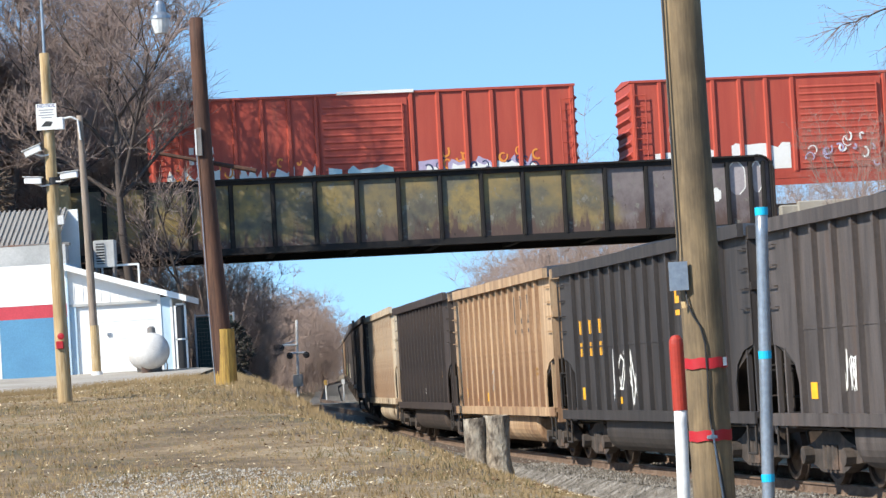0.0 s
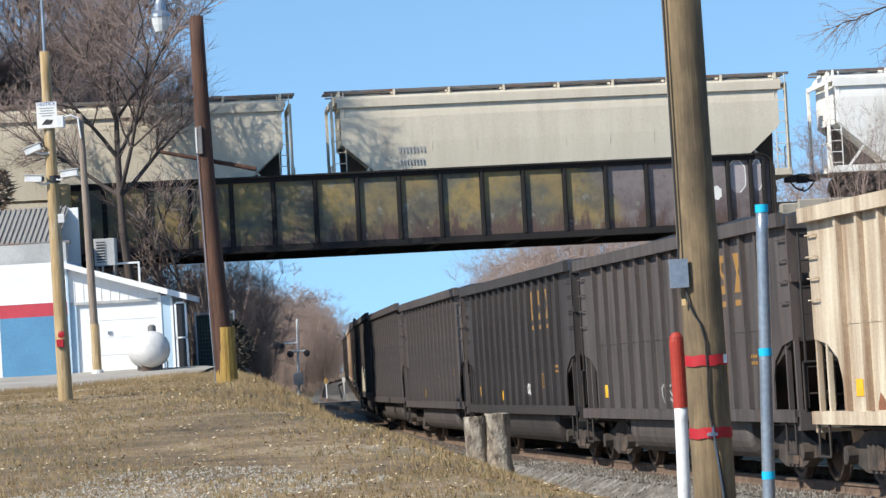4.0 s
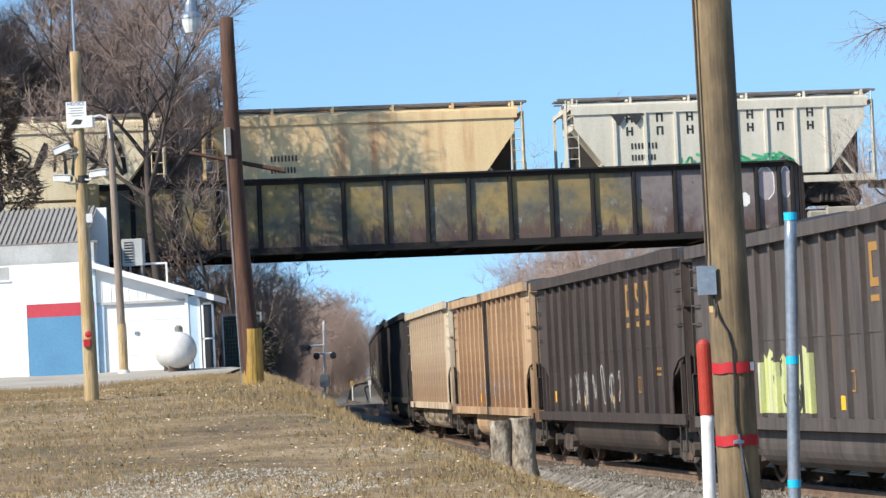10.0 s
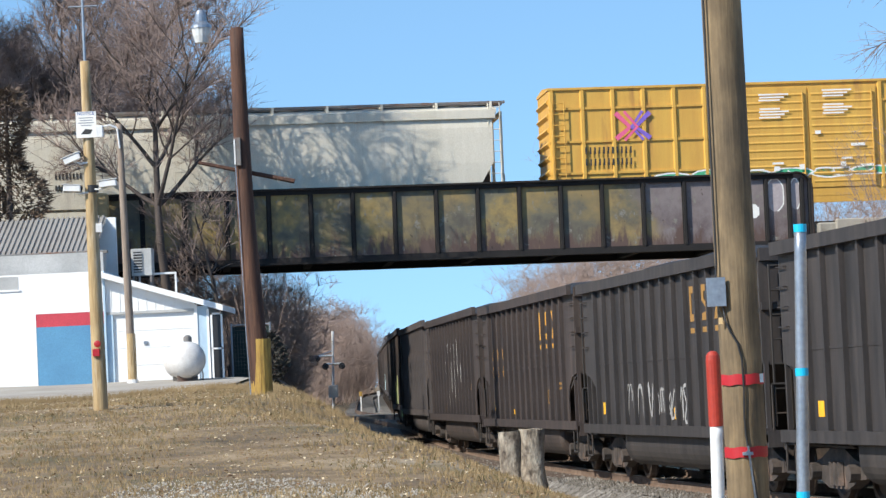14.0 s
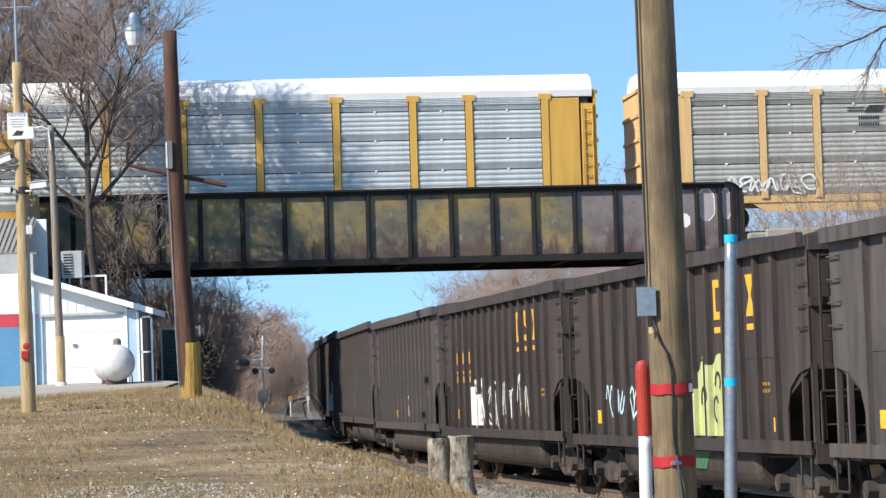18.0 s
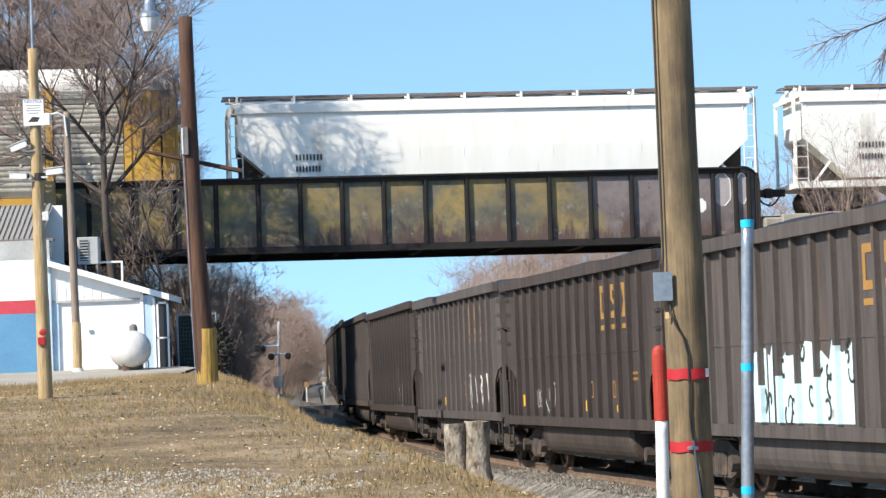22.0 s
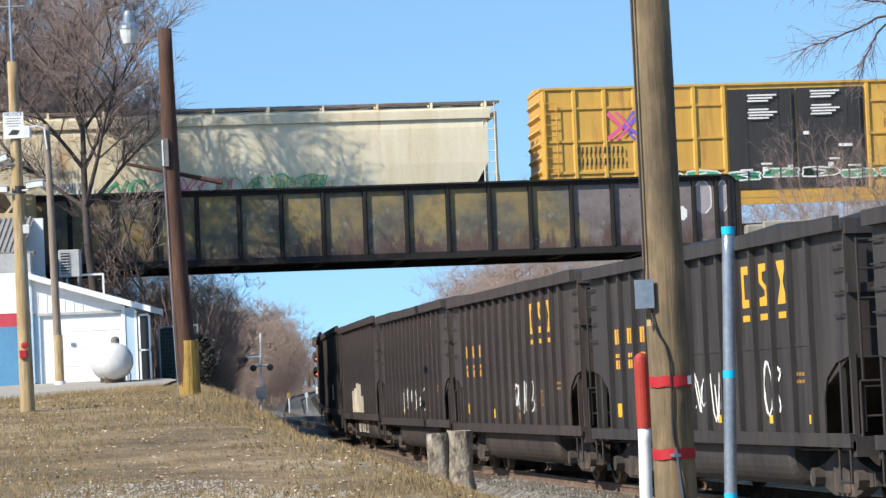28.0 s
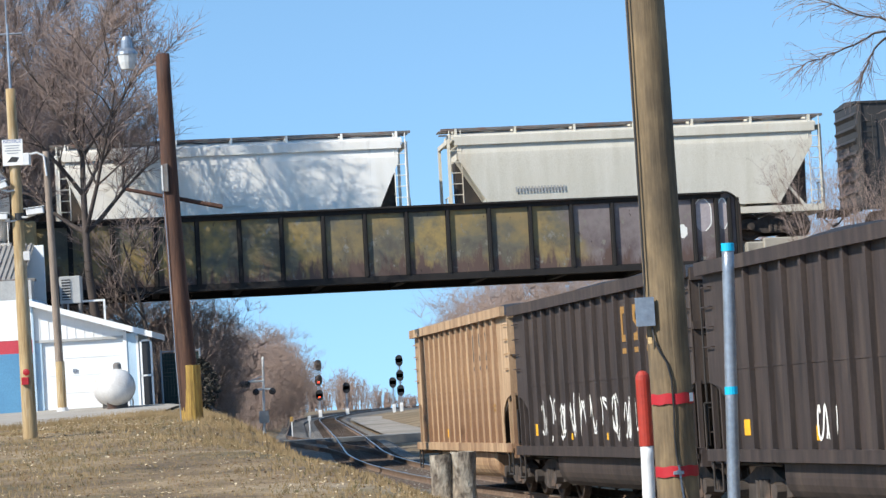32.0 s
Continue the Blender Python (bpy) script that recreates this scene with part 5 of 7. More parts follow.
def build_left_pole():
    r = rel_to((-8.52, 58.0, 1.7))
    ob = left_pole
    y = 57.86
    x = -8.57
    sign = part("sign", cuboid(r(x - 0.21, y - 0.01, 7.46), r(x + 0.21, y, 8.0), 0.0), white_mark, ob, "white notice sign with a dark camera picture")
    words("NOTICE", 0.1, Matrix.Translation(r(x, y - 0.014, 7.955)) @ pose(0, 0, 0, 90, 0, 0), plain("sign_blue", (0.04, 0.09, 0.3)), sign)
    g = Shape()
    for k, w in enumerate((0.3, 0.26, 0.32, 0.22)):
        g.add(*(lambda s: (s.v, s.f))(cuboid(r(x - w / 2, y - 0.013, 7.86 - k * 0.052), r(x + w / 2, y - 0.011, 7.878 - k * 0.052))))
    part("small_print", g, plain("sign_grey", (0.25, 0.27, 0.32)), sign)
    part("camera_picture", Shape().prism([r(x - 0.12, y, 7.53)[::2], r(x + 0.08, y, 7.53)[::2], r(x + 0.13, y, 7.62)[::2], r(x - 0.02, y, 7.64)[::2]], r(x, y - 0.013, 0)[1], r(x, y - 0.011, 0)[1]), black_mark, sign)
    for dx, dz, tilt, tx in ((-0.3, 7.05, 20, 1), (-0.32, 6.43, -4, 1), (0.42, 6.5, -5, -1)):
        c = part("security_camera", Shape().box(-0.2, 0.16, -0.07, 0.07, -0.065, 0.065, 0.015).box(-0.24, 0.18, -0.085, 0.085, 0.066, 0.08), white_plastic, ob, "white box security camera", at=Matrix.Translation(r(x + dx, 57.85, dz)) @ pose(0, 0, 0, 0, tilt * -tx, 0))
        part("lens", Shape().lathe([(0.045, 0.16 * tx - 0.0), (0.045, 0.19 * tx)], 10, "x"), dark_plastic, c)
        part("bracket", Shape().path([r(x + dx, 57.9, dz - 0.06), r(x + dx * 0.5, 57.9, dz - 0.12), r(x, 57.9, dz - 0.1)], 0.02), white_plastic, ob)
    part("strap", Shape().lathe([(0.135, 4.63), (0.135, 4.78)], 16), dark_plastic, ob)
    alarm = part("alarm_box", cuboid(r(x - 0.05, 57.8, 2.95), r(x + 0.1, 57.88, 3.1), 0.01), red_tape, ob, "small red alarm box with a ring")
    part("ring", Shape().lathe([(0.035, 57.80 - 58.0), (0.07, 57.79 - 58.0), (0.07, 57.77 - 58.0), (0.035, 57.76 - 58.0)], 14, "y", (r(x + 0.06, 0, 0)[0], 0, r(0, 0, 3.2)[2])), red_tape, ob, "red ring")
    part("meter_box", cuboid(r(x + 0.1, 57.9, 5.5), r(x + 0.24, 58.0, 5.68), 0.01), white_plastic, ob)
    ant = part("aerial", Shape().tube(r(x, 58, 9.0), r(x + 0.0, 58, 10.4), 0.032, 0.026, 6), galv, ob, "thin grey aerial")
    part("whip", Shape().tube(r(x - 0.01, 58, 9.6), r(x - 0.01, 58, 11.6), 0.02, 0.014, 5).tube(r(x - 0.3, 58, 10.2), r(x + 0.3, 58, 10.2), 0.022, n=5), galv, ant)


build_left_pole()


def build_brown_pole():
    r = rel_to((-5.87, 66.0, 1.7))
    ob = brown_pole
    part("painted_foot", Shape().lathe([(0.258, 0.0), (0.245, 1.62)], 16, "z", (-0.03, 0, 0)), yellow_wood, ob, "flaking yellow painted foot")
    arm = part("lamp_arm", Shape().path([r(-6.2, 65.95, 10.45), r(-6.35, 65.9, 10.85), r(-6.55, 65.85, 11.0), r(-6.75, 65.82, 10.98), r(-6.92, 65.8, 10.9)], 0.025), galv, ob, "curved grey lamp arm")
    part("lamp_head", Shape().lathe([(0.02, 9.4), (0.09, 9.38), (0.13, 9.3), (0.14, 9.12), (0.24, 9.03), (0.25, 8.96)], 14, "z", (-1.08, -0.2, 0)), galv, arm, "grey lamp head")
    part("refractor", Shape().lathe([(0.23, 8.96), (0.2, 8.78), (0.15, 8.62)], 14, "z", (-1.08, -0.2, 0)), glass_grey, arm, "translucent lamp refractor")
    part("switch_box", cuboid(r(-6.26, 65.75, 7.4), r(-6.14, 65.9, 8.05), 0.01), steel_grey, ob, "grey switch box")
    part("switch_plate", cuboid(r(-6.3, 65.74, 7.42), r(-6.262, 65.88, 8.02)), white_plastic, ob)
    part("conduit", Shape().path([r(-6.28, 65.8, 7.4), r(-6.24, 65.8, 6.0), r(-6.2, 65.8, 3.5), r(-6.15, 65.8, 1.95)], 0.012), galv, ob)
    part("brace", Shape().tube(r(-7.2, 66.3, 7.55), r(-4.95, 66.3, 7.0), 0.045, 0.06, 7), pole_tar, ob, "dark slanting timber brace")


build_brown_pole()
r = rel_to((-11.35, 84.0, 2.3))
part("lamp_arm", Shape().path([r(-11.45, 83.9, 9.6), r(-11.5, 83.85, 10.2), r(-11.7, 83.8, 10.3), r(-11.95, 83.8, 10.25)], 0.03), white_plastic, thin_pole, "white curved lamp arm")
part("flood_lamp", cuboid(r(-12.2, 83.7, 9.95), r(-11.9, 83.95, 10.3), 0.03), white_plastic, thin_pole, "white flood lamp")
part("foot_wrap", Shape().lathe([(0.17, 0.12), (0.2, 0.2), (0.16, 0.38)], 12), white_plastic, thin_pole, "pale wrapped foot")
part("lower_shaft", Shape().lathe([(0.139, 0.3), (0.136, 1.75)], 12, "z", (-0.01, 0, 0)), pole_pale, thin_pole)

# ---- garage and yard ----
def build_garage():
    g = thing("garage", "white garage with a lean-to roof, roll-up door and blue panel", "garage")
    y0, y1 = 86.0, 86.15
    # lean-to front, with the door opening left free
    part("front_wall", Shape().prism([(-12.36, 4.76), (-9.66, 4.76), (-9.66, 4.95), (-12.36, 5.88)], y0, y1), wall_white, g)
    bt = Shape().box(-0.012, 0.012, y0 - 0.015, y0, 0, 1).mesh("batten", wall_white)
    for k in range(10):
        x = -12.2 + k * 0.27
        top = 5.88 - (x + 12.36) * 0.344
        part("batten", bt, None, g, at=Matrix.Translation((x, 0, 4.78)) @ Matrix.Diagonal((1, 1, top - 4.8, 1)))
    part("corner_wall", Shape().box(-9.66, -9.25, y0, y1, 2.4, 4.84), wall_pale, g, "pale blue boarded corner")
    part("corner_trim", Shape().box(-9.68, -9.57, y0 - 0.03, y0, 2.4, 4.9).box(-9.29, -9.22, y0 - 0.03, y1, 2.4, 4.75), wall_white, g)
    part("jamb", Shape().box(-12.36, -12.16, y0 - 0.01, y1, 2.4, 4.76), wall_pale, g)
    part("lintel", Shape().box(-12.36, -9.66, y0 - 0.03, y0 + 0.02, 4.7, 4.78), grey_shade, g)
    door = part("roll_up_door", Shape().box(-12.16, -9.66, y0 + 0.06, y0 + 0.11, 2.4, 4.74), wall_white, g, "plain white roll-up door")
    for k in range(1, 4):
        part("panel_joint", Shape().box(-12.16, -9.66, y0 + 0.05, y0 + 0.06, 2.6 + k * 0.53, 2.615 + k * 0.53), wall_white, door)
    part("door_handle", Shape().box(-11.25, -11.13, y0 + 0.02, y0 + 0.06, 3.75, 3.85), galv, door)
    part("lean_to_roof", Shape().prism([(-12.7, 5.92), (-8.75, 4.66), (-8.75, 4.84), (-12.7, 6.1)], y0 - 0.35, 89.5), wall_white, g, "white sloping roof with a deep fascia")
    part("side_wall", Shape().box(-9.36, -9.24, y1, 89.4, 2.4, 4.8), wall_pale, g)
    part("main_wall", Shape().box(-26, -14.5, y0 - 0.12, y1 - 0.12, 2.3, 6.05).box(-14.5, -12.42, y0 - 0.12, y1 - 0.12, 4.82, 6.05), wall_white, g)
    part("blue_panel", Shape().box(-14.5, -12.42, y0 - 0.11, y1 - 0.12, 2.3, 4.42), wall_blue, g, "blue painted lower wall")
    part("red_stripe", Shape().box(-14.5, -12.42, y0 - 0.112, y1 - 0.12, 4.42, 4.82), wall_red, g, "red painted stripe")
    part("side_return", Shape().box(-12.42, -12.36, y0 - 0.12, 89.2, 2.3, 6.05), wall_pale, g)
    # grey colour of this band stands for the shaded soffit
    part("eave_band", Shape().box(-26, -12.42, y0 + 0.25, 86.9, 6.05, 6.66), grey_shade, g)
    part("gutter", Shape().box(-26, -12.3, 86.4, 86.6, 6.62, 6.72, 0.02), steel_grey, g)
    part("main_roof", Shape().prism([(86.5, 6.64), (89.3, 7.86), (89.3, 7.94), (86.5, 6.72)], -26, -12.7, "x"), roof_metal, g, "grey corrugated metal roof")
    rg = Shape().prism([(86.5, 6.72), (89.3, 7.94), (89.3, 7.99), (86.5, 6.77)], -0.035, 0.035, "x").mesh("roof_ridge", roof_metal)
    for k in range(60):
        part("roof_ridge", rg, None, g, at=(-12.8 - k * 0.16, 0, 0))
    part("rear_wall", Shape().box(-26, -12.4, 89.2, 89.35, 2.0, 7.9).box(-26, -25.8, 86.1, 89.2, 2.0, 6.7), wall_white, g)
    win = part("window", Shape().box(-17.1, -15.0, y0 - 0.13, y0 - 0.1, 5.6, 6.0), grey_shade, g, "grey shuttered window")
    part("window_sill", Shape().box(-17.15, -14.95, y0 - 0.16, y0 - 0.1, 5.55, 5.6), wall_white, win)
    sd = part("screen_door", Shape().box(-9.17, -9.11, 85.9, 85.94, 2.58, 4.62).box(-8.86, -8.8, 85.9, 85.94, 2.58, 4.62).box(-9.17, -8.8, 85.9, 85.94, 4.56, 4.62).box(-9.17, -8.8, 85.9, 85.94, 2.56, 2.62).box(-9.17, -8.8, 85.9, 85.94, 3.5, 3.55), wall_white, g, "white-framed screen door standing open")
    part("mesh_panel", Shape().box(-9.12, -8.85, 85.915, 85.925, 2.6, 4.58), dark_plastic, sd)
    part("floor_slab", Shape().box(-26, -9.3, 86.1, 89.2, 2.3, 2.55), concrete, g)
    return g


build_garage()
ac = thing("air_conditioner", "pale grey air conditioner with a dark louvre on the roof", "air conditioner", at=(-11.55, 88.9, 5.68))
part("case", Shape().box(-0.33, 0.33, -0.3, 0.3, 0.3, 1.15, 0.02), grey_shade, ac)
part("grille", Shape().box(-0.25, 0.02, -0.315, -0.3, 0.4, 1.05), dark_plastic, ac)
for k in range(7):
    part("louvre", Shape().box(-0.26, 0.03, -0.34, -0.315, 0.43 + k * 0.09, 0.465 + k * 0.09), grey_shade, ac)
part("stand", Shape().box(-0.3, -0.24, -0.28, 0.28, -0.15, 0.3).box(0.24, 0.3, -0.28, 0.28, -0.25, 0.3), steel_grey, ac)
rack = thing("roof_frame", "white open metal frame on the garage roof", "frame", at=(-11.1, 88.9, 5.42))
part("frame_bar", Shape().box(-0.6, 0.6, -0.02, 0.02, 0.58, 0.64), white_plastic, rack)
for x in (-0.57, 0.57):
    part("frame_post", Shape().box(x - 0.03, x + 0.03, -0.02, 0.02, -0.35, 0.58), white_plastic, rack)
tank = thing("propane_tank", "white weathered propane tank on short legs", "propane tank", at=pose(-9.47, 82.0, 2.54, 0, 0, 12))
part("shell", Shape().lathe([(0.02, -0.62), (0.2, -0.6), (0.37, -0.5), (0.48, -0.32), (0.53, -0.1), (0.53, 2.0), (0.48, 2.2), (0.3, 2.4), (0.02, 2.5)], 28, "y", (0, 0, 0.62)), surface("propane_white", (0.6, 0.59, 0.57), (0.5, 0.48, 0.46), (0.4, 0.3, 0.22), 0.5, 0, 3.0, amount=0.15), tank, smooth=True)
part("valve_hood", Shape().lathe([(0.12, 1.1), (0.12, 1.28), (0.06, 1.34)], 12, "z", (0.05, 0.2, 0)), steel_grey, tank, "grey valve hood")
for y in (0.15, 1.6):
    part("leg", Shape().box(-0.3, 0.3, y - 0.06, y + 0.06, -0.05, 0.2), steel_grey, tank)
part("supply_pipe", Shape().path([(0.35, -0.2, 0.45), (0.42, -0.2, 0.2), (0.42, -0.1, -0.02)], 0.02), steel_grey, tank)
fence = thing("chain_fence", "rusty wire fence panel beside the garage", "fence", at=(-8.4, 87.5, 2.3))
for x in (-0.3, 0.3, 0.9):
    part("post", Shape().tube((x, 0, -0.3), (x, 0, 2.0), 0.03), galv, fence)
part("top_rail", Shape().tube((-0.3, 0, 1.95), (0.9, 0, 1.95), 0.02), galv, fence)
wires = Shape()
for k in range(14):
    wires.tube((-0.3 + k * 0.09, 0, 0.1), (-0.3 + k * 0.09, 0, 1.95), 0.004, n=3)
for k in range(16):
    wires.tube((-0.3, 0.005, 0.1 + k * 0.12), (0.9, 0.005, 0.1 + k * 0.12), 0.004, n=3)
tagged(part("wire_mesh", wires, steel_grey, fence), kind="stuff")
# added dark sheet: puts the shaded area behind the wires into colour
part("screen", Shape().box(-0.28, 0.88, 0.02, 0.03, 0.15, 1.9), plain("dark_green_fabric", (0.02, 0.035, 0.033), 0.9), fence, "dark green fabric screen")
heap = Shape()
rnd = random.Random(12)
for j in range(9):
    for i in range(9):
        x, y = -1.0 + 0.25 * i, -0.8 + 0.2 * j
        h = 1.15 * max(0, 1 - abs(y) ** 1.6) * min(1, max(0, (1.05 - x) / 1.5))
        heap.v.append((x, y, -0.3 + h + rnd.uniform(-0.05, 0.05)))
heap.f = [(9 * j + i, 9 * j + i + 1, 9 * j + i + 10, 9 * j + i + 9) for j in range(8) for i in range(8)]
tagged(part("cinder_heap", heap, coal_lump, at=(-6.5, 82.0, ground_z(-6.0, 82.0) + 0.05)), "black heap of cinders beside the fence", "heap")
bush = thing("evergreen_bush", "small dark evergreen bush behind the brown pole", "bush", at=(-6.8, 79.5, 2.25))
rnd = random.Random(8)
g = Shape()
for k in range(900):
    a, f = rnd.uniform(0, 2 * math.pi), rnd.random()
    rad = 0.5 * math.sin(math.pi * (0.15 + 0.8 * f)) * rnd.random() ** 0.4
    c = Vector((rad * math.cos(a), rad * math.sin(a), 1.5 * f))
    o = Vector((rnd.uniform(-1, 1), rnd.uniform(-1, 1), rnd.uniform(-0.3, 1))).normalized() * 0.16
    s = o.orthogonal().normalized() * 0.035
    g.add([c - s, c + s, c + o], [(0, 1, 2)])
part("foliage", g, surface("dark_needles", (0.03, 0.027, 0.018), None, None, 0.8, bump=0), bush)
part("stem", Shape().tube((0, 0, -0.2), (0, 0, 1.6), 0.05, 0.02), bark, bush)

# ---- crossing signal, markers and line signals ----
def build_crossing_signal():
    o = (-9.35, 145.0, 0.95)
    s = thing("crossing_signal", "grey crossing signal mast with paired black flashers", "crossing signal", at=o)
    part("mast", Shape().tube((0, 0, 0), (0.14, 0, 4.3), 0.06), white_plastic, s)
    part("base", Shape().lathe([(0.3, -0.4), (0.3, 0), (0.26, 0.12), (0.1, 0.16)], 10), galv, s)
    part("control_box", Shape().box(-0.2, 0.3, -0.3, -0.06, 0.9, 1.52, 0.02), grey_shade, s, "grey control box")
    for z, x0, x1 in ((3.05, -0.98, 0.1), (2.62, -0.3, 0.55)):
        part("arm", Shape().tube((x0, -0.05, z), (x1, -0.05, z), 0.05), white_plastic, s)
        for x in (x0, x0 + 0.25) if z > 3 else (x0, x1):
            fl = part("flasher", Shape().lathe([(0.17, 0), (0.17, 0.03)], 16, "y", (x, -0.12, z - 0.12)), dark_plastic, s, "black round flasher")
            part("hood", Shape().lathe([(0.08, -0.3), (0.1, -0.1), (0.1, 0)], 12, "y", (x, -0.12, z - 0.12)), dark_plastic, fl)
    part("brace", Shape().tube((-0.7, -0.05, 3.05), (0.1, 0, 3.3), 0.03), galv, s)


build_crossing_signal()
for x, y, h, r, m, lab in ((-10.87, 145.0, 4.99 - ground_z(-10.87, 145.0), 0.08, pole_grey, "thin grey wooden post"),):
    p = thing("post", lab + " in the scrub beside the line", "post", at=(x, y, ground_z(x, y) - 0.1))
    part("shaft", Shape().tube((0, 0, 0), (0, 0, h), r, r * 0.8), m, p)
for x, y in ((-9.6, 176.0), (-8.6, 178.0)):
    p = thing("marker_post", "short white marker post with a flat cap", "marker", "marker posts by the crossing", at=(x, y, ground_z(x, y) - 0.1))
    part("shaft", Shape().box(-0.04, 0.04, -0.04, 0.04, 0, 1.4), white_plastic, p)
    part("cap", Shape().box(-0.1, 0.1, -0.05, 0.05, 1.25, 1.55), yellow_wood if x < -9 else white_plastic, p)


def line_signal(x, y, top, heads, lit):
    h = top - ground_z(x, y) + 0.1
    s = thing("railway_signal", "tall railway signal with round black heads", "railway signal", "signals down the line", at=(x, y, ground_z(x, y) - 0.1))
    part("mast", Shape().tube((0, 0, 0), (0, 0, h), 0.09), galv, s)
    part("case", Shape().box(-0.2, 0.2, -0.2, 0.2, 0, 1.1, 0.03), white_plastic, s)
    part("ladder", ladder(0, 0.25, 0.2, h - 0.4, 0.4), galv, s)
    for k in range(heads):
        z = h - 0.7 - k * 1.75
        hd = part("signal_head", Shape().lathe([(0.42, 0), (0.42, 0.06)], 18, "y", (0, -0.2, z)).lathe([(0.42, 0), (0.42, 0.06)], 18, "y", (0, -0.2, z + 0.45)).box(-0.42, 0.42, -0.2, -0.14, z, z + 0.45), dark_plastic, s, "round black signal head")
        if k in lit:
            part("lamp", Shape().lathe([(0.1, -0.24), (0.1, -0.2)], 10, "y", (0, 0, z)), lamp_red, hd, "lit red lamp")


line_signal(-14.6, 330, 8.6, 3, (1, 2))
line_signal(-5.1, 330, 8.6, 3, ())
line_signal(-11.5, 332, 5.8, 1, ())
line_signal(-6.15, 340, 6.2, 1, ())

# ---- trees and woods ----
def limb(g, p, d, length, r0, r1, segs, rnd, wander, n, lift=0.0):
    pts = [p]
    for i in range(segs):
        d = (d + Vector((rnd.uniform(-1, 1), rnd.uniform(-1, 1), rnd.uniform(-1, 1) + lift)) * wander).normalized()
        q = p + d * (length / segs)
        a, b = r0 + (r1 - r0) * i / segs, r0 + (r1 - r0) * (i + 1) / segs
        g.tube(p, q, a, b, n, False)
        p = q
        pts.append((p, d, b))
    return pts[1:]


def sprig(g, p, d, length, r):
    """A thin three-sided twig that runs to a point."""
    a = d.orthogonal().normalized() * r
    b = d.cross(a).normalized() * r
    g.add([p + a, p - a * 0.5 + b * 0.87, p - a * 0.5 - b * 0.87, p + d * length], [(0, 1, 3), (1, 2, 3), (2, 0, 3)])


def bare_tree(height, seed, label, spread_=0.55, limbs=7, trunk=0.24, fine=1.0, low=0.28, cat="tree"):
    """A leafless tree: a trunk, limbs that fork, and a crown of fine twigs."""
    rnd = random.Random(seed)
    t = thing("bare_tree", label, cat, "bare winter trees")
    tr, tw, boughs = Shape(), Shape(), []
    stem = limb(tr, Vector((0, 0, -0.3)), Vector((rnd.uniform(-0.08, 0.08), rnd.uniform(-0.08, 0.08), 1)), height * 0.75, trunk, trunk * 0.25, 9, rnd, 0.1, 9, 0.3)
    tips = []
    for i in range(limbs):
        p, d, r = stem[min(8, int(9 * (low + (0.95 - low) * i / limbs)))]
        a = i * 2.4 + rnd.uniform(-0.5, 0.5)
        out = Vector((math.cos(a), math.sin(a), rnd.uniform(0.5, 1.3))).normalized()
        l = height * spread_ * rnd.uniform(0.6, 1.0) * (1.15 - 0.5 * i / limbs)
        li = Shape()
        boughs.append(li)
        first = limb(li, p, out, l, r * 0.75, r * 0.22, 6, rnd, 0.16, 6, 0.25)
        for q, e, s in first[1:]:
            for _ in range(2):
                o = (e + Vector((rnd.uniform(-1, 1), rnd.uniform(-1, 1), rnd.uniform(-0.3, 0.9))) * 0.9).normalized()
                sec = limb(li, q, o, l * rnd.uniform(0.25, 0.5), max(s * 0.6, 0.018), 0.012, 4, rnd, 0.2, 4, 0.15)
                tips += sec[1:]
    tips += stem[5:]
    for q, e, s in tips:
        for _ in range(int(3 * fine)):
            o = (e + Vector((rnd.uniform(-1, 1), rnd.uniform(-1, 1), rnd.uniform(-0.5, 0.9))) * 1.0).normalized()
            k = limb(tw, q, o, rnd.uniform(0.5, 1.3), 0.012, 0.006, 2, rnd, 0.3, 3, 0.1)
            for qq, ee, ss in k[:2]:
                for _ in range(2):
                    o2 = (ee + Vector((rnd.uniform(-1, 1), rnd.uniform(-1, 1), rnd.uniform(-0.6, 0.8))) * 1.1).normalized()
                    sprig(tw, qq, o2, rnd.uniform(0.3, 0.8), 0.009)
    part("trunk", tr, bark, t, smooth=True)
    for li in boughs:
        part("limb", li, bark, t, smooth=True)
    part("crown", tw, twig, t, "fine bare reddish-brown twigs")
    return t


LEAFLESS = "tall leafless tree with fine brown twigs"
tree_a = bare_tree(16, 3, LEAFLESS, 0.36, 11, 0.18, 4.7)
tree_b = bare_tree(14, 11, LEAFLESS, 0.34, 10, 0.15, 4.7)
tree_c = bare_tree(18, 23, LEAFLESS, 0.4, 11, 0.2, 4.7)


def stand(ob, x, y, turn=0.0, dz=0.0):
    ob.matrix_basis = pose(x, y, ground_z(x, y) - 0.1 + dz, 0, 0, turn)


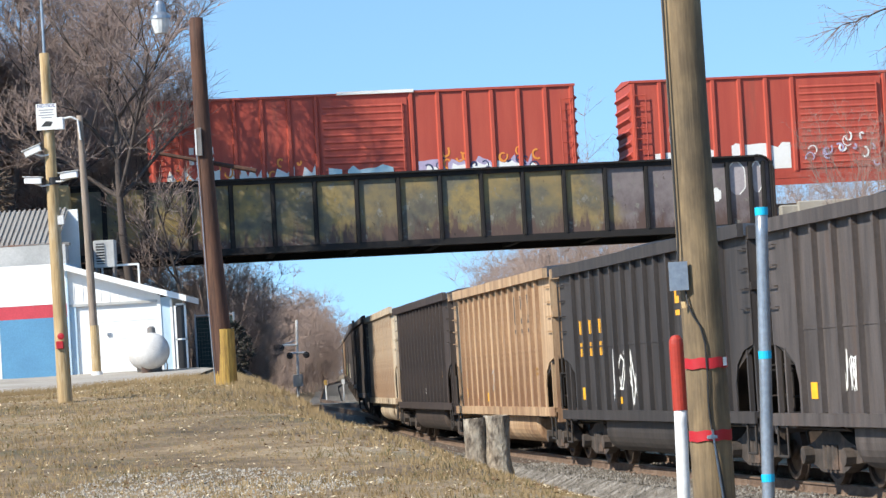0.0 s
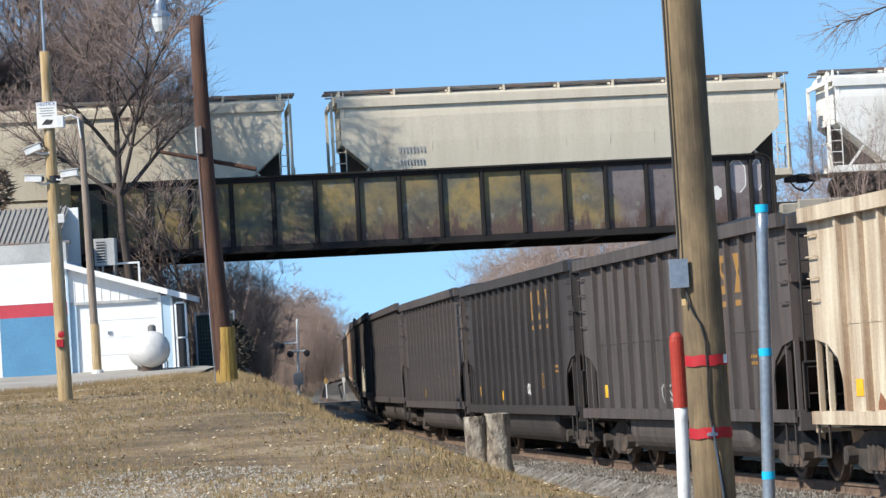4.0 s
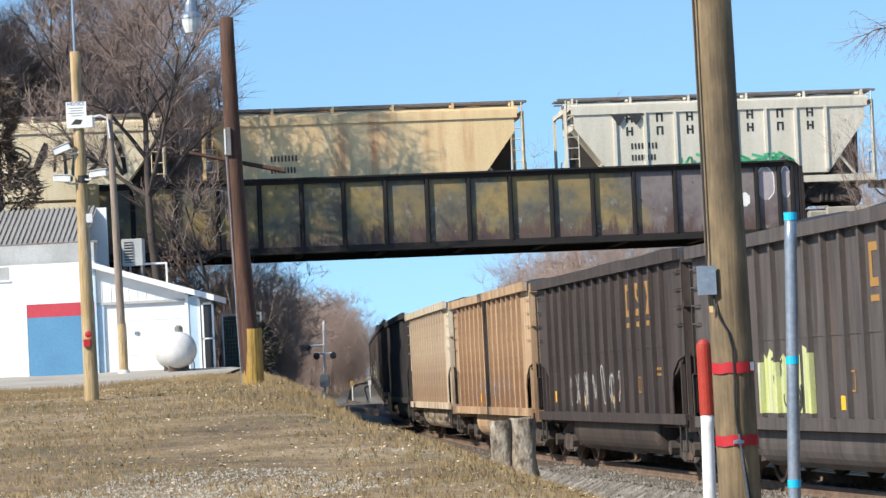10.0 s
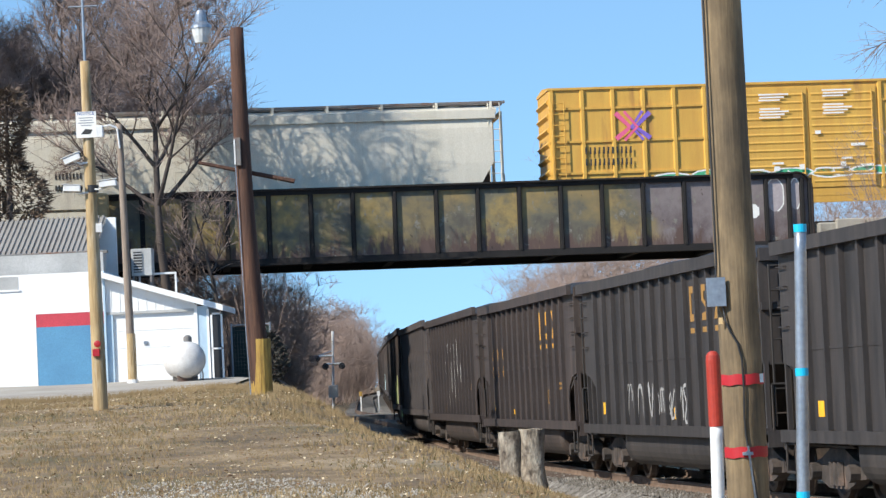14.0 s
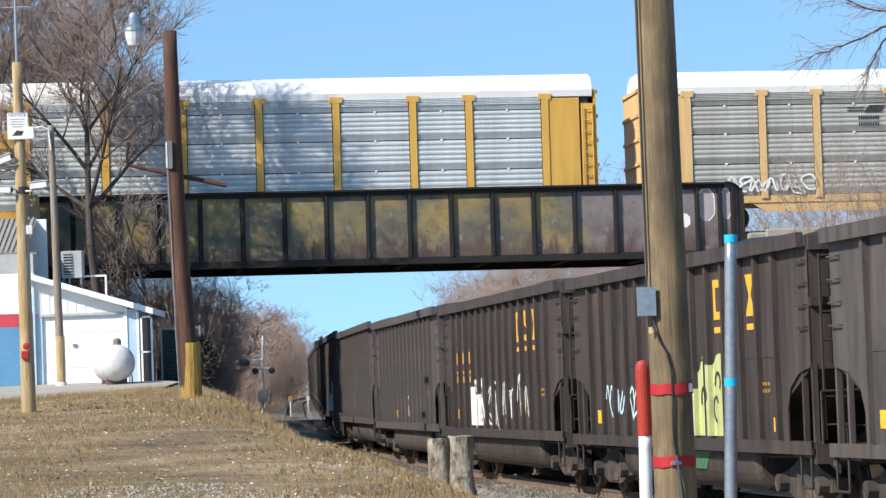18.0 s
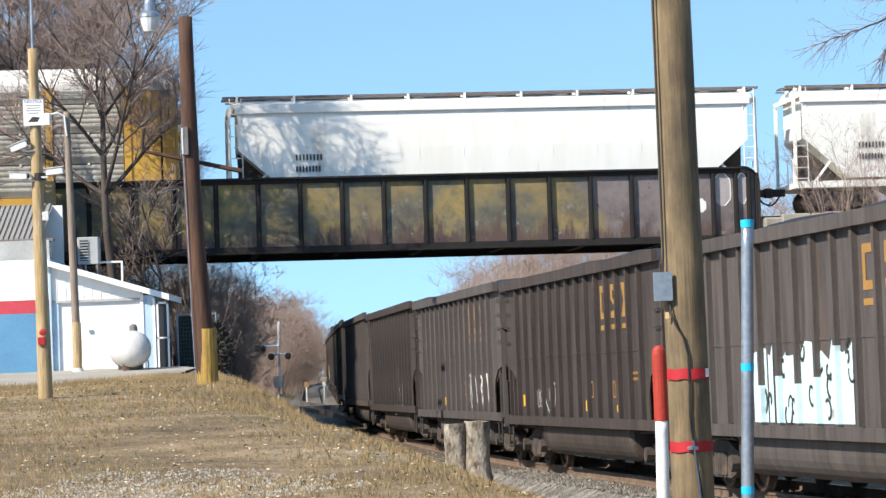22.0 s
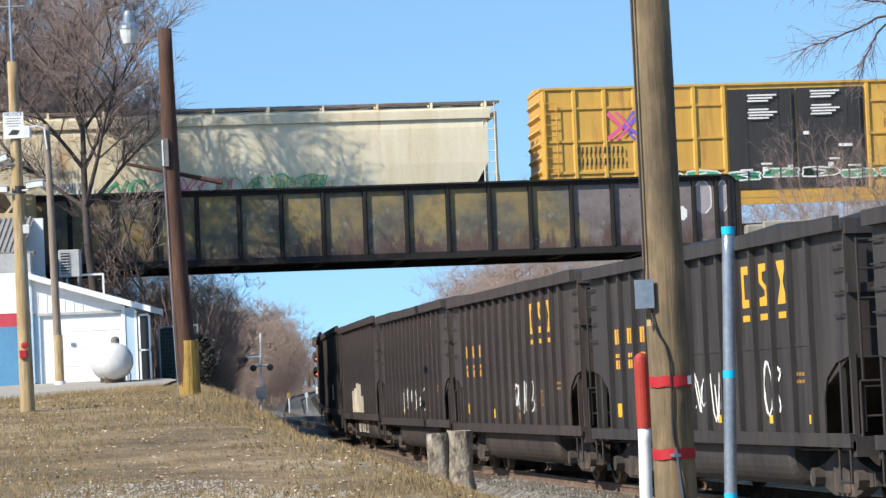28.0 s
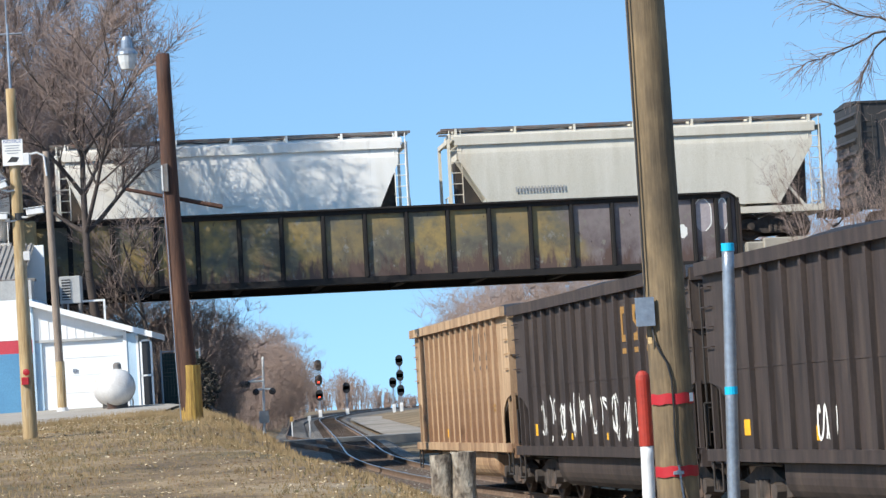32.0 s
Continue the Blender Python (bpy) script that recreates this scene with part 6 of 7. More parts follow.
front_tree = bare_tree(15, 57, "slender leafless tree before the bridge end", 0.36, 11, 0.2, 2.4, 0.45)
stand(front_tree, -10.75, 92.4, 40)
vine_tree = bare_tree(8, 58, "small vine-hung leafless tree by the abutment", 0.26, 5, 0.1, 0.5, 0.4)
stand(vine_tree, -9.3, 92.9, 120)
stand(tree_a, -16.5, 110, 40)
stand(tree_b, -13.0, 112.5, 200)
stand(tree_c, -17.5, 104, 80)
for src, x, y, turn in ((tree_a, -22.5, 108, 150), (tree_b, -14.5, 109, 20), (tree_c, -20, 118, 200), (tree_a, -26, 116, 280), (tree_b, -18.4, 121, 310), (tree_c, -24, 99, 15), (tree_b, -19.5, 111, 95),
                        (tree_a, -15.5, 116, 5), (tree_c, -21.5, 128, 60), (tree_b, -28, 125, 130), (tree_a, -19.5, 131, 255), (tree_c, -17.5, 135, 300), (tree_b, -23.0, 103.5, 45)):
    stand(copy_thing(src, Matrix()), x, y, turn)
# a tree beyond the picture's right edge whose boughs hang in
def edge_tree():
    x0, y0 = 12.9, 62.0
    z0 = ground_z(x0, y0) - 0.2
    t = thing("bare_tree", "leafless tree with drooping grey boughs beside the line", "tree", "bare winter trees", at=(x0 + 0.75, y0, z0 + 0.25))
    rnd = random.Random(44)
    part("trunk", Shape().path([(0, 0, 0), (0.1, 0, 3.5), (-0.1, 0, 6.5 - z0), (0.2, 0.3, 9 - z0), (0.5, 0.4, 12.5 - z0)], 0.17, 9), bark, t, smooth=True)
    arms = (((12.85, 7.0), (11.9, 7.9), (11.0, 8.55), (10.2, 9.37), (9.6, 9.95), (9.1, 10.5), (8.6, 11.3)), ((10.3, 9.3), (9.5, 9.7), (8.75, 9.9), (8.0, 10.3), (6.8, 10.45)),
            ((10.0, 9.5), (9.2, 9.38), (8.3, 9.0), (7.7, 8.8), (7.15, 8.7)), ((9.6, 9.42), (9.2, 9.05), (8.95, 8.6), (8.8, 8.3)), ((12.85, 6.4), (11.6, 7.7), (10.6, 8.55), (9.9, 8.3), (9.5, 7.7)),
            ((12.9, 7.8), (11.8, 9.6), (10.9, 11.0), (9.8, 12.2)), ((12.9, 8.5), (12.2, 10.5), (11.6, 12.5)), ((12.9, 7.5), (13.8, 9.2), (14.9, 10.4)), ((12.9, 8.0), (14.0, 8.8), (15.4, 9.0)))
    tw = Shape()
    for n, arm in enumerate(arms):
        g, fat = Shape(), 0.06 if n in (0, 4, 5, 6, 7, 8) else 0.032
        yy = rnd.uniform(-0.5, 0.3)
        pts = []
        for (xa, za), (xb, zb) in zip(arm, arm[1:]):
            for k in range(4):
                f = k / 4
                pts.append(Vector((xa + (xb - xa) * f - x0 + rnd.uniform(-0.03, 0.03), yy * len(pts) / 12 + rnd.uniform(-0.05, 0.05), za + (zb - za) * f - z0 + rnd.uniform(-0.03, 0.03))))
        for i, (p, q) in enumerate(zip(pts, pts[1:])):
            r0 = fat * (1 - 0.85 * i / len(pts))
            g.tube(p, q, r0, r0 * 0.95, 5, False)
            if i < 4:
                continue
            for _ in range(3):
                d = ((q - p).normalized() + Vector((rnd.uniform(-0.8, 0.5), rnd.uniform(-0.8, 0.8), rnd.uniform(-0.9, 0.6)))).normalized()
                sp = limb(tw, p, d, rnd.uniform(0.4, 1.1), 0.008, 0.004, 4, rnd, 0.2, 3, -0.15)
                for u, e, _r in sp:
                    if rnd.random() < 0.7:
                        limb(tw, u, (e + Vector((rnd.uniform(-1, 1), rnd.uniform(-1, 1), rnd.uniform(-0.9, 0.5)))).normalized(), rnd.uniform(0.15, 0.5), 0.005, 0.003, 2, rnd, 0.2, 3, -0.1)
        part("limb", g, bark, t)
    part("crown", tw, twig, t, "thin drooping bare twigs")


edge_tree()


def brush(name, label, spots, mat, rnd, h0, h1, stems, r, lean=0.3, foot=None, sprays=5, slim=0.2, thin=0.32, subs=3):
    """Thickets: each spot is a clump of stems that fork into fine twigs, rounded at the top."""
    g = Shape()
    def off(lo, hi): return Vector((rnd.uniform(-1, 1), rnd.uniform(-1, 1), rnd.uniform(lo, hi)))
    for x, y, s in spots:
        z = ground_z(x, y) - 0.2 if foot is None else foot
        top = rnd.uniform(h0, h1) * s
        for _ in range(stems):
            a, w = rnd.uniform(0, 2 * math.pi), rnd.random() ** 0.5
            p = Vector((x + 0.12 * top * w * math.cos(a), y + 0.12 * top * w * math.sin(a), z))
            d = Vector((math.cos(a) * w * lean, math.sin(a) * w * lean, 1)).normalized()
            pts = limb(g, p, d, top * (1 - 0.3 * w * w) * rnd.uniform(0.75, 1.0), r, r * 0.3, 6, rnd, 0.13, 3, 0.1)
            for k, (q, e, s2) in enumerate(pts):
                if k == 0 and rnd.random() < 0.5:
                    continue
                for _ in range(sprays):
                    o = (e * 0.6 + off(-0.3, 0.8)).normalized()
                    l = top * rnd.uniform(0.08, slim)
                    sprig(g, q, o, l, r * thin)
                    for _ in range(subs):
                        sprig(g, q + o * l * rnd.uniform(0.25, 0.85), (o * 0.7 + off(-0.6, 0.8)).normalized(), l * rnd.uniform(0.3, 0.7), r * thin * 0.7)
    return tagged(part(name, g, mat), label, "woods", kind="stuff")


rnd = random.Random(9)
# left of the line, beyond the bridge
spots = []
for k in range(330):
    y = 104 + 216 * rnd.random() ** 1.1
    edge = float(np.interp(y, (104, 120, 150, 220, 300), (-9.6, -10.4, -12.3, -13.4, -16.2)))
    back = rnd.random() ** 2.2
    spots.append((edge - back * 16, y, rnd.uniform(0.75, 0.95) + 0.25 * back + 0.14 * smooth01(170, 240, y)))
brush("woods", "brown leafless thicket along the far railway", spots, twig_grey, rnd, 7.0, 8.8, 6, 0.022, sprays=8, slim=0.15, thin=0.5, subs=3)
# right of the line
spots = []
for k in range(260):
    y = rnd.uniform(165, 300)
    spots.append((track_x(y) + 10.0 + 5.5 * smooth01(200, 300, y) + rnd.random() ** 1.3 * 30, y, rnd.uniform(0.8, 1.05) + 0.3 * smooth01(190, 290, y)))
brush("woods", "brown leafless wood beyond the coal train", spots, twig_grey, rnd, 9.0, 11.5, 6, 0.03, sprays=7, slim=0.14, thin=0.5, subs=3)
# behind the upper line
spots = [(rnd.uniform(4, 46), rnd.uniform(185, 260), 1.0) for k in range(120)]
brush("woods", "grey-brown leafless wood behind the upper line", spots, twig_grey, rnd, 17.0, 20.0, 4, 0.035, sprays=6, slim=0.12, thin=0.45, subs=4)
# closing the valley far off
spots = []
for k in range(170):
    x = rnd.uniform(-40, 45)
    spots.append((x, rnd.uniform(395, 460), rnd.uniform(0.75, 1.0) * (1 - 0.62 * smooth01(-15, -7, x))))
brush("woods", "hazy distant wood closing the valley", spots, twig_grey, rnd, 6.0, 7.5, 6, 0.08, sprays=6, subs=1)
# scrub on the banks by the bridge
spots = [(-14.0 + rnd.random() * 2.6, 89.6 + rnd.random() * 2.0, 1.0) for k in range(14)] + [(-11.4 + rnd.random() * 3.4, 90.0 + rnd.random() * 2.2, 0.55) for k in range(16)]
brush("scrub", "tangled brown vines and scrub before the abutment", spots, twig, rnd, 1.8, 3.9, 5, 0.016, 0.3, slim=0.25)
spots = [(-11.2 + rnd.random() * 3.2, 93.2 + rnd.random() * 9, 1.0) for k in range(34)]
brush("scrub", "dense brown scrub under the bridge", spots, twig, rnd, 2.0, 4.4, 7, 0.018, 0.4, slim=0.25)
spots = [(12.2 + rnd.random() * 7, 92.3 + rnd.random() * 4, 1.0) for k in range(26)]
brush("scrub", "reddish bare bushes on the bank beside the upper track", spots, twig, rnd, 2.5, 4.8, 8, 0.014, 0.5, foot=6.2)


def cedar(x, y, h, seed):
    """A browned evergreen: a stem hidden in sprays of drooping foliage."""
    rnd = random.Random(seed)
    t = thing("cedar_tree", "browned evergreen cedar among bare trees", "tree", "cedars", at=(x, y, ground_z(x, y) - 0.2))
    part("trunk", Shape().tube((0, 0, 0), (0, 0, h), 0.22, 0.03, 8), bark, t)
    g = Shape()
    for k in range(5200):
        f = rnd.random()
        z = 0.6 + (h - 0.6) * f
        rad = (0.35 + 1.75 * (1 - f) ** 0.7) * (0.75 + 0.35 * math.sin(f * 21 + seed)) * (0.55 + 0.45 * rnd.random() ** 0.5)
        a = rnd.uniform(0, 2 * math.pi)
        c = Vector((rad * math.cos(a), rad * math.sin(a), z))
        for _ in range(2):
            o = Vector((math.cos(a) + rnd.uniform(-0.9, 0.9), math.sin(a) + rnd.uniform(-0.9, 0.9), rnd.uniform(-0.6, 0.7))).normalized() * rnd.uniform(0.15, 0.4)
            s = o.orthogonal().normalized() * rnd.uniform(0.02, 0.04)
            g.add([c - s, c + s, c + o], [(0, 1, 2)])
    part("foliage", g, ivy_brown, t, "dull brown-green foliage")


for x, y, h, s in ((-16.1, 91.2, 10.0, 1), (-18.6, 91.0, 8.6, 2), (-21.0, 91.2, 10.5, 4)):
    cedar(x, y, h, s)

# ---- paint on the cars ----
faded_mark = plain("lettering_faded", (0.3, 0.16, 0.04))
cream_mark = surface("graffiti_cream", (0.6, 0.54, 0.43), (0.38, 0.33, 0.26), (0.25, 0.2, 0.16), 0.7, 0, 3.0, V, 0.3)
lime_mark = surface("graffiti_lime", (0.5, 0.52, 0.2), (0.3, 0.33, 0.16), (0.5, 0.5, 0.45), 0.7, 0, 3.0, V, 0.4)
sky_mark = plain("graffiti_pale_blue", (0.5, 0.66, 0.7))
blue_mark = plain("graffiti_blue", (0.08, 0.35, 0.6))
green_mark = plain("graffiti_green", (0.08, 0.4, 0.2))
pink_mark = plain("graffiti_pink", (0.7, 0.12, 0.25))
flame_mark = plain("graffiti_flame", (0.75, 0.28, 0.05))
lilac_mark = plain("graffiti_lilac", (0.42, 0.36, 0.5))
navy_mark = plain("shield_navy", (0.03, 0.04, 0.1))
maroon_mark = plain("shield_maroon", (0.14, 0.03, 0.05))
grey_mark = plain("paint_grey", (0.35, 0.34, 0.33))
rust_mark = surface("rust_patch", (0.2, 0.08, 0.04), (0.3, 0.14, 0.07), None, 0.8)
MARKS = {"white": white_mark, "cream": cream_mark, "lime": lime_mark, "sky": sky_mark, "blue": blue_mark, "green": green_mark, "pink": pink_mark, "flame": flame_mark, "black": black_mark, "grey": grey_mark, "yellow": yellow_mark}


def scrawl(car, x0, x1, z0, z1, mat, y, seed, w=0.06, n=None, tall=1.0):
    """Quick spray-can strokes."""
    rnd = random.Random(seed)
    g = Shape()
    n = n or max(2, int((x1 - x0) / 0.45))
    for i in range(n):
        cx = x0 + (x1 - x0) * (i + 0.5) / n
        cz, h, r = (z0 + z1) / 2 + rnd.uniform(-0.1, 0.1) * (z1 - z0), (z1 - z0) * rnd.uniform(0.32, 0.55) * tall, (x1 - x0) / n * rnd.uniform(0.3, 0.65)
        a0, f1, f2, ph = rnd.uniform(0, 6.3), rnd.choice((1, 1, 2)), rnd.choice((1, 2, 3)), rnd.uniform(0, 6.3)
        turns = rnd.uniform(3.5, 6.5)
        g.ribbon([(cx + r * math.cos(a0 + f1 * a) + 0.15 * r * math.sin(3 * a), cz + h * math.sin(ph + f2 * a)) for a in np.linspace(0, turns, 16)], w * rnd.uniform(0.7, 1.3), y - 0.001 * (i % 3))
    return part("graffiti", g, mat, car, "quick spray-can scrawl")


def over_ribs(car, x0, x1, z0, z1, mat, rnd):
    """The spray carried across the ribs of a hopper's side."""
    for x in RIBS:
        if x0 < x < x1 and z0 > 1:
            t = z0 + (z1 - z0) * rnd.uniform(0.35, 0.95)
            part("graffiti", Shape().box(x - 0.056, x + 0.056, -1.579, -1.5, z0, t), mat, car, "spray over a rib")


def bubble(car, x0, x1, z0, z1, fill, edge, y, seed, n=None):
    """Swollen letters without meaning: filled shapes with an outline."""
    rnd = random.Random(seed)
    n = n or max(2, int((x1 - x0) / 0.75))
    if car.name.startswith('coal'):
        over_ribs(car, x0, x1, z0, z1, fill, rnd)
    for i in range(n):
        cx, rx = x0 + (x1 - x0) * (i + 0.5) / n, (x1 - x0) / n * 0.56
        cz, rz = (z0 + z1) / 2 + rnd.uniform(-0.06, 0.06), (z1 - z0) / 2 * rnd.uniform(0.8, 1.0)
        k, ph = rnd.choice((3, 4, 5)), rnd.uniform(0, 6)
        pts = []
        for a in np.linspace(0, 2 * math.pi, 25):
            c, s = math.cos(a), math.sin(a)
            q = 1 / max(abs(c), abs(s)) ** 0.55 * (1 + 0.1 * math.sin(k * a + ph))
            pts.append((cx + rx * c * q * 0.85, cz + rz * s * q * 0.85))
        if car.name.startswith("coal"):
            spikes(car, cx - rx, cx + rx, z0, z1, fill, y - 0.0012 * (i % 2), seed * 7 + i, 0.4)
            curls(car, cx - rx, cx + rx, z0 + 0.1, z1 - 0.1, edge, y - 0.006, seed * 9 + i, 3)
            continue
        p = part("graffiti_letter", Shape().add([(px, y - 0.0012 * (i % 2), pz) for px, pz in pts[:-1]], [tuple(range(24))]), fill, car, "swollen filled graffiti letter")
        o = Shape().ribbon(pts, 0.055, y - 0.004 - 0.001 * (i % 2))
        part("graffiti_outline", o.ribbon([(cx + rx * rnd.uniform(-0.35, 0.35), cz + rz * t) for t in (-0.45, -0.1, 0.2, 0.5)], 0.06, y - 0.006), edge, p)


def spikes(car, x0, x1, z0, z1, mat, y, seed, wild=1.0):
    """A sprayed band whose upper edge runs in points."""
    rnd = random.Random(seed)
    pts, x = [(x0, z0)], x0
    while x < x1 - 0.1:
        h = (z1 - z0) * (1 - wild * rnd.uniform(0.1, 0.75))
        pts.append((x, z0 + max(h, 0.12)))
        x += rnd.uniform(0.1, 0.3)
        pts.append((min(x, x1), z0 + (z1 - z0) * rnd.uniform(0.75, 1.0)))
        x += rnd.uniform(0.08, 0.35)
    pts.append((x1, z0))
    g = Shape()
    for (xa, za), (xb, zb) in zip(pts[1:-1], pts[2:-1]):
        if xb > xa and rnd.random() < 0.92:
            g.add([(xa, y, z0), (xb, y, z0), (xb, y, zb), (xa, y, za)], [(0, 1, 2, 3)])
    return part("graffiti", g, mat, car, "sprayed band of pointed shapes")


def curls(car, x0, x1, z0, z1, mat, y, seed, n=9):
    """Small sprayed hooks and tongues."""
    rnd = random.Random(seed)
    g = Shape()
    for k in range(n):
        x, z, r, ph = rnd.uniform(x0, x1), rnd.uniform(z0, z1), rnd.uniform(0.09, 0.22), rnd.uniform(0, 6)
        g.ribbon([(x + r * (0.4 + 0.6 * f) * math.cos(ph + 4.2 * f), z + 1.2 * r * math.sin(ph + 4.2 * f) * (0.4 + 0.6 * f)) for f in np.linspace(0, 1, 9)], rnd.uniform(0.04, 0.075), y - 0.0006 * (k % 4))
    return part("graffiti", g, mat, car, "small sprayed tongues")


YC = -1.4975


def emblem(car, mat):
    for i, x in enumerate((2.56, 3.415, 4.27)):
        g = Shape()
        if i == 0:
            g.prism([(x - 0.2, 2.86), (x - 0.2, 3.46), (x + 0.2, 3.46), (x + 0.2, 3.34), (x - 0.08, 3.34), (x - 0.08, 2.98), (x + 0.2, 2.98), (x + 0.2, 2.86)], YC - 0.004, YC)
        elif i == 1:
            g.prism([(x - 0.2, 3.2), (x - 0.2, 3.46), (x + 0.2, 3.46), (x + 0.2, 3.36), (x - 0.05, 3.34), (x - 0.05, 3.22), (x + 0.2, 3.1), (x + 0.2, 2.86), (x - 0.2, 2.86), (x - 0.2, 2.98), (x + 0.06, 3.0), (x + 0.06, 3.08)], YC - 0.004, YC)
        else:
            g.prism([(x - 0.22, 2.86), (x - 0.04, 3.16), (x - 0.22, 3.46), (x + 0.22, 3.46), (x + 0.05, 3.16), (x + 0.22, 2.86)], YC - 0.004, YC)
        p = part("emblem", g, mat, car, "painted block shape")
        part("underline", Shape().box(x - 0.2, x + 0.2, YC - 0.004, YC, 2.66, 2.75), mat, p)


def stencils(car, k, mat):
    rnd = random.Random(100 + k)
    if k in (1, 3, 13, 14, 17, 18, 21, 31, 32, 37):
        g = Shape()
        for z in (2.52, 2.1):
            for x in (-5.12, -4.27, -3.415):
                bars(g, x - 0.17, z, 2, 0.12, 0.26, YC, 0.5)
        part("lettering", g, mat, car)
    q = Shape().box(-5.3, -5.02, YC - 0.004, YC, 1.28, 1.51)
    part("reflector", q, yellow_mark, car, "yellow reflective square")
    for x in (-2.2, 0.8, 3.4, 5.2):
        if rnd.random() < 0.75:
            part("reflector", Shape().box(x, x + 0.24, YC - 0.004, YC, 1.2, 1.2 + rnd.choice((0.12, 0.2))), yellow_mark, car, "yellow reflective square")
    w = Shape()
    for x in (3.15, 1.3):
        if rnd.random() < 0.7:
            for a, b, c, d in ((0, 0.2, 0, 0.03), (0, 0.2, 0.27, 0.3), (0, 0.03, 0, 0.3), (0.17, 0.2, 0, 0.3)):
                w.box(x + a, x + b, YC - 0.004, YC, 1.45 + c, 1.45 + d)
    bars(w, 4.7, 1.75, 3, 0.1, 0.05, YC)
    bars(w, 4.7, 1.85, 3, 0.1, 0.05, YC)
    part("stencil", w, faded_mark, car)


for k, car in COAL.items():
    kind = KINDS[k]
    pale = kind in ("cream", "orange")
    look_ = black_mark if pale else rib_mark if k in (1, 17, 18, 20, 21, 28, 31, 32, 33) else faded_mark
    emblem(car, look_)
    stencils(car, k, black_mark if pale else rib_mark if k in (1, 3, 17, 18, 21, 31, 32) else faded_mark)
scr = [(0, -3.9, -3.3, 1.3, 2.0, "white"), (1, -2.6, -0.6, 1.3, 2.2, "white"), (3, 0.5, 1.0, 1.2, 1.5, "white"), (5, -1, 0, 1.2, 1.5, "grey"), (10, -4.6, 5.0, 1.2, 1.75, "white"), (12, -3.5, 1.5, 1.2, 1.9, "grey"),
       (18, -2.6, 2.8, 1.2, 3.0, "white"), (20, -4.6, -1.8, 1.3, 2.0, "sky"), (21, -3.2, 3.4, 1.2, 2.1, "white"), (22, 0.3, 0.9, 1.3, 1.8, "white"), (23, -1.2, 0.6, 1.1, 2.5, "white"), (25, -4.2, -2.0, 1.2, 1.7, "grey"),
       (26, 1.6, 5.0, 1.2, 2.0, "white"), (27, 0.8, 3.6, 0.85, 2.2, "white"), (29, -2.0, 1.5, 1.2, 2.6, "grey"), (30, -2.2, 0.5, 1.2, 1.8, "white"), (31, -1.6, 1.4, 1.3, 2.0, "white"), (31, 3.2, 4.0, 1.3, 2.1, "white"),
       (32, 0.4, 3.0, 1.3, 2.0, "white"), (33, -2.0, 3.0, 1.3, 1.9, "white"), (35, -2.0, -1.2, 1.2, 1.7, "white"), (36, -5.0, 3.5, 1.2, 2.0, "white"), (16, -3.0, 2.0, 1.2, 1.8, "grey"),
       (19, -1.0, 0.4, 1.2, 1.6, "white"), (2, -1.6, -0.4, 1.3, 1.9, "grey"), (13, -5, 4, 1.2, 1.8, "grey"), (14, -4.6, 4.2, 1.3, 2.2, "grey"), (14, -5.0, 5.0, 0.5, 0.95, "black"), (6, 1.0, 1.6, 1.3, 1.6, "white"), (28, 3.0, 3.8, 1.2, 1.9, "white")]
for i, (k, x0, x1, z0, z1, c) in enumerate(scr):
    scrawl(COAL[k], x0, x1, z0, z1, MARKS[c], YC - 0.006 if z1 > 1 else -1.405, 300 + i, 0.05)
for i, (k, x0, x1, z0, z1, c, e) in enumerate(((9, -3.2, 1.2, 1.12, 2.15, "cream", "white"), (11, -3.0, -0.4, 1.15, 2.2, "lime", "black"), (20, -0.6, 2.6, 1.12, 2.4, "lime", "black"), (24, -2.6, 1.9, 1.12, 2.3, "sky", "black"),
                                               (34, -2.8, 1.5, 1.12, 2.2, "cream", "black"), (35, 1.05, 1.4, 1.4, 2.6, "white", "white"), (21, -3.0, -2.0, 1.15, 2.2, "white", "black"))):
    bubble(COAL[k], x0, x1, z0, z1, MARKS[c], MARKS[e], YC - 0.004, 500 + i)
part("green_skirt", Shape().prism([(-1.0, 0.93), (-0.8, 0.6), (1.3, 0.6), (1.6, 0.93)], -1.41, -1.402), plain("dull_green_spray", (0.05, 0.13, 0.06)), COAL[20], "green sprayed lower skirt")
bubble(COAL[34], -2.0, 1.6, 0.5, 0.95, cream_mark, black_mark, -1.405, 540)
for k in (13, 4, 14, 37, 2):
    rnd = random.Random(k)
    for j in range(10):
        x = RIBS[j + 1] + 0.3 + rnd.uniform(-0.05, 0.3)
        h = rnd.uniform(0.15, 0.9)
        part("rust_patch", Shape().prism([(x - 0.12, 1.1), (x + 0.18, 1.1), (x + 0.14, 1.1 + h * 0.6), (x, 1.1 + h), (x - 0.1, 1.1 + h * 0.4)], YC - 0.003, YC), rust_mark, COAL[k], "rust stain creeping up the side")

# ---- paint on the cars of the upper train ----
def ends(i):
    a, b = UPPER[i]
    return (b - a - 0.5) * SC / 2


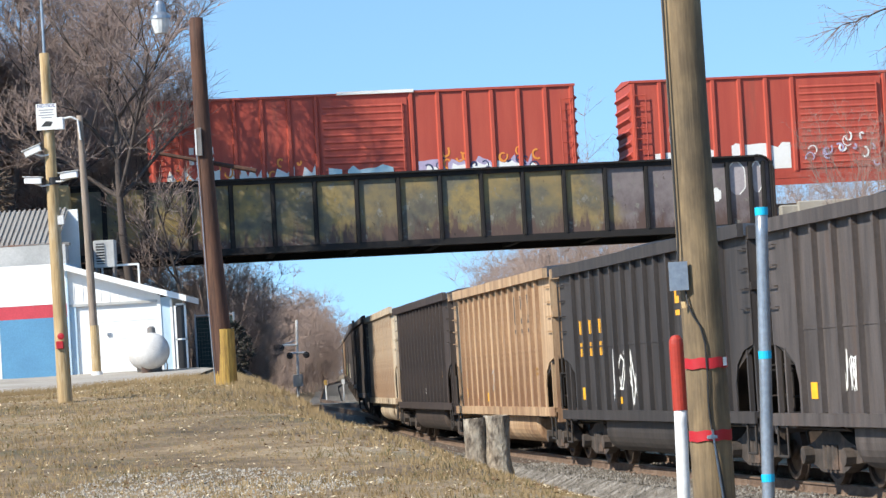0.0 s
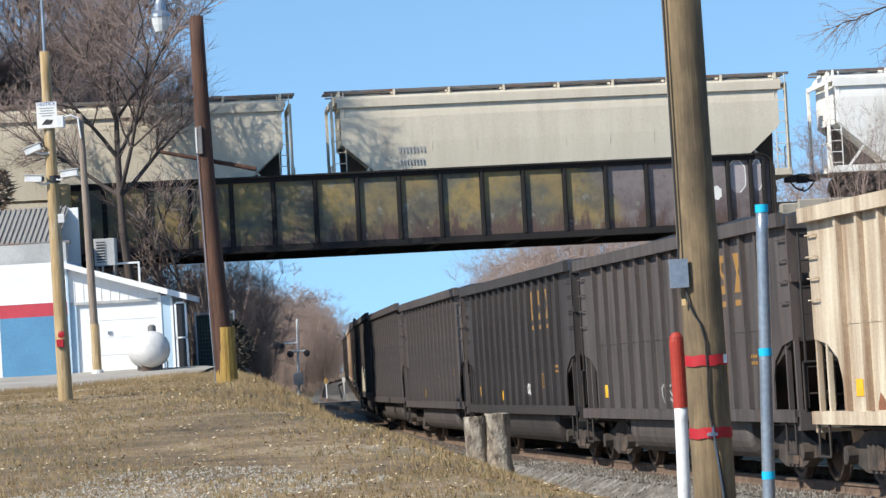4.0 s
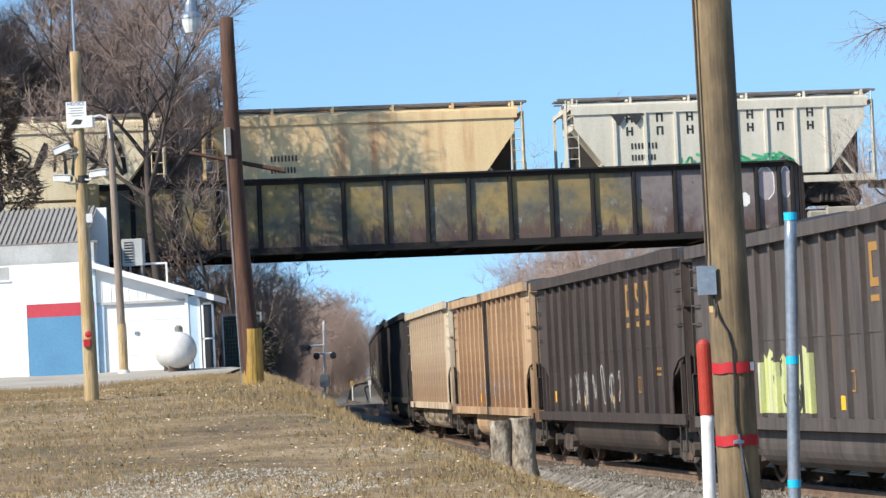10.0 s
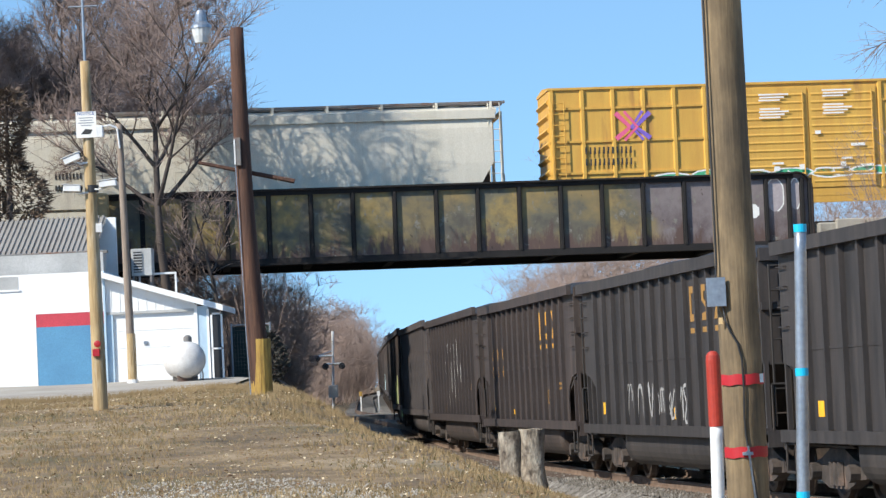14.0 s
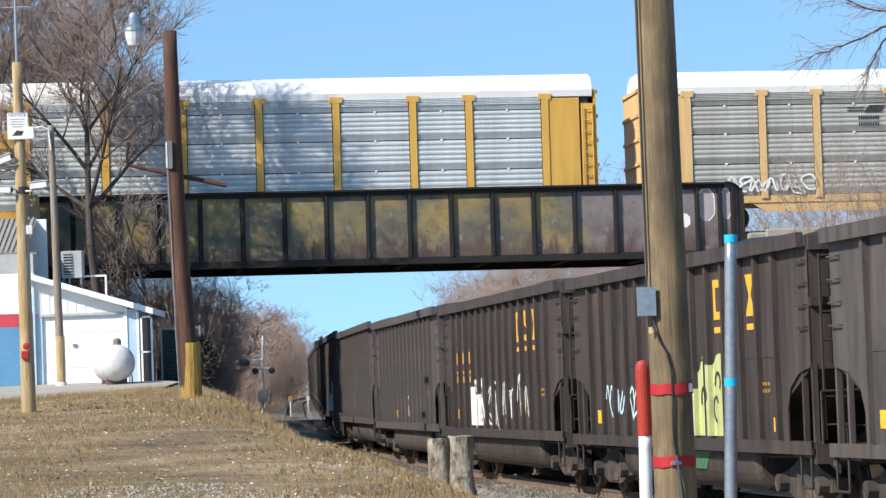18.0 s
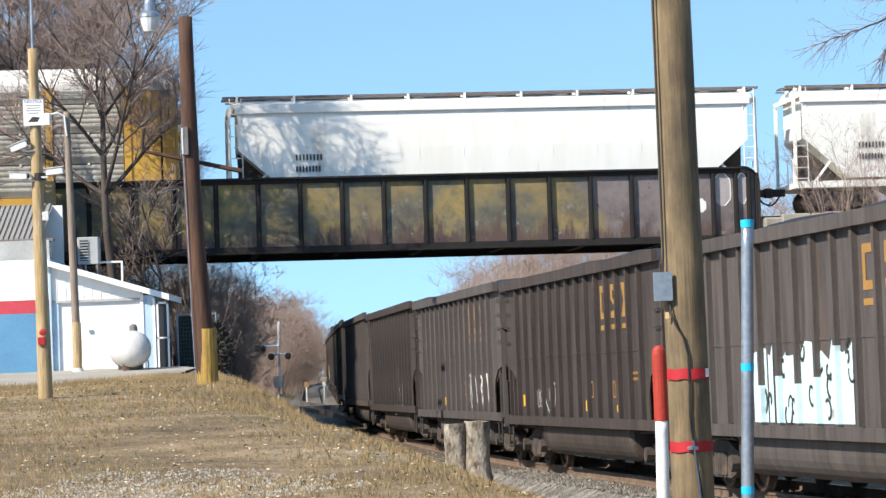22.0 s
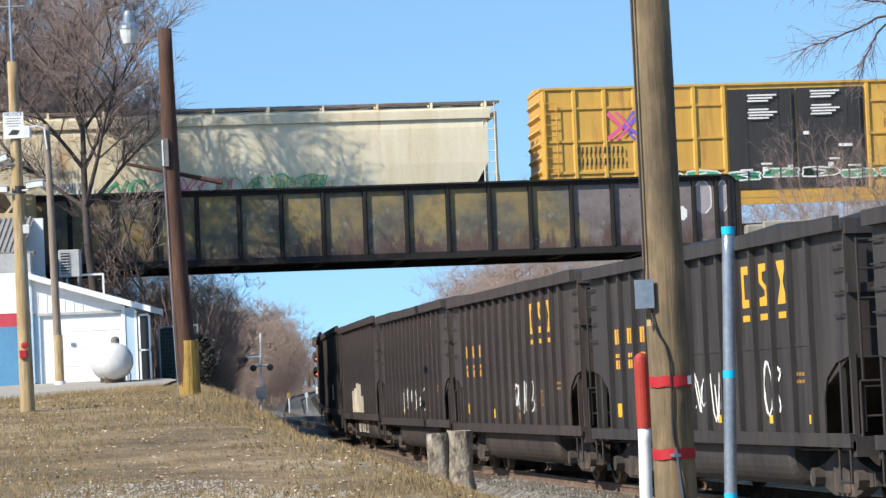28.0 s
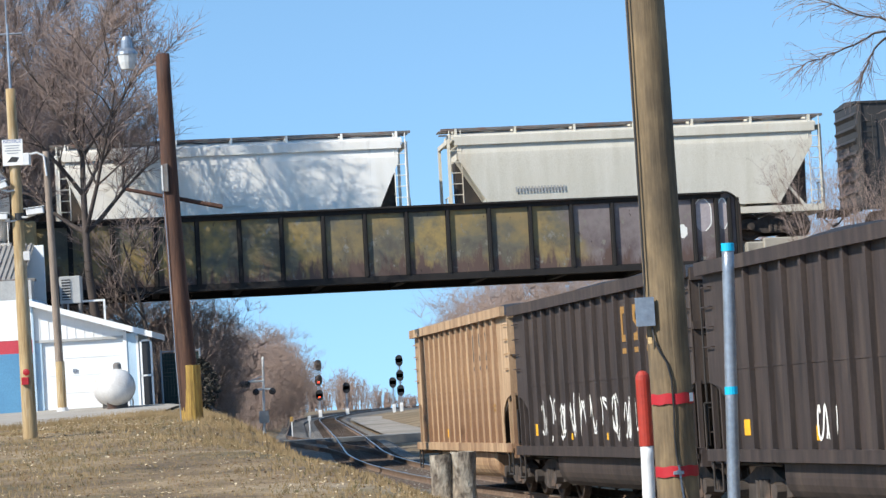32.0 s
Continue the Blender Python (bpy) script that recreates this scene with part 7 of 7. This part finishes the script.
YB, YF, YR = -1.506, -1.526, -1.53
for i in (0, 1):
    l = ends(i)
    if i == 0:
        spikes(CARS[i], -6.9, -1.75, 1.3, 2.2, white_mark, YB, 600)
        spikes(CARS[i], -6.4, -4.0, 1.3, 1.75, sky_mark, YB - 0.004, 601, 0.8)
        curls(CARS[i], -6.8, -1.7, 1.75, 2.25, flame_mark, YB - 0.006, 602)
        spikes(CARS[i], -1.3, 1.35, 1.3, 2.0, sky_mark, YB - 0.085, 603, 0.45)
        spikes(CARS[i], -0.9, 1.2, 1.3, 1.6, white_mark, YB - 0.088, 604, 0.5)
        spikes(CARS[i], 1.8, 6.0, 1.3, 2.15, lilac_mark, YB, 605, 0.7)
        spikes(CARS[i], 2.0, 6.3, 1.3, 1.95, white_mark, YB - 0.004, 606, 1.2)
        curls(CARS[i], 1.9, 6.2, 1.4, 2.0, navy_mark, YB - 0.006, 607, 13)
        curls(CARS[i], 2.2, 6.2, 1.9, 2.35, flame_mark, YB - 0.008, 608)
    else:
        spikes(CARS[i], -3.9, -1.65, 1.2, 2.15, white_mark, YB, 610, 0.25)
        spikes(CARS[i], -6.6, -4.2, 1.2, 2.0, white_mark, YB, 611, 0.3)
        curls(CARS[i], -1.2, 1.2, 1.4, 2.3, white_mark, YB - 0.09, 612, 6)
        curls(CARS[i], -1.2, 1.2, 1.3, 1.9, lilac_mark, YB - 0.092, 613, 8)
        spikes(CARS[i], 2.0, 6.3, 1.2, 1.95, white_mark, YB, 614)
        curls(CARS[i], 2.0, 6.4, 1.6, 2.2, flame_mark, YB - 0.006, 615)
    if i == 0:
        part("roof_patch", Shape().box(-0.9, 1.75, -1.6, -1.55, 4.42, 4.53), white_mark, CARS[i], "white patch along the roof edge")
    g = Shape()
    for z in (2.6, 2.25):
        bars(g, -l + 1.3, z, 4, 0.16, 0.24, YB)
    part("lettering", g, white_mark, CARS[i])
# tan hopper: striped emblem
l = ends(3)
g = Shape()
for k in range(5):
    g.box(-l + 2.2, -l + 3.7 + 0.1 * k, YR - 0.004, YR, 3.05 - 0.0 + 0.13 * k, 3.11 + 0.13 * k)
g.prism([(-l + 3.9, 3.05), (-l + 4.4, 3.7), (-l + 5.9, 3.7), (-l + 5.3, 3.05)], YR - 0.004, YR)
part("emblem", g, black_mark, CARS[3], "black striped emblem")
for i, c in ((3, "grey"), (4, "grey"), (5, "grey"), (8, "black"), (10, "black"), (11, "black"), (13, "grey"), (14, "black"), (16, "black"), (22, "black"), (23, "black"), (24, "black"), (25, "black"), (27, "grey"), (32, "grey"), (26, "black"), (9, "black"), (12, "black"), (15, "black")):
    l = ends(i)
    y = YF if i in (8, 10, 11, 13, 14) else YR
    x = -l + 2.3 if i != 31 else l - 3.5
    g = Shape()
    for z in (2.28, 1.88) if i != 32 else (2.0,):
        bars(g, x, z, 8 if i != 32 else 16, 0.06, 0.2, y, 0.85 if z < 2.2 else 1.0)
    part("lettering", g, MARKS[c], CARS[i])
for i in (9, 12, 15):
    l = ends(i)
    g = Shape()
    step = (2 * l - 0.8 - 2.7) / 7
    for row, z in enumerate((3.2, 2.75)):
        for k in range(7):
            x = -l + 1.75 + step * (k + 0.5) - 0.13
            g.box(x, x + 0.07, YF - 0.004, YF, z, z + 0.3).box(x + 0.17, x + 0.24, YF - 0.004, YF, z, z + 0.3).box(x + 0.07, x + 0.17, YF - 0.004, YF, z + (0.24 if k % 2 else 0.12), z + (0.3 if k % 2 else 0.18))
    part("lettering", g, black_mark, CARS[i], "spaced black letters as blocks")
    part("emblem", Shape().prism([(-l + 1.6, 3.5), (-l + 1.9, 3.1), (-l + 2.2, 3.5), (-l + 2.5, 3.1), (-l + 2.8, 3.5)], YF - 0.08, YF - 0.074), black_mark, CARS[i], "black zigzag emblem")
scrawl(CARS[10], -4.2, 4.2, 2.0, 3.3, black_mark, YF - 0.004, 701, 0.1, 13, 1.1)
scrawl(CARS[10], -1.6, 1.0, 1.6, 2.3, black_mark, YF - 0.006, 702, 0.12, 6)
bubble(CARS[13], -3.2, -1.4, 1.55, 2.2, hop_peach, wall_red, YF - 0.004, 703)
scrawl(CARS[14], -2.2, 3.4, 1.6, 2.2, white_mark, YF - 0.004, 704, 0.09)
scrawl(CARS[14], -2.2, 0.5, 1.55, 2.1, pink_mark, YF - 0.006, 705, 0.06)
scrawl(CARS[14], -3.8, -2.6, 2.6, 3.3, grey_mark, YF - 0.006, 706, 0.04)
scrawl(CARS[12], -1.5, 2.5, 1.6, 2.0, green_mark, YF - 0.08, 707, 0.08)
scrawl(CARS[5], 1.5, 6.0, 1.7, 2.3, grey_mark, YR, 708, 0.05)
scrawl(CARS[24], 0.5, 4.0, 1.6, 2.0, black_mark, YR, 709, 0.1)
scrawl(CARS[25], 4.0, 7.0, 1.6, 2.0, black_mark, YR, 710, 0.06)
bubble(CARS[26], -5.5, 4.0, 1.6, 2.6, lime_mark, green_mark, YR, 711)
scrawl(CARS[26], -6.0, -3.5, 1.6, 2.8, blue_mark, YR - 0.008, 712, 0.16)
for j, (a, b, c) in enumerate(((-6.8, -5.2, "white"), (-4.9, -2.8, "green"), (-2.6, -0.4, "pink"), (0.2, 2.8, "green"), (-1.0, 3.0, "lime"))):
    scrawl(CARS[27], a, b, 1.6, 2.15, MARKS[c], YR - 0.003 * j, 720 + j, 0.06)
for i in (6, 30):
    l = ends(i)
    g = Shape()
    bars(g, -l + 2.2, 1.75, 14, 0.06, 0.2, -1.45, 1.0)
    g.box(l - 2.3, l - 1.6, -1.53, -1.51, 2.45, 2.55).box(l - 2.3, l - 1.5, -1.53, -1.51, 2.62, 2.7)
    part("lettering", g, black_mark, CARS[i])
l = ends(7)
part("lettering", bars(bars(Shape(), -l + 0.95, 1.72, 8, 0.06, 0.22, -1.45, 0.9), -l + 2.1, 1.72, 12, 0.05, 0.22, -1.45, 1.1), cream_mark, CARS[7])
# yellow boxcars: framing, crossed emblem, dark doors with white print
for i in (17, 28):
    l = ends(i)
    for z in (1.9, 3.0, 4.15):
        part("side_rail", Shape().box(-l, -2.5, -1.55, -1.5, z - 0.04, z + 0.04), rack_yellow, CARS[i])
        part("side_rail", Shape().box(2.5, l, -1.55, -1.5, z - 0.04, z + 0.04), rack_yellow, CARS[i])
    ex = -l + 2.9
    part("emblem", Shape().ribbon([(ex - 0.6, 3.05), (ex - 0.1, 3.45), (ex - 0.6, 3.95)], 0.17, -1.58).ribbon([(ex - 0.3, 3.0), (ex + 0.15, 3.45), (ex - 0.3, 4.0)], 0.1, -1.582), pink_mark, CARS[i], "red crossed-stroke emblem")
    part("emblem", Shape().ribbon([(ex + 0.6, 3.05), (ex + 0.1, 3.45), (ex + 0.6, 3.95)], 0.17, -1.579).ribbon([(ex + 0.35, 3.0), (ex - 0.05, 3.45), (ex + 0.35, 4.0)], 0.1, -1.581), plain("graffiti_violet", (0.2, 0.12, 0.5)), CARS[i], "violet crossed-stroke emblem")
    g = Shape()
    for z in (2.55, 2.15):
        bars(g, -l + 1.2, z, 11, 0.06, 0.24, -1.58, 1.6)
    part("lettering", g, black_mark, CARS[i])
    bubble(CARS[i], -l + 3.5, l - 2, 1.45, 1.85, green_mark, white_mark, -1.56, 730 + i, 9)
    w = Shape()
    for cx, z0 in ((-1.75, 4.45), (0.5, 4.55)):
        for k in range(9):
            if k not in (3, 4):
                w.box(cx + 0.04 * (k % 2), cx + 1.05 - 0.15 * (k % 3), -1.625, -1.62, z0 - k * 0.1 - 0.055, z0 - k * 0.1)
    for x, z, a, c in ((-2.1, 1.78, 0.45, 0.06), (-1.3, 1.75, 0.2, 0.16), (-1.35, 1.98, 0.4, 0.07), (-0.4, 1.78, 0.22, 0.18), (1.05, 1.85, 0.2, 0.16), (1.1, 2.1, 0.38, 0.07), (1.75, 1.85, 0.5, 0.06), (1.45, 2.55, 0.5, 0.1), (0.2, 3.0, 0.2, 0.12)):
        w.box(x, x + a, -1.625, -1.62, z, z + c)
    part("small_print", w, white_mark, CARS[i])
    if i == 28:
        dull_red = plain("dull_red", (0.42, 0.11, 0.04))
        words("RAILCAR POOLING EXPERTS", 0.42, Matrix.Translation((5.8, -1.575, 3.32)) @ pose(0, 0, 0, 90, 0, 0), plain("dull_brown_print", (0.2, 0.085, 0.03)), CARS[i])
        part("emblem", Shape().box(4.9, 5.9, -1.58, -1.572, 4.08, 4.18).box(5.1, 5.22, -1.58, -1.572, 3.65, 4.08).box(5.55, 5.67, -1.58, -1.572, 3.65, 4.08), dull_red, CARS[i], "dull red block emblem")
        part("emblem", Shape().ribbon([(6.0, 3.65), (6.45, 4.15)], 0.12, -1.576).ribbon([(6.0, 4.15), (6.45, 3.65)], 0.12, -1.578), plain("dull_brown", (0.16, 0.07, 0.03)), CARS[i], "brown crossed bars")
# auto racks
for i in (19, 21):
    l = ends(i)
    c = -7.575
    p = part("emblem_plate", Shape().box(c - 0.88, c + 0.88, -1.62, -1.6, 3.1, 4.78), rack_yellow, CARS[i], "yellow plate with a shield")
    s = lambda k, z: [(c + k * x, z + k * y) for x, y in ((-0.3, 0.35), (0.3, 0.35), (0.32, 0.0), (0.2, -0.25), (0, -0.38), (-0.2, -0.25), (-0.32, 0.0))]
    part("shield", Shape().prism(s(1.25, 4.2), -1.626, -1.62), white_mark, p)
    part("shield_top", Shape().box(c - 0.36, c + 0.36, -1.63, -1.626, 4.3, 4.62), navy_mark, p)
    for dx, z0 in ((-0.29, 4.0), (-0.15, 3.85), (0, 3.78), (0.15, 3.85), (0.29, 4.0)):
        part("shield_bar", Shape().box(c + dx - 0.035, c + dx + 0.035, -1.63, -1.626, z0, 4.26), maroon_mark, p)
    part("small_print", bars(Shape(), c - 0.7, 3.25, 14, 0.06, 0.1, -1.62, 0.65), navy_mark, p)
l = ends(20)
part("emblem", Shape().box(-l + 7.4, -l + 8.0, -1.58, -1.575, 4.1, 4.14).box(-l + 7.4, -l + 8.0, -1.58, -1.575, 4.2, 4.24).prism([(-l + 8.0, 4.05), (-l + 8.2, 4.3), (-l + 8.8, 4.3), (-l + 8.6, 4.05)], -1.58, -1.575), black_mark, CARS[20], "dark striped emblem")
part("small_print", bars(bars(Shape(), -l + 7.8, 3.8, 9, 0.05, 0.13, -1.575, 0.7), -l + 7.8, 3.58, 9, 0.05, 0.13, -1.575, 0.7), black_mark, CARS[20])
scrawl(CARS[20], -l + 3.0, -l + 6.2, 1.3, 1.9, white_mark, -1.6, 760, 0.07)
scrawl(CARS[19], -11, -8, 1.3, 1.9, white_mark, -1.6, 762, 0.07)
bubble(CARS[21], -2.0, 2.5, 1.1, 1.9, cream_mark, rust_mark, -1.6, 761)
# maroon boxcar
l = ends(29)
g = Shape()
for k in range(4):
    x = l - 5.2 + k * 0.95
    g.prism([(x, 2.5), (x + 0.12, 2.86), (x + 0.55, 2.86), (x + 0.52, 2.76), (x + 0.22, 2.76), (x + 0.18, 2.6), (x + 0.45, 2.6), (x + 0.4, 2.5)], YB - 0.074, YB - 0.07)
bars(g, -0.8, 3.9, 7, 0.12, 0.16, YB - 0.12, 0.3)
for z in (2.3, 1.95):
    bars(g, -l + 1.3, z, 5, 0.16, 0.24, YB - 0.07, 0.5)
part("lettering", g, white_mark, CARS[29])
bubble(CARS[29], -l + 3.4, -2.0, 1.4, 1.95, white_mark, blue_mark, YB - 0.07, 770)
scrawl(CARS[29], 2.0, l - 2.0, 1.4, 1.9, sky_mark, YB - 0.07, 771, 0.08)
part("panel", Shape().box(-0.4, 0.35, YR - 0.004, YR, 1.95, 2.45), white_mark, CARS[31], "white placard panel")

# ---- grass, leaves and stones ----
rng = np.random.default_rng(3)


def scatter(name, label, mat, n, area, shape, cat):
    g = Shape()
    x0, x1, y0, y1 = area
    k = 0
    while k < n:
        x, y = rng.uniform(x0, x1), rng.uniform(y0, y1)
        e = track_x(y) - x
        if e < 3.1 or (76 < y < 92 and x < -7.2) or (69.4 + 5.0 * smooth01(-10.5, -7.9, x) < y < 92 and x < -7.9):
            k += 1
            continue
        shape(g, x, y, ground_z(x, y), e)
        k += 1
    return tagged(part(name, g, mat), label, cat, kind="stuff")


def blade(g, x, y, z, e):
    h = rng.uniform(0.03, 0.1) * (1.4 if 3.4 < e < 7.5 and y > 52 else 1.0)
    if noise.noise((x * 0.35, y * 0.35, 2)) < -0.12:
        h *= 0.45
    for _ in range(3):
        a = rng.uniform(0, 6.3)
        px, py = x + rng.uniform(-0.05, 0.05), y + rng.uniform(-0.05, 0.05)
        w = rng.uniform(0.006, 0.012)
        g.add([(px - w, py, z - 0.02), (px + w, py, z - 0.02), (px + 0.6 * h * math.cos(a), py + 0.6 * h * math.sin(a), z + h)], [(0, 1, 2)])


def leaf(g, x, y, z, e):
    a, s = rng.uniform(0, 6.3), rng.uniform(0.02, 0.045)
    c, n = math.cos(a) * s, math.sin(a) * s
    t = rng.uniform(-0.6, 0.9) * s
    g.add([(x - c, y - n, z + 0.02), (x + n * 0.6, y - c * 0.6, z + 0.02 + t), (x + c, y + n, z + 0.03), (x - n * 0.6, y + c * 0.6, z + 0.03 + t)], [(0, 1, 2, 3)])


scatter("grass", "short straw-coloured winter grass", straw, 26000, (-13, 3.5, 33, 79), blade, "grass")
scatter("grass", "dull green grass among the straw", straw_green, 3500, (-13, 3.5, 33, 79), blade, "grass")
scatter("leaf_litter", "pale fallen leaves on the grass", plain("leaf_pale", (0.55, 0.45, 0.3), 0.9), 2600, (-13, 3.0, 33, 72), leaf, "leaves")
def pebble(g, x, y, z, e):
    q = ((x + 4.0) / 2.6) ** 2 + ((y - 38.5) / 3.2) ** 2 + 0.5 * noise.noise((x, y, 5))
    if q > 1:
        return
    r, a = rng.uniform(0.012, 0.035), rng.uniform(0, 6.3)
    c, n = math.cos(a) * r, math.sin(a) * r
    g.add([(x - c, y - n, z), (x + n, y - c, z), (x + c, y + n, z), (x - n, y + c, z), (x, y, z + r * 0.9)], [(0, 1, 4), (1, 2, 4), (2, 3, 4), (3, 0, 4)])


scatter("gravel", "pale pebbles in a worn patch of the grass", surface("pebble", (0.36, 0.33, 0.28), (0.2, 0.175, 0.14), None, 0.9), 6000, (-7.2, -0.8, 34, 43), pebble, "gravel")
scatter("leaf_litter", "brown fallen leaves on the grass", plain("leaf_brown", (0.16, 0.09, 0.045), 0.9), 3200, (-13, 3.0, 33, 76), leaf, "leaves")


def weed(g, x, y, z, e):
    if e > 8:
        return
    for _ in range(6):
        h = rng.uniform(0.05, 0.2)
        a = rng.uniform(0, 6.3)
        px, py = x + rng.uniform(-0.12, 0.12), y + rng.uniform(-0.12, 0.12)
        g.add([(px - 0.008, py, z - 0.02), (px + 0.008, py, z - 0.02), (px + 0.3 * h * math.cos(a), py + 0.3 * h * math.sin(a), z + h)], [(0, 1, 2)])


def fringe(g, x, y, z, e):
    if abs(y - 68.6 - 5.0 * smooth01(-10.5, -7.9, x)) < 0.7:
        weed(g, x, y, z, 5.0)


scatter("dry_weeds", "ragged dry grass along the edge of the yard", straw, 5000, (-14, -7.3, 66.5, 75), fringe, "weeds")
scatter("dry_weeds", "tall dry weeds along the bank of the cutting", straw, 1100, (-7.5, 0.5, 55, 74), weed, "weeds")


def stones():
    g = Shape()
    base = [(1, 0, 0), (0, 1, 0), (-1, 0, 0), (0, -1, 0), (0, 0, 1), (0, 0, -1)]
    tri = [(0, 1, 4), (1, 2, 4), (2, 3, 4), (3, 0, 4), (1, 0, 5), (2, 1, 5), (3, 2, 5), (0, 3, 5)]
    for k in range(13000):
        s = rng.uniform(-2, 30) if k < 10500 else rng.uniform(-35, 38)
        x, y, z, a = on_track(s)
        o = rng.uniform(-3.3, -0.85) if rng.random() < 0.75 else rng.uniform(-0.65, 0.65)
        h = -0.19 if abs(o) < 1.7 else -0.19 - (abs(o) - 1.7) * 0.46
        r = rng.uniform(0.022, 0.05)
        j = rng.uniform(0.6, 1.3, (6, 3)) * r
        rot = rng.uniform(0, 6.3)
        cx, cy = x + o, y
        g.add([(cx + (b[0] * math.cos(rot) - b[1] * math.sin(rot)) * k[0], cy + (b[0] * math.sin(rot) + b[1] * math.cos(rot)) * k[1], z + h + 0.01 + b[2] * k[2]) for b, k in zip(base, j)], tri)
    tagged(part("ballast_stones", g, stone), "loose grey ballast stones along the rails", "ballast", kind="stuff")


stones()


motions()
